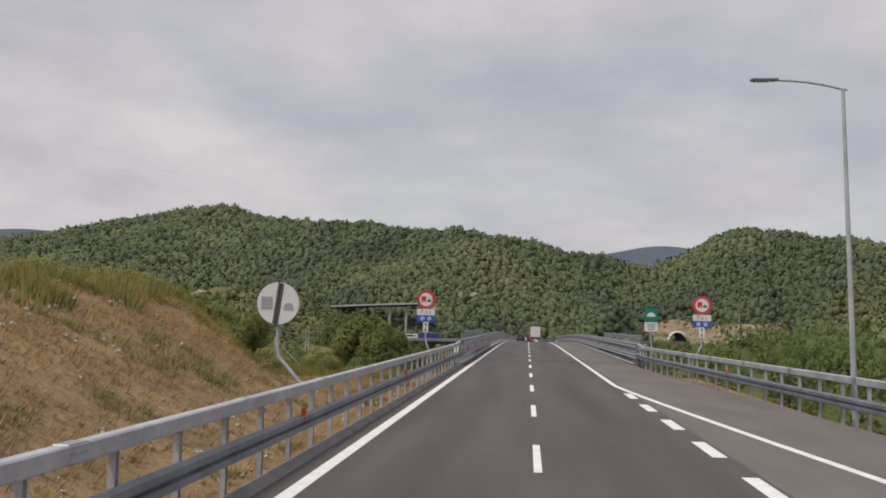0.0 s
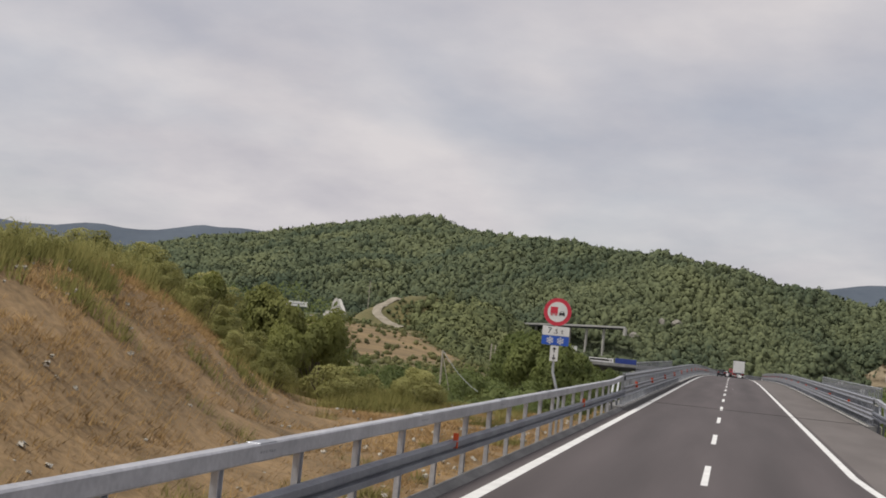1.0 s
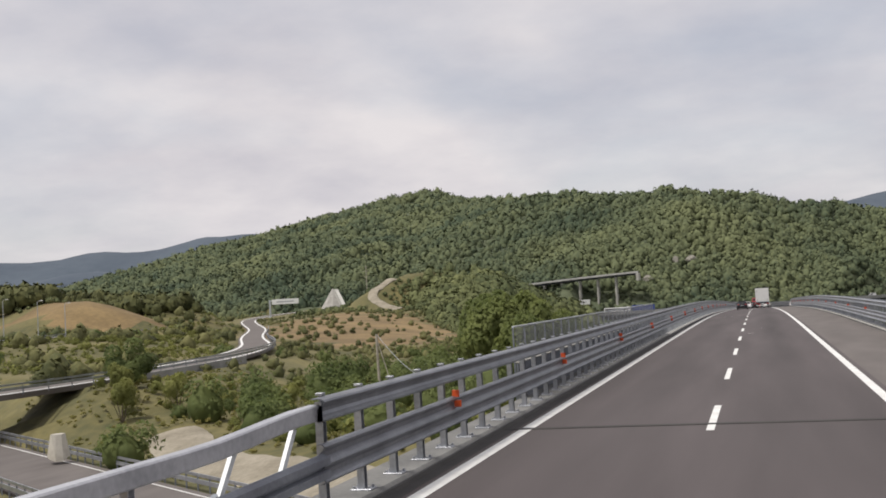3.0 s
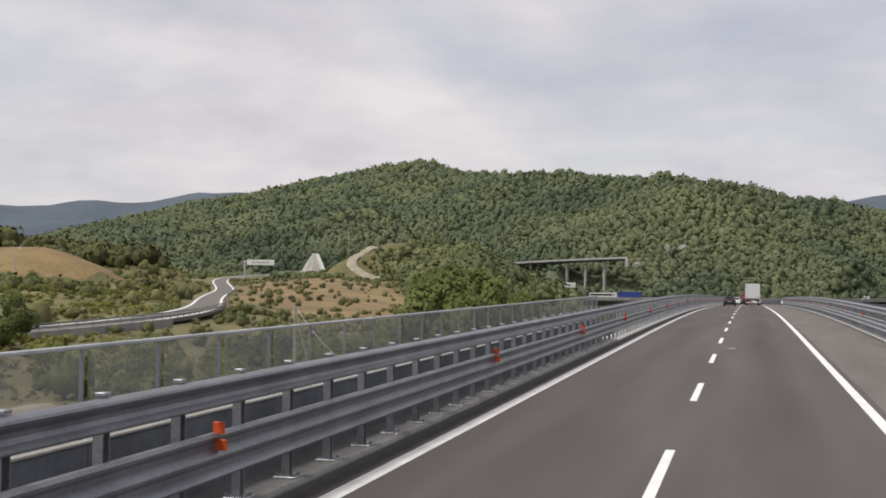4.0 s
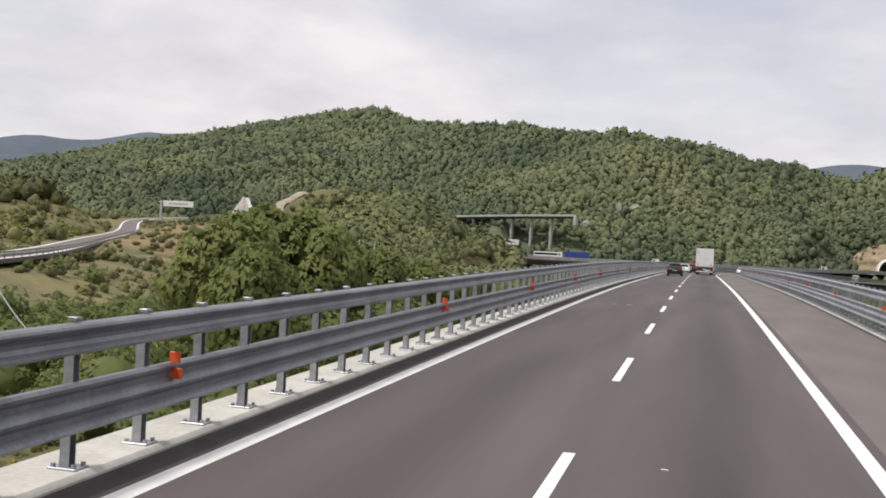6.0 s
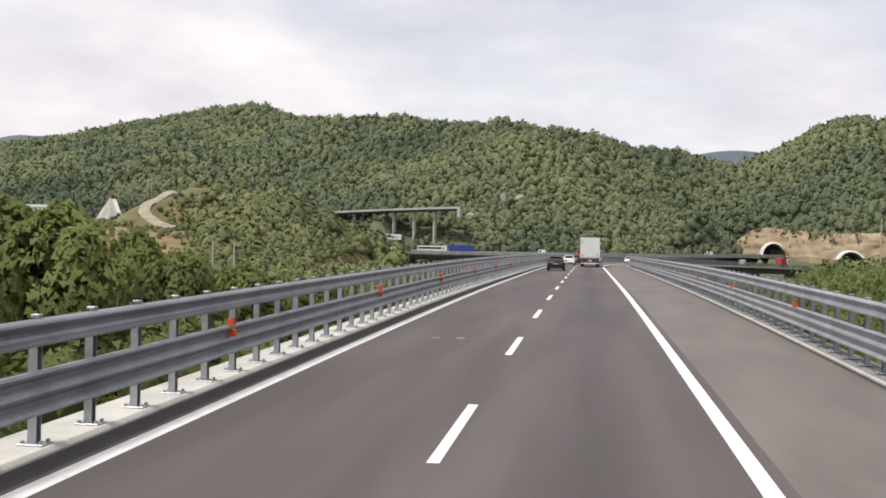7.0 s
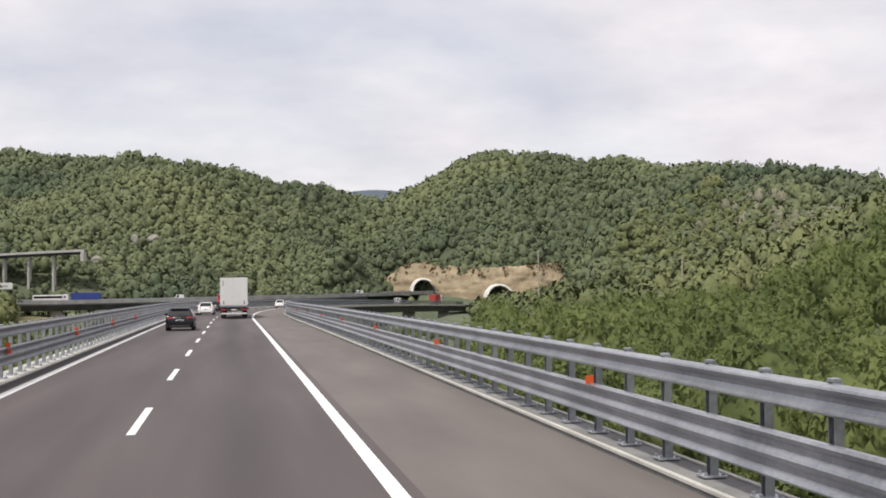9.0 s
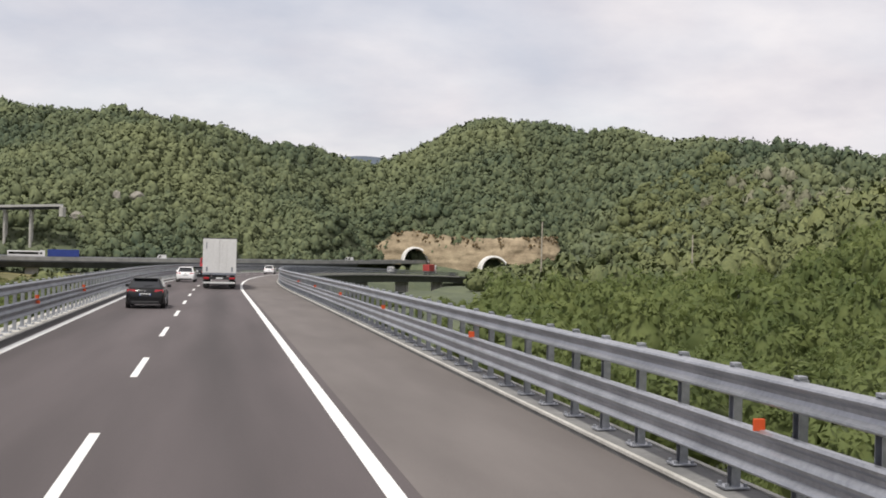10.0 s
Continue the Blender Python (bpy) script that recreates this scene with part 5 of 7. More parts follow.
keep &= ~beyond_ | (wobble(xs, ys, 38, 61) > 0.2) & (r.uniform(0, 1, len(xs)) < 0.25) & (follow(xs, ys, UPPER)[0] > 8)
sel = np.where(keep)[0]
rad = np.where(beyond_[sel], r.uniform(1.1, 2.9, len(sel)), r.uniform(0.45, 1.3, len(sel)) * np.where(fz[sel] < 1, 1.3, 1))
pl = np.stack([xs[sel], ys[sel], zz[sel] - 0.2 * rad, rad, r.uniform(0.6, 1.0, len(sel))], 1)
near_ = np.hypot(xs[sel], ys[sel] - 60) < 130
scatter("low_bushes", [crown(150, 0.17, 160 + q, 7, droop=0.8) for q in range(5)], pl[near_], LEAF_NEAR, "low green and olive bushes in the valley", "bushes", 23)
canopies("low_bushes", [canopy(6, 3, 170 + q, 16, 0.2) for q in range(5)], pl[~near_], LEAF_LOW, "low green and olive bushes farther off", "bushes", 24)

# leafy growth and dry grass on the slope beyond the ramp
xs, ys, r = jittered(-215, -85, 190, 470, 2.7, 62)
k = (xs < np.interp(ys, [p[1] for p in RAMP], [p[0] for p in RAMP]) - 7) & (follow(xs, ys, UPPER)[0] > 6.5) & (np.hypot((xs + 224) / 28, (ys - 374) / 24) > 1) & (wobble(xs, ys, 30, 63) + 0.4 * wobble(xs, ys, 8, 64) > -0.25)
rad = r.uniform(0.45, 1.35, len(xs))
pl = np.stack([xs, ys, terrain(xs, ys) - 0.25 * rad, rad, r.uniform(0.5, 0.95, len(xs))], 1)[k]
scatter("slope_bushes", [crown(64, 0.22, 370 + q, 6, droop=0.8) for q in range(5)], pl, LEAF_NEAR, "green and olive growth on the slope beyond the ramp", "bushes", 62)

# rough grass clumps on the near floor of the valley
xs, ys, r = jittered(-85, -9, 54, 180, 1.35, 25)
keep = (np.abs((ys - under_axis(xs)) / 1.28) > 6.2) & (follow(xs, ys, TRACK)[0] > 2.6) & (follow(xs, ys, RAMP)[0] > 5) & (xs < -6.5) & (wobble(xs, ys, 9, 26) > -0.45)
rad = r.uniform(0.2, 0.55, len(xs))
pl = np.stack([xs, ys, terrain(xs, ys) - 0.25 * rad, rad, r.uniform(0.5, 1.0, len(xs))], 1)[keep]
scatter("grass_clumps", [crown(22, 0.34, 250 + q, 5, droop=0.8) for q in range(5)], pl, GREEN_GRASS, "rough olive grass clumps on the valley floor", "grass", 25)


# ---- dry grass, weeds and bushes on the mound and the verge ----
def tufts(n, seed, blades=9, tall=0.15, lean=1.3):
    """A few bent blades of grass as thin triangles, radius about 0.25."""
    r = np.random.RandomState(seed)
    a = r.uniform(0, 6.283, blades)
    base = np.stack([np.cos(a) * r.uniform(0, 0.16, blades), np.sin(a) * r.uniform(0, 0.16, blades), np.full(blades, -0.04)], 1)
    d = np.stack([np.cos(a) * lean * r.uniform(0.2, 1, blades), np.sin(a) * lean * r.uniform(0.2, 1, blades), np.ones(blades)], 1) * (tall * r.uniform(0.5, 1.2, (blades, 1)))
    w = np.stack([-np.sin(a + r.uniform(-1, 1, blades)), np.cos(a), np.zeros(blades)], 1) * 0.0085
    w *= np.where(np.cross(w, d) @ np.array([0.8, -0.6, 0.0]) < 0, -1.0, 1.0)[:, None]   # blades turn their faces to the road
    q = np.stack([base - w, base + w, base + d], 1)
    f = np.tile([0.35, -0.3, 0.85], (blades, 1)) + r.normal(scale=0.15, size=(blades, 3))
    return q, f


r = np.random.RandomState(31)
n = 36000
gxs = -5.2 - r.uniform(0, 1, n) ** 1.1 * 15
gys = r.uniform(-16, 50, n)
gz_ = terrain(gxs, gys)
ok = (gz_ > -3.5)
far_up = smooth((-gxs - 9.2 - 0.26 * np.clip(gys - 17, 0, 20)) / 6.5) + 0.30 * wobble(gxs, gys, 7, 41)
green = ok & ((far_up > 0.45) & (gys > -8) | (wobble(gxs, gys, 5, 44) > 0.75) | (gys > 35 + 0.4 * (gxs + 12)) & (gxs < -7.2) & (wobble(gxs, gys, 4, 45) > -0.5) | (np.hypot(gxs + 8.7, (gys - 8.5) * 0.8) < 1.3 + 0.5 * wobble(gxs, gys, 3, 46)))
bare = wobble(gxs, gys, 4, 42) > 0.75
dry = ok & ~green & ~bare
dry &= ~((gxs > -7.0) & (r.uniform(0, 1, n) < 0.35))
pl = np.stack([gxs, gys, gz_, r.uniform(0.7, 1.5, n), r.uniform(0.5, 1.2, n)], 1)
scatter("dry_grass", [tufts(1, s) for s in range(12)], pl[dry], DRY_GRASS, "straw-coloured dry grass on the mound beside the road", "grass", 8, 0.7)
pg = pl[green].copy()
pg[:, 3] *= np.where(pg[:, 0] < -11, 1.35, 1.0)
pg[:, 4] *= np.where(pg[:, 0] < -11, 1.9, 1.2)
scatter("green_weeds", [tufts(1, 10 + s, 10, 0.19, 1.2) for s in range(12)], pg, GREEN_GRASS, "tall green weeds on the top of the mound", "grass", 9, 0.7)
# weed clumps and small bushes along the crest of the mound
r = np.random.RandomState(32)
n = 900
wx, wy = -10.5 - r.uniform(0, 1, n) ** 0.8 * 16, r.uniform(-8, 36, n)
crest = (wx < -12.4 - 0.26 * np.clip(wy - 17, 0, 20) + 0.9 * wobble(wx, wy, 6, 43)) & (terrain(wx, wy) > -2)
wr = 0.20 + 0.34 * r.uniform(0, 1, n) ** 1.6 * smooth((-wx - 10) / 5)
pb = np.stack([wx, wy, terrain(wx, wy) - 0.2 * wr, wr, r.uniform(0.8, 1.4, n)], 1)[crest]
scatter("weed_clumps", [crown(130, 0.08, 260 + s, 7, droop=0.8) for s in range(5)], pb, LEAF_SHRUB, "yellow-green weed clumps and small bushes on the crest of the mound", "weeds", 12)
# pale stones and flower heads
r = np.random.RandomState(33)
sx_, sy_ = -5.2 - r.uniform(0, 1, 900) ** 1.5 * 16, r.uniform(-14, 48, 900)
sz_ = terrain(sx_, sy_)
stones = [crown(14, 0.6, 200 + s, 3) for s in range(4)]
ps = np.stack([sx_, sy_, sz_, r.uniform(0.03, 0.08, 900), r.uniform(0.6, 1.0, 900)], 1)
scatter("stones", stones, ps, PALE_EARTH, "small pale stones scattered over the dry slope", "stones", 10)

# weeds along the edge of the carriageway
r = np.random.RandomState(34)
wx, wy = np.concatenate([r.uniform(-5.3, -4.45, 700), r.uniform(7.5, 10.2, 900)]), r.uniform(-15, 57, 1600)
side_ok = (wx < 0) & (wy < 51) | (wx > 7.55 + 2.0 * np.clip(1 - (wy + 4) / 56, 0, 1))
wz = np.where(wx < 0, np.maximum(terrain(wx, wy), -0.2), np.maximum(terrain(wx, wy), -0.3))
pw = np.stack([wx, wy, wz, r.uniform(0.4, 0.9, 1600), r.uniform(0.4, 0.9, 1600)], 1)[side_ok]
scatter("verge_weeds", [tufts(1, 20 + s) for s in range(4)], pw, DRY_GRASS, "dry weeds on the verge under the guard rails", "grass", 11, 0.7)


def bush_or_tree(name, seed, radius, height, trunk, mat, leaves, label, category, size=0.07, lobes=9, needle=False):
    """A plant with a trunk, limbs and a crown of many small leaves, at the origin."""
    top = tagged(new(name), label, category)
    r = random.Random(seed)
    bm = bmesh.new()
    if trunk > 0:
        rod((0, 0, -0.6), (0.05, 0.03, trunk + height * 0.35), 0.05 * radius + 0.03, 0.02 * radius + 0.01, 8, bm)
    for k in range(6):
        a = 6.283 * k / 6 + r.uniform(-0.4, 0.4)
        z0 = max(0, trunk) * r.uniform(0.6, 1.0)
        rod((0, 0, z0 - 0.1), (radius * 0.6 * math.cos(a), radius * 0.6 * math.sin(a), z0 + height * r.uniform(0.3, 0.6)), 0.02 * radius + 0.01, 0.008, 6, bm)
    part("trunk", bm, BARK, top)
    q, f = conifer(leaves, size, seed, 2.2) if needle else crown(leaves, size, seed, lobes, droop=0.75)
    q = q.copy()
    q[..., :2] *= radius
    hs = height / (2.45 if needle else 1.9)
    q[..., 2] = q[..., 2] * hs + trunk
    c = new("crown", leaf_mesh("crown", q, f, mat))
    c.parent = top
    return top


def plant(proto, spots, group):
    """Stands the first plant and its copies at spots (x, y, size, turn)."""
    first = True
    for x, y, k, turn in spots:
        z = float(terrain(np.array([x]), np.array([y]))[0])
        m = Matrix.LocRotScale((x, y, z - 0.4 * k), Euler((0, 0, turn)), (k, k, k))
        if first:
            proto.matrix_basis = m
            first = False
        else:
            o = copy_thing(proto, Matrix.Translation((0, 0, 0)))
            o.matrix_basis = m
        tagged(proto, group=group)


shrub = bush_or_tree("shrub", 5, 1.5, 2.3, 0.1, LEAF_SHRUB, 4600, "leafy green shrub on the slope beside the road", "shrub", 0.030, 14)
rs = random.Random(51)
spots = []
for i in range(64):
    x = -9.5 - rs.uniform(0, 1) * 16
    y = 30 + rs.uniform(0, 1) * 28 + 0.1 * (-x - 10)
    if y - under_axis(x) > -14 or (y > 36 and x > 1 - 0.68 * (y - 28.6)):
        continue
    spots.append((x - 1.5, y, rs.uniform(0.55, 1.25) * (0.55 if y < 37 else 0.85), rs.uniform(0, 6.28)))
spots += [(-15.5, 28, 0.5, 1.0), (-17, 27, 0.55, 2.0), (-14, 30, 0.5, 3.0), (-18.5, 24, 0.45, 4.0), (-16, 31, 0.6, 5.0), (-19, 29, 0.6, 0.5), (-14.2, 33.5, 0.7, 0.3), (-16.0, 36.0, 0.8, 1.3), (-13.6, 37.5, 0.8, 2.2), (-19, 33, 0.7, 4.0), (-21, 27, 0.5, 0.9)]
plant(shrub, spots, "shrubs beside the mound")
tall = bush_or_tree("young_tree", 6, 1.5, 4.4, 0.15, LEAF_NEAR, 3400, "slender young broadleaf tree among the shrubs", "tree", 0.042, 12)
plant(tall, [(-19.5, 44, 1.0, 0.2), (-24, 38, 0.5, 2.0), (-27, 52, 1.0, 1.0), (-22, 57, 0.9, 3.0), (-33, 60, 1.2, 4.0), (-30, 46, 1.0, 5.0), (-17.5, 35, 0.55, 2.5), (-15.5, 38, 0.7, 3.5), (-15.6, 41.5, 0.95, 0.4), (-16.8, 44.5, 1.1, 1.4), (-18.0, 47, 1.2, 2.4), (-16.2, 40, 0.8, 3.9), (-20, 50, 1.3, 5.4), (-20.5, 47, 1.3, 0.9), (-18.5, 43.5, 1.1, 4.4), (-20, 53, 1.5, 3.0), (-62, 140, 1.3, 0.5), (-59, 146, 1.2, 2.5), (-65, 145, 1.1, 4.5), (-48, 150, 0.9, 1.5)], "young trees beside the mound")
big_tree = bush_or_tree("broadleaf_tree", 9, 3.6, 11.0, 0.3, LEAF_VALLEY, 13000, "full leafy broadleaf tree beside the lower road", "tree", 0.019, 24)
plant(big_tree, [(-21.5, 59, 1.15, 0.8), (-25.5, 64, 1.25, 1.8), (-23.5, 55, 1.1, 2.8), (-30, 67, 1.2, 3.8), (-29, 60, 1.2, 4.8)], "trees beside the lower road")
round_tree = bush_or_tree("round_tree", 15, 3.5, 6.6, 0.2, LEAF_VALLEY, 5200, "broad round dark green tree below the ramp", "tree", 0.045, 16)
plant(round_tree, [(-69, 153, 1.0, 0.6)], "trees below the ramp")
field_bush = bush_or_tree("round_bush", 18, 1.7, 2.7, 0.05, LEAF_FIELD, 700, "dark round bush standing in the dry field", "bush", 0.085, 9)
plant(field_bush, [(-127.4, 346.7, 1.05, 0.3), (-130.2, 369.7, 0.9, 1.3), (-125.2, 379.6, 0.85, 2.1), (-147.7, 399.2, 0.9, 3.4), (-99.1, 269.1, 1.2, 4.2), (-106.3, 288.5, 1.1, 5.0), (-143, 406.3, 0.8, 0.8), (-102.5, 299.8, 0.8, 1.7),
                   (-132.6, 367.2, 0.8, 2.6), (-98, 264.1, 1.1, 3.0), (-135.2, 392, 0.9, 0.2), (-154, 348, 1.6, 1.1), (-158, 352, 1.5, 2.9), (-151, 341, 1.3, 4.0), (-176.4, 372.6, 1.9, 5.5), (-179, 369, 1.6, 0.5), (-147.1, 276.3, 1.4, 2.2), (-141, 270, 1.2, 3.7), (-151, 283, 1.3, 5.9)], "round bushes in the field")
pine_tree = bush_or_tree("pine_tree", 7, 2.7, 6.6, 0.3, LEAF_PINE, 6000, "full green pine in the valley beside the bridge", "tree", 0.046, 18)
pines = [(-24, 160, 1.47, 0.1), (-29, 168, 1.79, 1.2), (-31, 178, 1.90, 2.4), (-27, 178, 1.84, 3.3), (-34, 186, 1.90, 5.2), (-25, 190, 1.52, 0.7),
         (-31, 197, 1.74, 2.9), (-25, 206, 1.42, 4.6), (-40, 203, 1.52, 5.6), (-23, 222, 1.19, 0.4), (-34, 216, 1.42, 1.1)]
plant(pine_tree, pines, "pines beside the bridge")


# ---- lower road, ramp and far carriageways ----
def along(pts, step=6.0):
    """Evenly spaced points on a rounded line through pts, with the direction to the right."""
    p = np.array(pts, float)
    d = np.concatenate([[0], np.cumsum(np.linalg.norm(np.diff(p[:, :2], axis=0), axis=1))])
    n = max(2, int(d[-1] / step))
    s = np.linspace(0, d[-1], n)
    q = np.stack([np.interp(s, d, p[:, i]) for i in range(3)], 1)
    for _ in range(6):
        q[1:-1] = 0.25 * q[:-2] + 0.5 * q[1:-1] + 0.25 * q[2:]
    t = np.gradient(q[:, :2], axis=0)
    t /= np.linalg.norm(t, axis=1)[:, None]
    return q, np.stack([t[:, 1], -t[:, 0]], 1)


def strip(name, pts, profile, mat, step=6.0, closed=True):
    """A profile [(offset to the right, height)] drawn along a line of points."""
    q, rt = along(pts, step)
    n = len(profile)
    verts = [(q[i, 0] + rt[i, 0] * u, q[i, 1] + rt[i, 1] * u, q[i, 2] + z) for i in range(len(q)) for u, z in profile]
    faces = [(i * n + j, i * n + (j + 1) % n, (i + 1) * n + (j + 1) % n, (i + 1) * n + j) for i in range(len(q) - 1) for j in range(n if closed else n - 1)]
    if closed:
        faces += [tuple(range(n))[::-1], tuple((len(q) - 1) * n + j for j in range(n))]
    ob = link_mesh(name, verts, faces, mat)
    bm = bmesh.new()
    bm.from_mesh(ob.data)
    bmesh.ops.recalc_face_normals(bm, faces=bm.faces)
    bm.to_mesh(ob.data)
    bm.free()
    return ob


def slab(u0, u1, z0, z1):
    return [(u0, z0), (u0, z1), (u1, z1), (u1, z0)]


def side_rail(pts, u, label, step=4.0, post_step=2):
    """A low roadside barrier with two beams and posts."""
    rail = tagged(new("guard_rail"), label, "guard rail")
    under(strip("upper_beam", pts, slab(u - 0.05, u + 0.05, 0.95, 1.15), STEEL, step), rail)
    under(strip("lower_beam", pts, slab(u - 0.06, u + 0.06, 0.45, 0.75), STEEL, step), rail)
    q, rt = along(pts, step)
    post = None
    for i in range(0, len(q), post_step):
        m = Matrix.Translation((q[i, 0] + rt[i, 0] * u, q[i, 1] + rt[i, 1] * u, q[i, 2]))
        if post is None:
            post = part("post", box(0, 0, 0.5, 0.09, 0.09, 1.3), STEEL_DARK, rail)
            post.matrix_local = m
        else:
            instance(post, rail, m)
    return rail


LOWER = [(x, under_axis(x), UNDER_Z + 0.05) for x in (-224, -160, -112, -80, -40, 0, 40, 70, 130, 200)]
tagged(strip("lower_road", LOWER, slab(-4.6, 4.6, -0.3, 0.05), ASPHALT_OLD), "grey two-lane road passing under the bridge", "road", kind="structure")
for u in (-3.9, 3.9):
    tagged(strip("edge_line", LOWER, slab(u - 0.08, u + 0.08, 0.03, 0.056), PAINT), "white edge line of the lower road", "road marking", kind="structure")
side_rail(LOWER, -5.0, "galvanised guard rail of the lower road", 2.0, 1)
side_rail(LOWER, 5.0, "galvanised guard rail of the lower road", 2.0, 1)
def rounded(pts, rounds):
    """The same line with its bends drawn out."""
    q, _ = along(pts, 6.0)
    for _ in range(rounds):
        q[1:-1] = 0.25 * q[:-2] + 0.5 * q[1:-1] + 0.25 * q[2:]
    return [tuple(c) for c in q]


RAMP_LINE = rounded(RAMP, 30)
tagged(strip("ramp", RAMP_LINE, slab(-4.0, 4.0, -0.6, 0.0), ASPHALT_OLD), "grey ramp curving up to the far gantry", "road", kind="structure")
for u in (-3.2, 3.2):
    tagged(strip("edge_line", RAMP_LINE, slab(u - 0.3, u + 0.3, -0.02, 0.02), PAINT), "white edge line of the ramp", "road marking", kind="structure")
side_rail(RAMP_LINE[45:125], 4.5, "galvanised guard rail along the ramp", 4.0, 1)
tagged(strip("ramp_wall", [(-78.4, 162, -4.1), (-80, 185, -4), (-84, 204, -4)], slab(4.6, 5.0, -5.0, 0.35), CONCRETE_DARK), "grey concrete retaining wall under the ramp", "wall", kind="structure")


def drape(name, pts, wide, mat, label, lift=0.07, tilt=0.0):
    """A track that follows the ground."""
    q, rt = along(pts, 2.5)
    cols = np.linspace(-wide, wide, 7)
    vx, vy = q[:, None, 0] + rt[:, None, 0] * cols, q[:, None, 1] + rt[:, None, 1] * cols
    edge = 1 + 0.14 * wobble(vx, vy, 6, 3)
    vx, vy = q[:, None, 0] + rt[:, None, 0] * cols * edge, q[:, None, 1] + rt[:, None, 1] * cols * edge
    vz = terrain(vx, vy) + lift + tilt * (vy - q[:, None, 1]) + 0.25 * (np.abs(cols) < wide * 0.9)
    n = len(cols)
    faces = [(i * n + j, i * n + j + 1, (i + 1) * n + j + 1, (i + 1) * n + j) for i in range(len(q) - 1) for j in range(n - 1)]
    ob = link_mesh(name, list(zip(vx.ravel(), vy.ravel(), vz.ravel())), faces, mat, True)
    return tagged(ob, label, "track", kind="structure")


drape("gravel_track", TRACK, 2.5, TRACK_GRAVEL, "pale gravel track beside the lower road")
stub = bmesh.new()
bmesh.ops.create_cone(stub, cap_ends=True, segments=9, radius1=1.0, radius2=0.55, depth=2.0, matrix=Matrix.Translation((-58, 123.5, -7.6)))
for v_ in stub.verts:
    v_.co += Vector((noise.noise(v_.co), noise.noise(v_.co + Vector((7, 0, 0))), noise.noise(v_.co + Vector((0, 9, 0))))) * 0.4
tagged(part("concrete_stump", stub, PALE_EARTH), "broken pale concrete stump beside the lower road", "concrete")

# the upper road beyond the ramp on its retaining wall, with three lamps
tagged(strip("upper_road", UPPER, slab(-4.2, 4.2, -0.5, 0.05), ASPHALT_OLD), "pale grey asphalt of the upper road", "road", kind="structure")
for u in (-3.7, 3.7):
    tagged(strip("edge_line", UPPER, slab(u - 0.15, u + 0.15, 0.03, 0.07), PAINT), "white edge line of the upper road", "road marking", kind="structure")
side_rail(UPPER[1:6], 5.2, "galvanised guard rail above the retaining wall", 4.0, 1)
wall_line = [(-199.5, 230, -2.2), (-197.3, 270, -1.7), (-196.8, 300, -1.1), (-197.2, 310, -0.9)]
tagged(strip("retaining_wall", wall_line, slab(-0.3, 0.3, -6.5, 0.1), CONCRETE_DARK), "tall grey concrete retaining wall under the upper road", "wall", kind="structure")
tagged(strip("wall_coping", wall_line, slab(-0.45, 0.45, 0.1, 0.4), CONCRETE), "pale coping on the retaining wall", "wall", kind="structure")


def street_lamp(x, y, h):
    z = stood(x, y)
    lamp = tagged(new("street_lamp"), "tall grey steel street lamp beside the upper road", "street lamp", "lamps of the upper road")
    part("pole", rod((x, y, z - 0.5), (x, y, z + h), 0.16, 0.09, 8), POLE, lamp)
    part("arm", tube([(x, y, z + h - 0.1), (x + 0.8, y - 0.3, z + h + 0.25), (x + 1.9, y - 0.7, z + h + 0.3)], 0.06, 6), POLE, lamp)
    part("lamp_head", box(x + 2.2, y - 0.8, z + h + 0.26, 0.9, 0.4, 0.22, 0.05), SIGN_WHITE, lamp, "pale lamp head")


for x, y, h in ((-228, 342, 12.5), (-219, 347, 11.5), (-205, 341, 10.0)):
    street_lamp(x, y, h)

# the other carriageway on its own bridge
tagged(strip("far_road", OPPOSITE, slab(-5.5, 5.5, -0.5, 0.0), ASPHALT_OLD), "asphalt of the other carriageway", "road", kind="structure")
over = [(62, 697, -0.6 + float(tilt(62, 697)))] + OPPOSITE[2:6] + [(-100, 646, -1.8 + float(tilt(-100, 646)))]
viaduct = tagged(strip("far_viaduct", over, [(-6.2, -0.4), (6.2, -0.4), (6.2, -0.9), (4.5, -3.2), (-4.5, -3.2), (-6.2, -0.9)], GIRDER), "dark girder bridge of the other carriageway", "bridge", kind="structure")
for u, lab in ((-5.9, "near"), (5.9, "far")):
    tagged(strip("parapet", OPPOSITE, slab(u - 0.15, u + 0.15, -0.5, 1.0), CONCRETE_DARK), "grey concrete parapet of the far bridge", "parapet", kind="structure")
    side_rail(OPPOSITE, u, "steel rail on the parapet of the far bridge", 8.0, 1)
for i, (x, y) in enumerate(((-70, 647.5), (-30, 656), (10, 668.5), (42, 684))):
    p_ = part("bridge_pier", box(x, y, -20.5, 5.0, 2.4, 20.0, 0.3), CONCRETE)
    tagged(p_, "concrete pier of the far bridge", "pier", kind="structure")

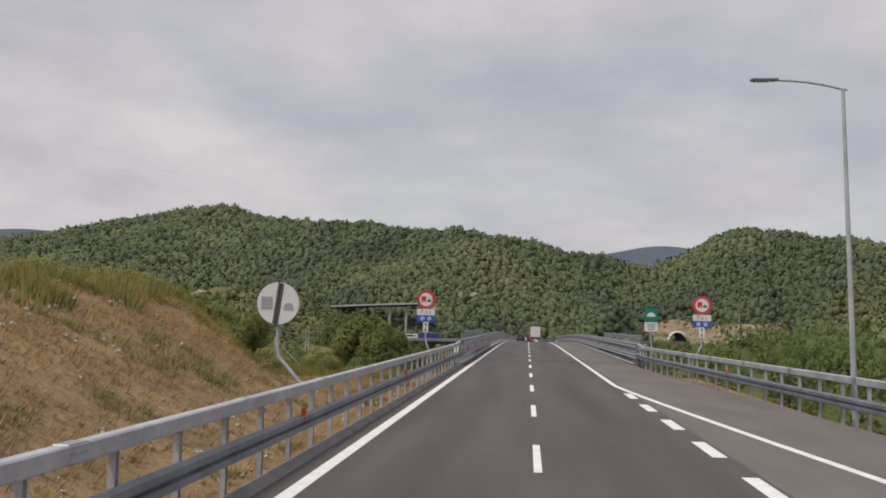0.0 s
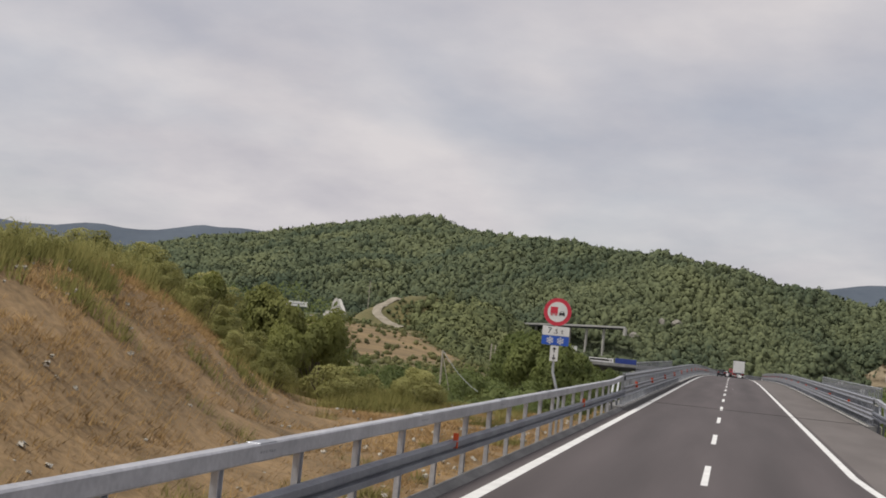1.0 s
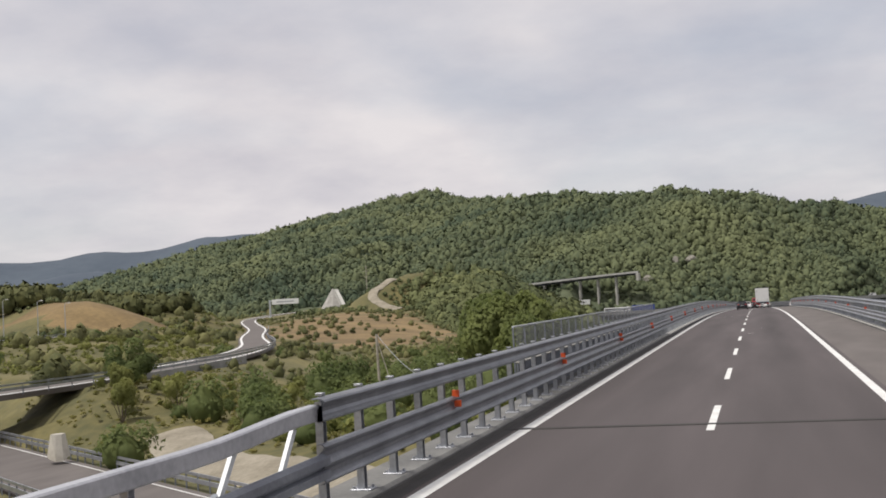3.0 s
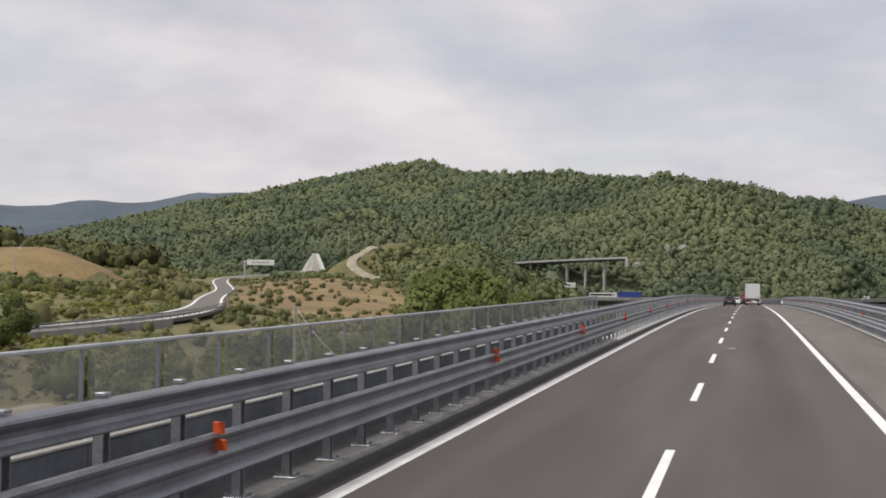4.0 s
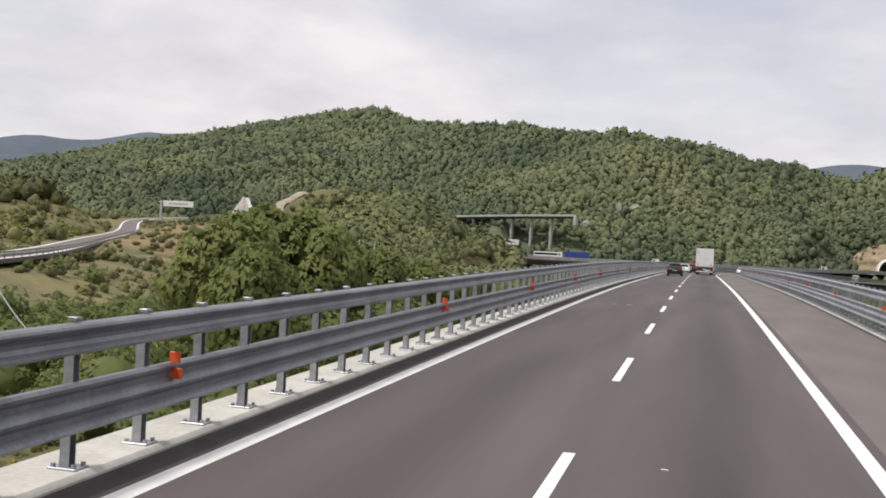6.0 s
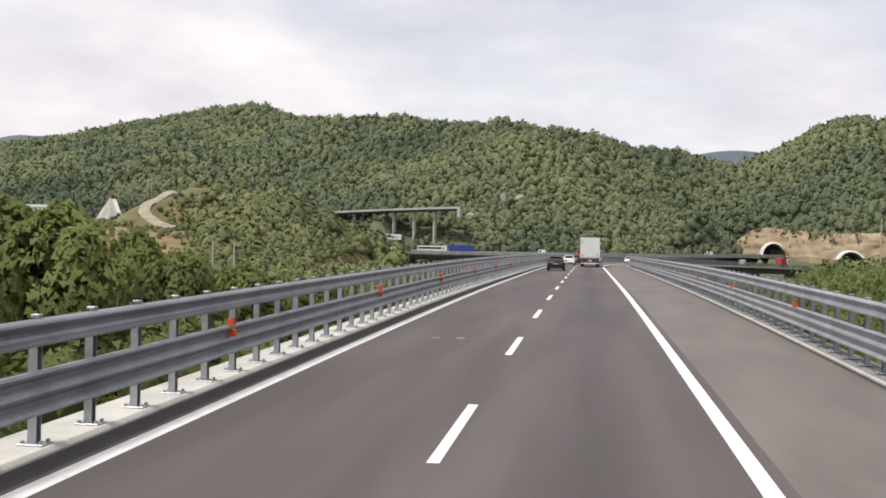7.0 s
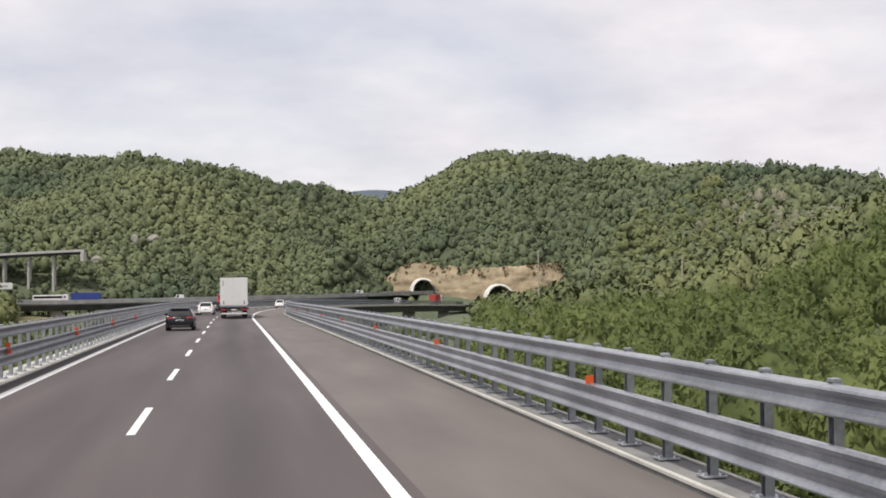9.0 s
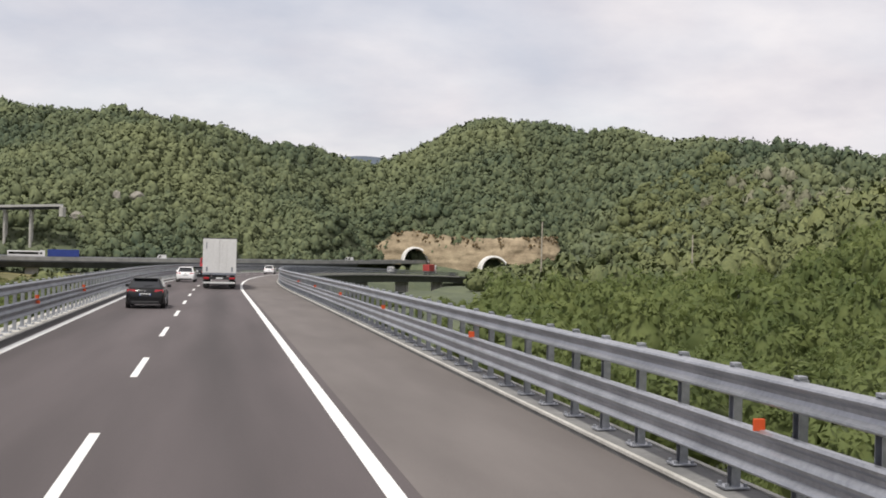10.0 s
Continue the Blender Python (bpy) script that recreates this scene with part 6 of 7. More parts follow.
# high viaduct against the mountain
HIGH = [(-148, 692.5, 9.7), (-133, 688, 10.6), (-112, 685, 12.0), (-90, 683, 13.2), (-64, 682, 14.3)]
viaduct_top = [(-5, -0.1), (-5, 0.9), (-4.7, 0.9), (-4.7, 0.1), (4.7, 0.1), (4.7, 0.9), (5, 0.9), (5, -0.1)]
tagged(strip("high_viaduct", HIGH, viaduct_top, KERB_PALE), "grey concrete viaduct on slender piers before the mountain", "viaduct", kind="structure")
tagged(strip("viaduct_girder", HIGH, slab(-3.6, 3.6, -1.1, -0.1), GIRDER), "dark girder under the deck of the high viaduct", "girder", kind="structure")
side_rail(HIGH, -4.8, "steel rail on the parapet of the high viaduct", 4.0, 1)
for x in (-139, -128.5, -118, -107.5, -97, -86.5, -76):
    y, z = np.interp(x, [-148, -133, -112, -90, -64], [692.5, 688, 685, 683, 682]), np.interp(x, [-148, -133, -64], [8.6, 9.5, 13.2])
    g = min(stood(x, y - 2), stood(x, y + 2)) - 2.0
    for du in (-2.1, 2.1):
        p_ = part("viaduct_pier", rod((x, y + du, g), (x, y + du, z - 0.7), 0.62, 0.62, 10), CONCRETE)
        tagged(p_, "slender round concrete pier of the high viaduct", "pier", kind="structure")
    cap = part("pier_cap", box(x, y, z - 0.35, 1.3, 6.2, 0.7, 0.06), CONCRETE)
    tagged(cap, "concrete crossbeam on a pair of viaduct piers", "pier", kind="structure")
end_wall = part("abutment", box(-63.4, 682, 12.0, 1.6, 9.4, 4.2, 0.1), CONCRETE)
tagged(end_wall, "pale concrete abutment at the end of the high viaduct", "abutment", kind="structure")

# ---- tunnels and their rock face ----
rock = bmesh.new()
cols, rows = 110, 22
grid_v = []
for i in range(cols + 1):
    x = 73 + (170 - 73) * i / cols
    ends = min(1, (x - 73) / 20, (170 - x) / 9)
    topz = float(np.interp(x, [73, 90, 99, 108, 124, 150, 160, 170], [9, 14.5, 16.0, 13.4, 12.2, 13.0, 14.2, 12.0])) * math.sin(max(0, ends) * 1.5708)
    topz += 1.3 * noise.noise(Vector((x * 0.21, 5, 1))) + 0.9 * noise.noise(Vector((x * 0.6, 2, 7)))
    col = []
    for j in range(rows + 1):
        k = j / rows
        z = -4.5 + (topz + 4.5) * k
        y = float(face_y(np.array([x]))[0]) - 2.0 + 9.0 * k ** 1.6 + 1.3 * noise.noise(Vector((x * 0.16, z * 0.25, 3))) + 0.8 * noise.noise(Vector((x * 0.5, z * 0.9, 8))) + 0.5 * noise.noise(Vector((x * 0.05, z * 1.6, 4)))
        col.append(rock.verts.new((x, y, z + float(fall(y)))))
    grid_v.append(col)
MOUTHS = [(98.6, 730.5, 0.2, 6.2), (129.5, 692.0, -4.2, 6.9)]
for i in range(cols):
    for j in range(rows):
        quad = (grid_v[i][j], grid_v[i + 1][j], grid_v[i + 1][j + 1], grid_v[i][j + 1])
        c = sum((v.co for v in quad), Vector()) / 4
        c.z -= float(fall(c.y))
        if any(math.hypot(c.x - mx, max(0, c.z - mz)) < mr - 0.3 for mx, my, mz, mr in MOUTHS):
            continue
        rock.faces.new(quad)
tagged(part("rock_face", rock, TAN_ROCK, None, smooth=True), "bare tan rock cutting above the tunnel mouths", "rock face", kind="structure")
DARK_LINING = material("tunnel_lining", (0.03, 0.03, 0.03), (0.06, 0.06, 0.058), scale=0.3, rough=0.95)
for mx, my, mz, mr in [(a, b, c + float(fall(b)), d) for a, b, c, d in MOUTHS]:
    tunnel = tagged(new("tunnel_portal"), "arched tunnel mouth with a pale concrete rim", "tunnel")
    arc = [(math.cos(math.radians(a)), math.sin(math.radians(a))) for a in range(-8, 189, 7)]
    outline = [(mx + c * (mr + 0.45), mz + s_ * (mr + 0.45) * 1.12) for c, s_ in arc] + [(mx + c * (mr - 0.25), mz + s_ * (mr - 0.25) * 1.12) for c, s_ in reversed(arc)]
    rim = bmesh.new()
    lean = 0.45
    f0 = [rim.verts.new((x, my - 4.0 + (z - mz) * lean, z)) for x, z in outline]
    f1 = [rim.verts.new((x, my + 4.5, z)) for x, z in outline]
    m = len(arc)
    for fr in (f0, f1):
        for i in range(m - 1):
            rim.faces.new((fr[i], fr[i + 1], fr[2 * m - 2 - i], fr[2 * m - 1 - i]))
    for i in range(2 * m):
        rim.faces.new((f0[i], f0[(i + 1) % (2 * m)], f1[(i + 1) % (2 * m)], f1[i]))
    part("rim", rim, PALE_RIM, tunnel, "pale concrete arch rim")
    bore = bmesh.new()
    a0 = [bore.verts.new((mx + c * (mr - 0.2), my + 4.0, mz + s_ * (mr - 0.2) * 1.12)) for c, s_ in arc]
    a1 = [bore.verts.new((mx + c * (mr - 0.2) + 30, my + 60.0, mz + s_ * (mr - 0.2) * 1.12)) for c, s_ in arc]
    for i in range(m - 1):
        bore.faces.new((a0[i], a0[i + 1], a1[i + 1], a1[i]))
    bore.faces.new(a1)
    part("lining", bore, DARK_LINING, tunnel, "dark lining of the bore")
    bed = box(mx + 12, my + 26, mz - 0.3, 14, 66, 0.3)
    part("roadbed", bed, ASPHALT, tunnel)

# ---- gantry, pylon, poles and small far things ----
def gantry(x, y, z, wide, label):
    g = tagged(new("sign_gantry"), label, "road sign")
    part("mast", box(x, y, z + 4.3, 0.9, 0.6, 8.8, 0.05), POLE, g)
    part("arm", box(x + wide / 2, y, z + 8.2, wide, 0.4, 0.5, 0.04), POLE, g)
    part("panel", box(x + wide / 2 + 0.8, y - 0.4, z + 7.6, wide - 1.0, 0.15, 2.6, 0.04), SIGN_WHITE, g, "white sign panel")
    part("text_bar", box(x + wide / 2 + 0.8, y - 0.49, z + 7.6, wide * 0.6, 0.02, 0.6), SIGN_GREY, g)
    part("footing", box(x, y, z - 0.6, 1.6, 1.6, 1.4, 0.1), CONCRETE, g)
    return g


gantry(-236, 561, 1.4, 15.5, "white sign panel on a steel gantry over the ramp")
gantry(-97, 637, -2.2 + float(tilt(-97, 637)), 11.5, "white sign panel on a steel mast beside the far road")

pile = bmesh.new()
bmesh.ops.create_cone(pile, cap_ends=True, segments=9, radius1=9.2, radius2=0.5, depth=14, matrix=Matrix.Translation((-251.5, 690, 9.6)))
for v_ in pile.verts:
    v_.co += Vector((noise.noise(v_.co * 0.3), noise.noise(v_.co * 0.4 + Vector((5, 0, 0))), 0)) * 1.2
tagged(part("gravel_heap", pile, GREY_GRAVEL), "tall pointed heap of pale gravel", "gravel")
tagged(strip("concrete_chute", [(-248, 686, 15.5), (-243, 682, 9), (-239, 676, 5), (-233, 660, 3.5)], slab(-1.0, 1.0, -3, 0.6), CONCRETE), "pale concrete chute beside the gravel heap", "chute")
drape("dirt_track", SPUR_C[2:], 2.5, TRACK_GRAVEL, "pale dirt track up the low hill", 0.5, 0.35)


def outcrop(x, y, z, wide, high, seed):
    """A pale broken rock that looks out of the forest."""
    bm = bmesh.new()
    bmesh.ops.create_icosphere(bm, subdivisions=3, radius=1.0)
    for v_ in bm.verts:
        c = v_.co.copy()
        push = 1 + 0.35 * noise.noise(c * 1.3 + Vector((seed, 0, 0))) + 0.16 * noise.noise(c * 3.5 + Vector((0, seed, 0)))
        v_.co = Vector((c.x * wide * push + x, c.y * wide * 0.7 * push + y, c.z * high * push + z))
    tagged(part("rock_outcrop", bm, PALE_ROCK), "pale rock outcrop among the trees on the mountain", "rock", "rocks on the mountain")


for k, (x, y, z, w, h) in enumerate(((-44.3, 721, 20.5, 1.9, 3.0), (-35.5, 724, 21.0, 3.2, 2.4), (-60, 702, 10.5, 3.0, 2.2))):
    outcrop(x, y, z, w, h, 3.7 * k)


def power_pole(x, y, z, h, label, arms=1, thick=0.28):
    p_ = tagged(new("power_pole"), label, "pole")
    part("mast", rod((x, y, z - 1), (x, y, z + h), thick, thick * 0.7, 8), WOOD_POLE, p_)
    for k in range(arms):
        part("crossarm", box(x, y, z + h * (0.86 - 0.14 * k), 3.4, 0.18, 0.2), WOOD_POLE, p_)
    return p_


big = power_pole(-233, 700, stood(-233, 700), 30 - stood(-233, 700), "tall timber power pole with two crossarms", 2)
for x, y, top in ((96, 500, 13.8), (143.7, 500, 11.2), (186, 500, 12.2)):
    z = stood(x, y)
    power_pole(x, y, z, max(3.5, top + float(tilt(x, y)) - z), "pale utility pole on the green hillside", 0)
for x, y, top in ((-72, 347, -0.4), (-68, 322, 0.1)):
    z = stood(x, y)
    power_pole(x, y, z, top - z, "pale utility pole among the scrub", 0, 0.24)

# leaning poles with a slack cable beside the lower road
px_, py_ = -40.2, 157.5
z = stood(px_, py_)
pp_ = tagged(new("cable_pole"), "weathered timber pole with a slack cable", "pole")
part("mast", rod((px_, py_, z - 0.6), (px_ - 0.1, py_, -0.2), 0.19, 0.14, 8), WOOD_POLE, pp_)
part("stay", rod((px_ + 2.2, py_, z - 0.4), (px_, py_, -1.0), 0.06, 0.06, 6), WOOD_POLE, pp_)
cable = [(px_ + 6.0 * k / 12, py_ - 1.5 * k / 12, -0.3 - 7.6 * (k / 12) + 2.4 * (k / 12) ** 2) for k in range(13)]
part("cable", tube(cable, 0.035, 6), POLE, pp_, "slack grey cable")


# ---- road signs ----
def text_mesh(body, size, x, y, z, mat, parent, name="lettering"):
    """Letters that face the traffic, centred at x, z."""
    cu = bpy.data.curves.new(name, "FONT")
    cu.body, cu.size, cu.align_x, cu.align_y, cu.extrude = body, size, "CENTER", "CENTER", 0.003
    tmp = bpy.data.objects.new(name, cu)
    me = bpy.data.meshes.new_from_object(tmp)
    bpy.data.objects.remove(tmp)
    me.transform(Matrix.Translation((x, y, z)) @ Matrix.Rotation(math.pi / 2, 4, "X"))
    me.materials.append(mat)
    ob = new(name, me)
    ob.parent = parent
    return ob


def shape(name, outline, y, thick, mat, parent, label="", holes=()):
    return part(name, prism(outline, y - thick, y), mat, parent, label)


def rect(cx, cz, w, h, r=0.0):
    if not r:
        return [(cx - w / 2, cz - h / 2), (cx + w / 2, cz - h / 2), (cx + w / 2, cz + h / 2), (cx - w / 2, cz + h / 2)]
    out = []
    for sx, sz, a0 in ((1, -1, -90), (1, 1, 0), (-1, 1, 90), (-1, -1, 180)):
        for k in range(5):
            a = math.radians(a0 + 22.5 * k)
            out.append((cx + sx * (w / 2 - r) + r * math.cos(a), cz + sz * (h / 2 - r) + r * math.sin(a)))
    return out


def bent_pole(parent, x, z_top, foot_x, foot_z):
    """A post that stands behind the rail and bends towards the road."""
    mid = 1.75
    pts = [(foot_x, 0.06, foot_z), (foot_x, 0.06, 0.9)] + [(foot_x + (x - foot_x) * k, 0.06, 0.9 + (mid - 0.9) * k) for k in (0.12, 0.3, 0.55, 0.8, 0.95)] + [(x, 0.06, mid + 0.18), (x, 0.06, z_top)]
    part("pole", tube(pts, 0.045, 10), POLE, parent, "bent galvanised steel pole")


def no_overtaking_sign(x, y, z, foot_x, label, turn=0.0, mirror=1):
    """Round sign with a red rim, a weight plate, a winter plate and an arrow plate, one above the other."""
    s_ = tagged(new("no_overtaking_sign"), label, "road sign")
    bent_pole(s_, 0, z + 0.30, foot_x - x, -0.8)
    part("back_plate", prism(disc_outline(0.455, 48, 0, z), 0.0, 0.02), SIGN_GREY, s_)
    part("rim", prism(disc_outline(0.45, 48, 0, z), -0.012, 0.0), SIGN_RED, s_, "red rim")
    edge = [(0.45 * c, z + 0.45 * q) for c, q in [(math.cos(6.28319 * i / 48), math.sin(6.28319 * i / 48)) for i in range(48)]]
    part("face", prism(disc_outline(0.325, 40, 0, z), -0.018, -0.012), SIGN_WHITE, s_, "white disc")
    shape("lorry_symbol", rect(-0.115, z + 0.06, 0.24, 0.20), -0.018, 0.006, SIGN_RED, s_, "red lorry symbol")
    shape("lorry_symbol", rect(-0.115, z - 0.055, 0.25, 0.02), -0.018, 0.006, SIGN_RED, s_)
    for dx in (-0.20, -0.16, -0.07, -0.03):
        shape("lorry_wheel", rect(dx, z - 0.10, 0.03, 0.05), -0.018, 0.006, SIGN_RED, s_)
    car_ = [(0.06, -0.12), (0.09, -0.12), (0.09, -0.10), (0.21, -0.10), (0.21, -0.12), (0.24, -0.12), (0.245, -0.05), (0.225, -0.02), (0.20, 0.03), (0.10, 0.03), (0.075, -0.02), (0.055, -0.05)]
    shape("car_symbol", [(a, z + b) for a, b in car_], -0.018, 0.006, SIGN_BLACK, s_, "black car symbol")
    shape("car_window", [(0.10, z - 0.02), (0.20, z - 0.02), (0.185, z + 0.015), (0.115, z + 0.015)], -0.024, 0.003, SIGN_WHITE, s_)
    zp = z - 0.62
    part("weight_plate", prism(rect(0, zp, 0.88, 0.30, 0.03), -0.01, 0.012), SIGN_WHITE, s_, "white plate with a weight")
    text_mesh("7", 0.27, -0.20, -0.014, zp, SIGN_BLACK, s_)
    text_mesh(",5", 0.20, 0.0, -0.014, zp - 0.02, SIGN_BLACK, s_)
    text_mesh("t", 0.22, 0.21, -0.014, zp - 0.005, SIGN_BLACK, s_)
    zb = zp - 0.31
    part("winter_plate", prism(rect(0, zb, 0.88, 0.30, 0.03), -0.01, 0.012), SIGN_BLUE, s_, "blue plate with two snowflakes")
    for cx in (-0.17, 0.17):
        bm = bmesh.new()
        for k in range(3):
            a = math.radians(90 + 60 * k)
            c, q = math.cos(a), math.sin(a)
            w = 0.012
            for sg in (-1, 1):
                pts = [(cx + w * q * sg - 0 * c, zb - w * c * sg), (cx - w * q * sg, zb + w * c * sg), (cx - w * q * sg + sg * c * 0.12, zb + w * c * sg + sg * q * 0.12), (cx + w * q * sg + sg * c * 0.12, zb - w * c * sg + sg * q * 0.12)]
                prism(pts, -0.016, -0.011, bm)
                for br in (-1, 1):
                    b = a + br * 0.8
                    ox, oz = cx + sg * c * 0.06, zb + sg * q * 0.06
                    ex, ez = ox + sg * math.cos(b) * 0.05, oz + sg * math.sin(b) * 0.05
                    nx_, nz_ = -math.sin(b) * 0.009, math.cos(b) * 0.009
                    prism([(ox - nx_, oz - nz_), (ex - nx_, ez - nz_), (ex + nx_, ez + nz_), (ox + nx_, oz + nz_)], -0.016, -0.011, bm)
        part("snowflake", bm, SIGN_WHITE, s_, "white snowflake symbol")
    za = zb - 0.42
    part("arrow_plate", prism(rect(0, za, 0.26, 0.50, 0.02), -0.01, 0.012), SIGN_WHITE, s_, "white plate with arrows up and down")
    for sg in (-1, 1):
        tip = za + sg * 0.21
        out = [(-0.015, za + sg * 0.03), (0.015, za + sg * 0.03), (0.015, tip - sg * 0.07), (0.055, tip - sg * 0.09), (0.055, tip - sg * 0.06), (0, tip), (-0.055, tip - sg * 0.06), (-0.055, tip - sg * 0.09), (-0.015, tip - sg * 0.07)]
        shape("arrow", out, -0.011, 0.006, SIGN_BLACK, s_, "black arrow")
    s_.matrix_basis = Matrix.Translation((x, y, 0)) @ Matrix.Rotation(turn, 4, "Z")
    return s_


no_overtaking_sign(-5.22, 35.35, 3.70, -4.95, "lorry no-overtaking sign with weight and snow plates, beside the verge", 0.05)
no_overtaking_sign(8.38, 36.6, 3.72, 7.95, "lorry no-overtaking sign with weight and snow plates, beside the slip lane", -0.05)

end_sign = tagged(new("end_of_restriction_sign"), "round white sign with a black slash on a bent pole", "road sign")
bent_pole(end_sign, 0, 3.15, 0.75, -0.8)
part("back_plate", prism(disc_outline(0.455, 48, 0, 2.86), 0.0, 0.02), SIGN_GREY, end_sign)
part("face", prism(disc_outline(0.45, 48, 0, 2.86), -0.012, 0.0), SIGN_WHITE, end_sign, "white disc")
shape("slash", [(-0.115, 2.435), (0.005, 2.41), (0.115, 3.285), (-0.005, 3.31)], -0.013, 0.006, SIGN_BLACK, end_sign, "black slash")
for u in (-0.033, 0.028):
    shape("slash_line", [(u - 0.058, 2.43), (u - 0.050, 2.43), (u + 0.058, 3.29), (u + 0.050, 3.29)], -0.020, 0.002, SIGN_GREY, end_sign)
shape("lorry_symbol", rect(-0.24, 2.90, 0.24, 0.20), -0.013, 0.005, SIGN_GREY, end_sign, "grey lorry symbol")
shape("lorry_symbol", rect(-0.24, 2.76, 0.24, 0.05), -0.013, 0.005, SIGN_GREY, end_sign)
shape("car_symbol", [(0.12, 2.72), (0.33, 2.72), (0.33, 2.80), (0.29, 2.87), (0.17, 2.87), (0.12, 2.80)], -0.013, 0.005, SIGN_GREY, end_sign, "grey car symbol")
end_sign.matrix_basis = Matrix.Translation((-5.55, 3.9, 0.04)) @ Matrix.Rotation(0.06, 4, "Z")

tun = tagged(new("tunnel_sign"), "green tunnel sign over a white plate on a steel post", "road sign")
part("pole", tube([(0.1, 0.06, -0.8), (0.1, 0.06, 0.9), (0.0, 0.06, 1.9), (0, 0.06, 3.9)], 0.05, 10), POLE, tun)
part("green_panel", prism(rect(0, 3.68, 0.95, 0.95, 0.05), -0.02, 0.012), SIGN_GREEN, tun, "green panel")
arch = [(0.30 * math.cos(math.radians(a)), 3.55 + 0.30 * math.sin(math.radians(a))) for a in range(0, 181, 15)]
shape("tunnel_symbol", arch, -0.021, 0.006, SIGN_WHITE, tun, "white tunnel arch symbol")
part("white_plate", prism(rect(0, 2.82, 0.95, 0.66, 0.04), -0.02, 0.012), SIGN_WHITE, tun, "white plate with unreadable writing")
for k in range(3):
    shape("text_bar", rect(0, 3.0 - 0.17 * k, 0.62 - 0.1 * k, 0.06), -0.021, 0.004, SIGN_GREEN, tun)
tun.matrix_basis = Matrix.Translation((8.58, 61.3, -0.2)) @ Matrix.Rotation(-0.05, 4, "Z")

lamp = tagged(new("street_lamp"), "tall slender steel street lamp with a long curved arm", "street lamp")
part("mast", rod((0, 0, -0.8), (0, 0, 9.55), 0.095, 0.05, 12), POLE, lamp)
arm = [(0.12, 0, 9.52), (-0.1, 0, 9.56), (-0.6, 0.0, 9.68), (-1.1, 0, 9.76), (-1.6, 0, 9.80), (-2.0, 0, 9.82)]
part("arm", tube(arm, 0.035, 10), POLE, lamp, "curved steel arm")
head = box(-2.28, 0, 9.83, 0.78, 0.26, 0.075, 0.03, None, 2)
part("lamp_head", head, STEEL_DARK, lamp, "flat dark lamp head")
part("diffuser", box(-2.36, 0, 9.785, 0.46, 0.2, 0.02, 0.005), SIGN_GREY, lamp)
lamp.matrix_basis = Matrix.Translation((9.05, 12.9, 0)) @ Matrix.Rotation(-0.035, 4, "Y") @ Matrix.Rotation(0.1, 4, "Z")


# ---- vehicles ----
def loft(rings, bm=None):
    bm = bm or bmesh.new()
    vs = [[bm.verts.new(p) for p in ring] for ring in rings]
    n = len(rings[0])
    for a, b in zip(vs, vs[1:]):
        for k in range(n):
            bm.faces.new((a[k], a[(k + 1) % n], b[(k + 1) % n], b[k]))
    bm.faces.new(vs[0])
    bm.faces.new(vs[-1][::-1])
    return bm


def inset_quad(a, b, c, d, l, r, lo, hi, out):
    """A pane within the face a b c d (a, b below; c, d above right to left), moved out along its normal."""
    a, b, c, d = (Vector(p) for p in (a, b, c, d))
    nrm = (b - a).cross(d - a).normalized()

    def at(u, v):
        return a * (1 - u) * (1 - v) + b * u * (1 - v) + c * u * v + d * (1 - u) * v
    q = [at(l, lo), at(r, lo), at(r, hi), at(l, hi)]
    bm = bmesh.new()
    f = [bm.verts.new(p + nrm * out) for p in q]
    g_ = [bm.verts.new(p - nrm * 0.01) for p in q]
    bm.faces.new(f)
    for i in range(4):
        bm.faces.new((f[i], g_[i], g_[(i + 1) % 4], f[(i + 1) % 4]))
    return bm


def wheel(parent, x, y, r, w, side):
    t = part("wheel", rod((x - w / 2, y, r), (x + w / 2, y, r), r, r, 24), BLACK_RUBBER, parent, "rubber tyre")
    rim = part("rim", rod((x + side * (w / 2 - 0.01), y, r), (x + side * (w / 2 + 0.012), y, r), r * 0.66, r * 0.60, 20), CHROME, parent)
    rim.parent = t
    return t


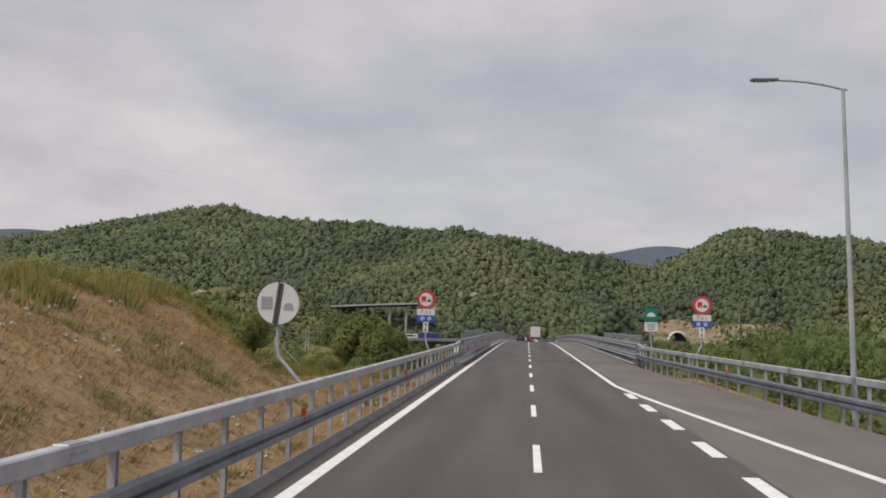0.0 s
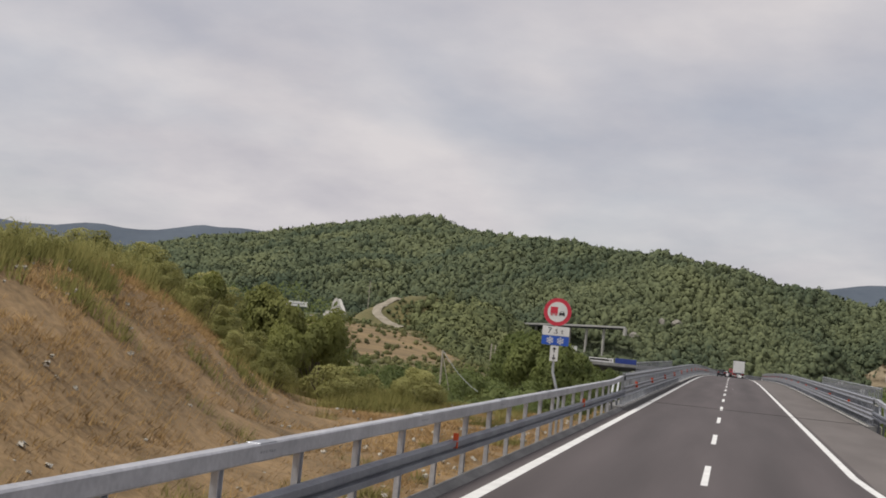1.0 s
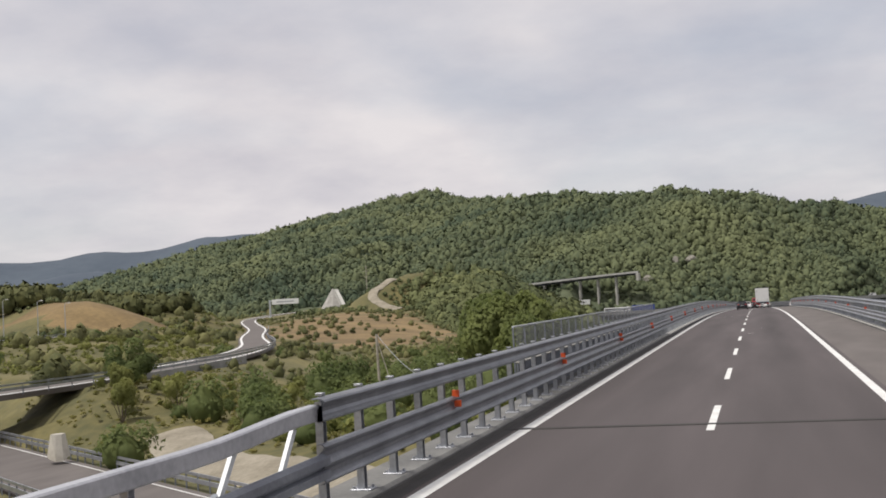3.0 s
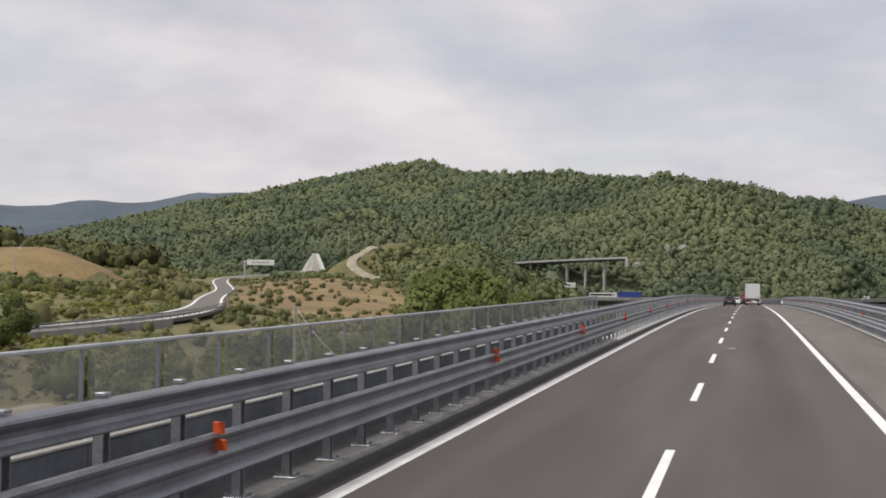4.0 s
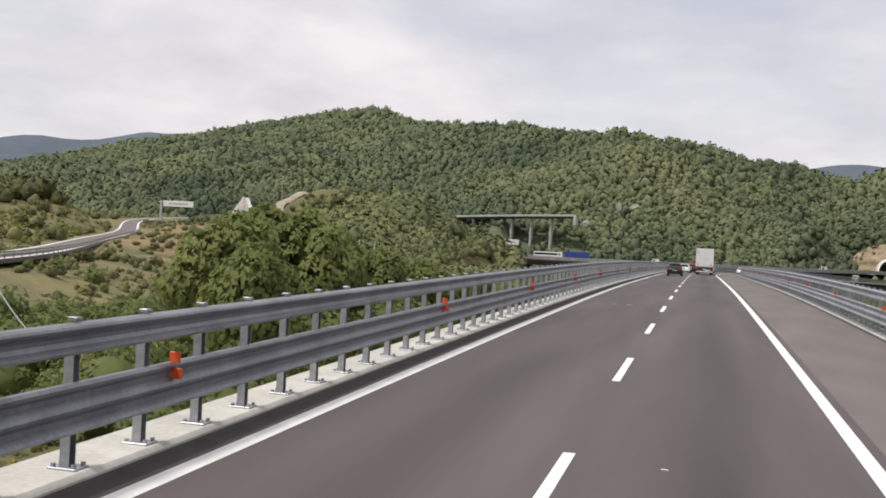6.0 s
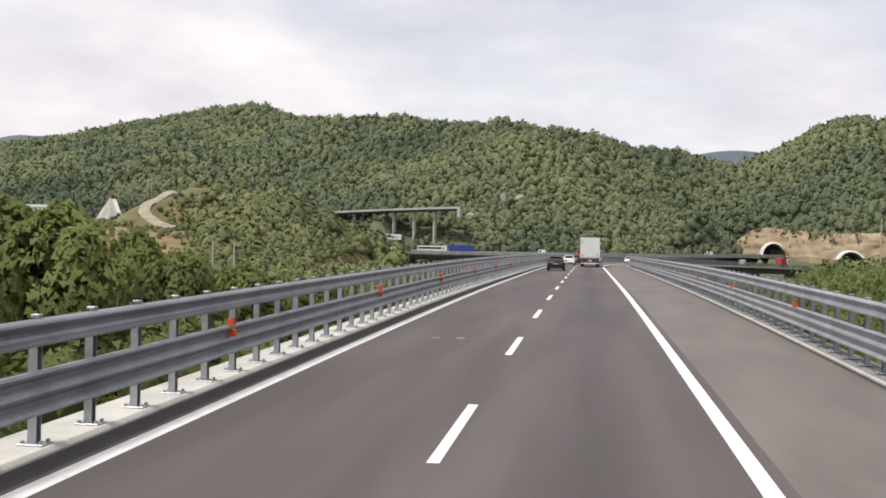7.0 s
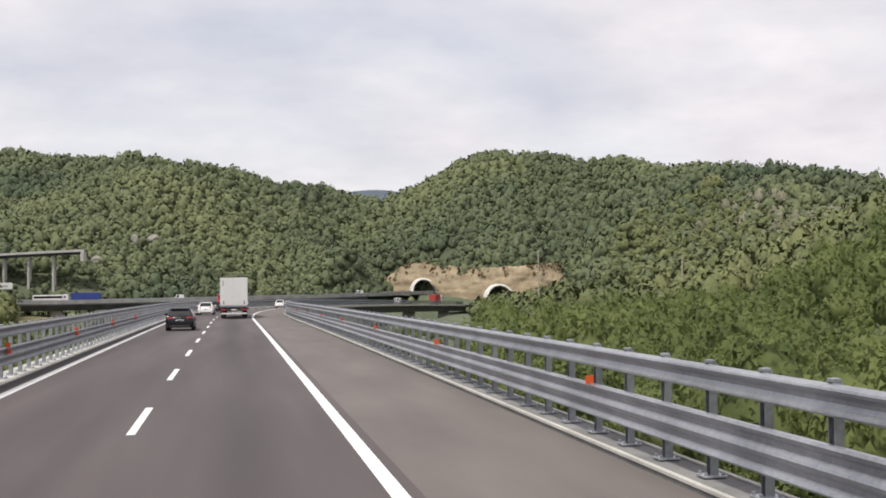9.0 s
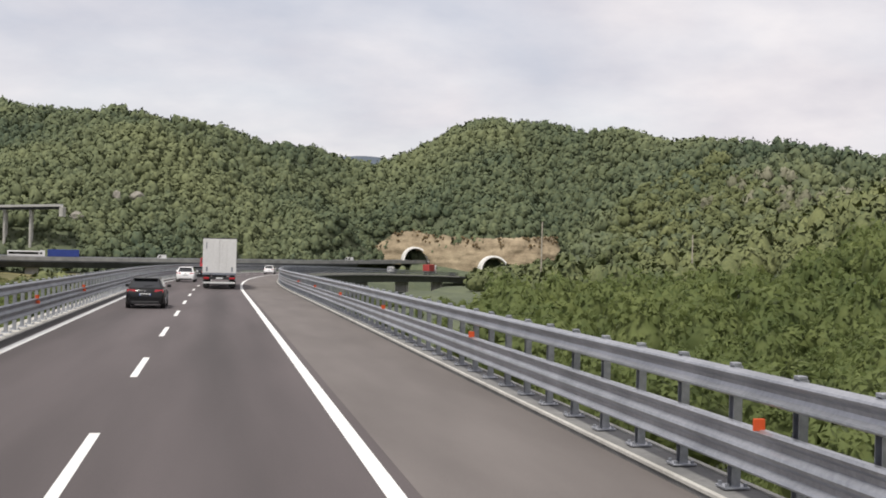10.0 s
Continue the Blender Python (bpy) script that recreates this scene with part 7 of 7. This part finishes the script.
def hatchback(name, label, paint, long=4.3, wide=1.79, tall=1.44, belt=0.93, rear_lean=0.55, plate_light=True, dark_bumper=False, van=False):
    """A car whose rear faces -y; origin on the ground under its rear bumper."""
    c = tagged(new(name), label, "van" if van else "car")
    h = wide / 2
    st = [(0.0, 0.30, 0.62, 0.80), (0.05, 0.24, 0.84, 0.93), (0.18, 0.20, belt + 0.02, 0.98), (0.7, 0.18, belt + 0.03, 1.0), (1.6, 0.17, belt, 1.0), (2.6, 0.17, belt - 0.03, 0.995),
          (3.3, 0.18, belt - 0.10, 0.98), (3.9, 0.20, belt - 0.20, 0.93), (long - 0.10, 0.24, belt - 0.34, 0.82), (long, 0.34, belt - 0.42, 0.70)]
    rings = []
    for y, zb, zt, k in st:
        w = h * k
        m = (zb + zt) / 2
        rings.append([(-w * 0.86, y, zb), (w * 0.86, y, zb), (w * 0.97, y, zb + 0.10), (w, y, m), (w * 0.985, y, zt - 0.10), (w * 0.90, y, zt),
                      (-w * 0.90, y, zt), (-w * 0.985, y, zt - 0.10), (-w, y, m), (-w * 0.97, y, zb + 0.10)])
    part("body", loft(rings), paint, c, smooth=True)
    b0, t0 = 0.12, rear_lean
    t1, b1 = (2.45, 3.25) if not van else (3.3, 4.0)
    wb, wt = h * 0.93, h * 0.70 if not van else h * 0.88
    zb, zt = belt - 0.02, tall - 0.05
    P = dict(rbl=(-wb, b0, zb), rbr=(wb, b0, zb), fbl=(-wb, b1, zb), fbr=(wb, b1, zb), rtl=(-wt, t0, zt), rtr=(wt, t0, zt), ftl=(-wt, t1, zt), ftr=(wt, t1, zt))
    cab = bmesh.new()
    v = {k: cab.verts.new(p) for k, p in P.items()}
    for f in (("rbl", "rbr", "rtr", "rtl"), ("fbr", "fbl", "ftl", "ftr"), ("rbr", "fbr", "ftr", "rtr"), ("fbl", "rbl", "rtl", "ftl"), ("rtl", "rtr", "ftr", "ftl"), ("fbl", "fbr", "rbr", "rbl")):
        cab.faces.new([v[k] for k in f])
    bmesh.ops.bevel(cab, geom=list(cab.edges), offset=0.07, segments=3, affect="EDGES", profile=0.6)
    part("cabin", cab, paint, c, smooth=False)
    roof = loft([[(-wt * 0.92, t0 - 0.05, zt - 0.02), (wt * 0.92, t0 - 0.05, zt - 0.02), (wt * 0.86, t0 - 0.05, zt + 0.02), (-wt * 0.86, t0 - 0.05, zt + 0.02)],
                 [(-wt, t0 + 0.25, zt - 0.02), (wt, t0 + 0.25, zt - 0.02), (wt * 0.85, t0 + 0.25, zt + 0.05), (-wt * 0.85, t0 + 0.25, zt + 0.05)],
                 [(-wt, t1 - 0.4, zt - 0.02), (wt, t1 - 0.4, zt - 0.02), (wt * 0.85, t1 - 0.4, zt + 0.05), (-wt * 0.85, t1 - 0.4, zt + 0.05)],
                 [(-wt * 0.95, t1, zt - 0.02), (wt * 0.95, t1, zt - 0.02), (wt * 0.85, t1, zt + 0.0), (-wt * 0.85, t1, zt + 0.0)]])
    part("roof", roof, paint, c, smooth=True)
    if not van:
        part("rear_window", inset_quad(P["rbl"], P["rbr"], P["rtr"], P["rtl"], 0.07, 0.93, 0.12, 0.90, 0.012), GLASS_DARK, c, "tinted rear window")
        part("spoiler", box(0, t0 - 0.06, zt + 0.005, wt * 1.7, 0.20, 0.035, 0.012), paint, c)
        part("wiper", rod((-0.05, b0 + 0.10, belt + 0.13), (0.33, b0 + 0.13, belt + 0.16), 0.012, 0.008, 6), BLACK_PLASTIC, c)
    else:
        for sx in (-1, 1):
            part("rear_window", inset_quad(P["rbl"], P["rbr"], P["rtr"], P["rtl"], 0.5 + sx * 0.24 - 0.17, 0.5 + sx * 0.24 + 0.17, 0.50, 0.90, 0.012), GLASS_DARK, c, "tinted rear door window")
        part("door_gap", box(0, 0.13, 1.1, 0.02, 0.03, 1.5), BLACK_PLASTIC, c)
    part("windscreen", inset_quad(P["fbr"], P["fbl"], P["ftl"], P["ftr"], 0.08, 0.92, 0.12, 0.92, 0.012), GLASS_DARK, c, "tinted windscreen")
    for sx, (q0, q1, q2, q3) in ((1, ("rbr", "fbr", "ftr", "rtr")), (-1, ("fbl", "rbl", "rtl", "ftl"))):
        spans = ((0.17, 0.32), (0.35, 0.60), (0.63, 0.88)) if sx > 0 else ((0.12, 0.37), (0.40, 0.65), (0.68, 0.83))
        for l_, r_ in (spans if not van else spans[-1:] if sx > 0 else spans[:1]):
            part("side_window", inset_quad(P[q0], P[q1], P[q2], P[q3], l_, r_, 0.14, 0.86, 0.012), GLASS_DARK, c, "tinted side window")
        part("mirror", box(sx * (h + 0.09), b1 - 0.75, belt + 0.06, 0.20, 0.12, 0.14, 0.04, None, 2), paint if not van else BLACK_PLASTIC, c, "door mirror")
        lights = loft([[(sx * h * 0.46, 0.035, 0.80), (sx * h * 0.90, 0.05, 0.76), (sx * h * 0.92, 0.06, 0.90), (sx * h * 0.50, 0.05, 0.90)],
                       [(sx * h * 0.46, 0.16, 0.80), (sx * h * 0.985, 0.32, 0.78), (sx * h * 0.985, 0.34, 0.90), (sx * h * 0.50, 0.16, 0.90)]])
        part("tail_light", lights, TAIL_RED, c, "red tail light")
        part("bumper_reflector", box(sx * h * 0.74, 0.0, 0.42, 0.16, 0.03, 0.035, 0.006), TAIL_RED, c)
        part("exhaust", rod((sx * 0.48, -0.03, 0.27), (sx * 0.48, 0.2, 0.27), 0.04, 0.04, 12), CHROME, c)
        part("head_light", box(sx * h * 0.62, long - 0.16, 0.62, 0.34, 0.2, 0.14, 0.04), SIGN_WHITE, c)
        for y in (0.82, long - 0.88):
            part("wheel_arch", rod((sx * (h - 0.20), y, 0.33), (sx * (h + 0.004), y, 0.33), 0.375, 0.375, 28), BLACK_PLASTIC, c)
            wheel(c, sx * (h - 0.085), y, 0.325, 0.20, sx)
        part("sill", box(sx * (h - 0.05), long / 2, 0.20, 0.10, long - 2.6, 0.10, 0.02), BLACK_PLASTIC, c)
    part("bumper", loft([[(-h * 0.80, -0.03, 0.28), (h * 0.80, -0.03, 0.28), (h * 0.83, -0.03, 0.54), (-h * 0.83, -0.03, 0.54)], [(-h * 0.96, 0.25, 0.24), (h * 0.96, 0.25, 0.24), (h * 0.98, 0.25, 0.56), (-h * 0.98, 0.25, 0.56)]]), paint, c)
    part("valance", box(0, 0.02, 0.29, wide * 0.72, 0.13, 0.16, 0.03), BLACK_PLASTIC, c, "black lower valance")
    part("number_plate", box(0, -0.005 if not plate_light else 0.02, 0.66, 0.52, 0.03, 0.115, 0.006), SIGN_WHITE, c, "blank white number plate")
    for k in range(3):
        part("plate_bar", box(-0.13 + 0.13 * k, -0.02 if not plate_light else 0.003, 0.66, 0.09, 0.006, 0.06), SIGN_BLACK, c)
    for sx in (-1, 1):
        part("plate_band", box(sx * 0.25, -0.021 if not plate_light else 0.002, 0.66, 0.02, 0.006, 0.11), SIGN_BLUE, c)
    part("badge", rod((0, 0.0, 0.81), (0, 0.06, 0.81), 0.05, 0.05, 16), CHROME, c)
    part("aerial", box(0, t0 + 0.15, zt + 0.075, 0.04, 0.12, 0.07, 0.015), BLACK_PLASTIC, c)
    return c


def stand(thing, s_, lane, dz=0.0):
    x, y, a = road_at(s_)
    thing.matrix_basis = Matrix.Translation(road_point(s_, lane, 0.002 + dz)) @ Matrix.Rotation(-a, 4, "Z")
    return thing


black_car = hatchback("car", "glossy black hatchback with a blank plate on the motorway", BLACK_PAINT)
stand(black_car, 234.0, -1.6)
white_car = hatchback("car", "white hatchback with red tail lights on the motorway", WHITE_PAINT, 4.35, 1.80, 1.46, 0.95, 0.5)
stand(white_car, 292.0, -1.9)
dark_car = hatchback("car", "small dark grey car ahead of the white hatchback", BLACK_PAINT, 4.0, 1.75, 1.42)
stand(dark_car, 307.0, -1.7)
lead_car = hatchback("car", "small white car ahead of the red van", WHITE_PAINT, 4.1, 1.76, 1.55, 0.95)
stand(lead_car, 350.0, -1.9)
red_van = hatchback("van", "red delivery van ahead of the cars", RED_PAINT, 5.2, 2.0, 2.45, 1.15, 0.22, van=True)
stand(red_van, 323.0, -1.9)
white_far = hatchback("car", "white car far ahead beyond the lorry", WHITE_PAINT, 4.2, 1.78, 1.5)
stand(white_far, 378.0, 1.9)


def lorry(name, label, box_mat, cab_mat, box_len=13.6, far=False):
    """A lorry with a box trailer; rear towards -y, origin on the ground under its tail."""
    t = tagged(new(name), label, "lorry")
    part("trailer_box", box(0, box_len / 2, 2.52, 2.55, box_len, 2.78, 0.04), box_mat, t, "smooth box body")
    part("top_rail", box(0, box_len / 2, 3.93, 2.57, box_len + 0.02, 0.06, 0.01), BLACK_PLASTIC if not far else box_mat, t)
    part("chassis", box(0, box_len / 2, 0.98, 1.1, box_len - 0.6, 0.28, 0.03), BLACK_PLASTIC, t)
    for sx in (-1, 1):
        if not far:
            part("rear_door", box(sx * 0.635, -0.012, 2.56, 1.24, 0.03, 2.56, 0.015), box_mat, t, "rear door leaf")
            for hz_ in (1.55, 2.3, 3.05, 3.65):
                part("hinge", box(sx * 1.235, -0.03, hz_, 0.08, 0.02, 0.05, 0.008), box_mat, t)
            for dx in (0.18, 0.52):
                part("lock_bar", rod((sx * dx, -0.032, 1.30), (sx * dx, -0.032, 3.78), 0.008, 0.008, 8), box_mat, t, "painted locking bar")
            part("door_handle", box(sx * 0.35, -0.04, 1.62, 0.26, 0.02, 0.03, 0.006), box_mat, t)
            part("label_plate", box(sx * 0.95, -0.032, 1.55, 0.12, 0.01, 0.34), STEEL_DARK, t)
            part("door_mark", box(-1.0, -0.032, 3.35, 0.07, 0.01, 0.5), STEEL_DARK, t) if sx < 0 else None
            part("tail_light", box(sx * 0.98, -0.02, 0.86, 0.42, 0.08, 0.14, 0.015), TAIL_RED, t, "red tail light cluster")
            part("mud_flap", box(sx * 0.98, 0.42, 0.42, 0.52, 0.02, 0.50), BLACK_RUBBER, t)
        axles = (2.2, 3.5, 4.8, box_len + 0.1, box_len + 3.2)
        for y in axles:
            wheel(t, sx * 1.02, y, 0.50, 0.36, sx)
        part("side_guard", box(sx * 1.2, box_len * 0.58, 0.75, 0.04, 4.6, 0.5, 0.01), STEEL_DARK, t)
    part("door_sill", box(0, -0.01, 1.18, 2.55, 0.06, 0.16, 0.015), STEEL_DARK, t)
    part("underrun_bar", box(0, 0.02, 0.50, 2.40, 0.10, 0.13, 0.02), SIGN_WHITE, t, "pale underrun bar")
    part("lamp_board", box(0, 0.05, 0.86, 2.45, 0.10, 0.20, 0.02), BLACK_PLASTIC, t)
    part("number_plate", box(0, -0.03, 0.86, 0.52, 0.02, 0.11, 0.004), SIGN_WHITE, t, "blank white number plate")
    cab = loft([[(-1.2, box_len + 1.0, 0.9), (1.2, box_len + 1.0, 0.9), (1.22, box_len + 1.0, 3.4), (-1.22, box_len + 1.0, 3.4)],
                [(-1.24, box_len + 2.6, 0.6), (1.24, box_len + 2.6, 0.6), (1.24, box_len + 2.6, 3.6), (-1.24, box_len + 2.6, 3.6)],
                [(-1.2, box_len + 3.3, 0.5), (1.2, box_len + 3.3, 0.5), (1.1, box_len + 3.05, 3.3), (-1.1, box_len + 3.05, 3.3)]])
    part("cab", cab, cab_mat, t, "driver's cab")
    part("windscreen", box(0, box_len + 3.26, 2.2, 2.1, 0.05, 0.9, 0.02), GLASS_DARK, t)
    part("tractor_frame", box(0, box_len + 1.2, 0.75, 1.0, 4.6, 0.3), BLACK_PLASTIC, t)
    for sx in (-1, 1):
        part("mirror", box(sx * 1.38, box_len + 3.1, 2.5, 0.22, 0.10, 0.62, 0.02), BLACK_PLASTIC, t)
        part("side_window", box(sx * 1.235, box_len + 2.4, 2.35, 0.03, 0.8, 0.7, 0.01), GLASS_DARK, t)
    return t


truck = lorry("box_lorry", "plain white box lorry with closed rear doors", TRUCK_WHITE, RED_PAINT)
stand(truck, 268.0, 1.85)

# traffic on the far carriageway
BLUE_TARP = material("blue_tarpaulin", (0.02, 0.045, 0.22), (0.03, 0.06, 0.28), scale=0.6, rough=0.6)
RED_TARP = material("red_tarpaulin", (0.30, 0.035, 0.03), (0.40, 0.05, 0.045), scale=0.6, rough=0.6)
FAR_LINE, FAR_RIGHT = along(OPPOSITE, 1.0)


def on_far_road(thing, x, lane, back=False):
    i = int(np.argmin(np.abs(FAR_LINE[:, 0] - x)))
    p, q = FAR_LINE[i], FAR_RIGHT[i]
    a = math.atan2(q[1], q[0])
    thing.matrix_basis = Matrix.Translation((p[0] + q[0] * lane, p[1] + q[1] * lane, p[2] + 0.002)) @ Matrix.Rotation(a + (math.pi if back else 0), 4, "Z")
    return thing


on_far_road(lorry("lorry", "lorry with a blue box on the far carriageway", BLUE_TARP, WHITE_PAINT, 12.0, True), -53, 2.0)
on_far_road(lorry("lorry", "lorry with a dark red box on the far carriageway", RED_TARP, WHITE_PAINT, 12.0, True), -88, -2.0)
coach = tagged(new("coach"), "white coach on the far carriageway", "coach")
part("body", box(0, 6, 1.75, 2.5, 12, 3.0, 0.15, None, 2), WHITE_PAINT, coach)
for sx in (-1, 1):
    part("window_band", box(sx * 1.252, 6, 2.35, 0.02, 11.2, 0.95), GLASS_DARK, coach, "dark window band")
    for y in (2.5, 9.0):
        wheel(coach, sx * 1.1, y, 0.48, 0.3, sx)
on_far_road(coach, -67, 2.0)
for x, lane, lab in ((-18, 2.0, "white van on the far carriageway"), (62, -1.5, "white van near the far tunnel")):
    on_far_road(hatchback("van", lab, WHITE_PAINT, 5.2, 2.0, 2.4, 1.15, 0.22, van=True), x, lane)
stand(lorry("lorry", "red lorry on the bend before the tunnel", RED_TARP, WHITE_PAINT, 8.0, True), 612, 1.9)
stand(hatchback("van", "white van on the bend before the tunnel", WHITE_PAINT, 5.2, 2.0, 2.4, 1.15, 0.22, van=True), 560, 1.9)
stand(hatchback("car", "dark car on the bend before the tunnel", BLACK_PAINT), 648, 1.9)
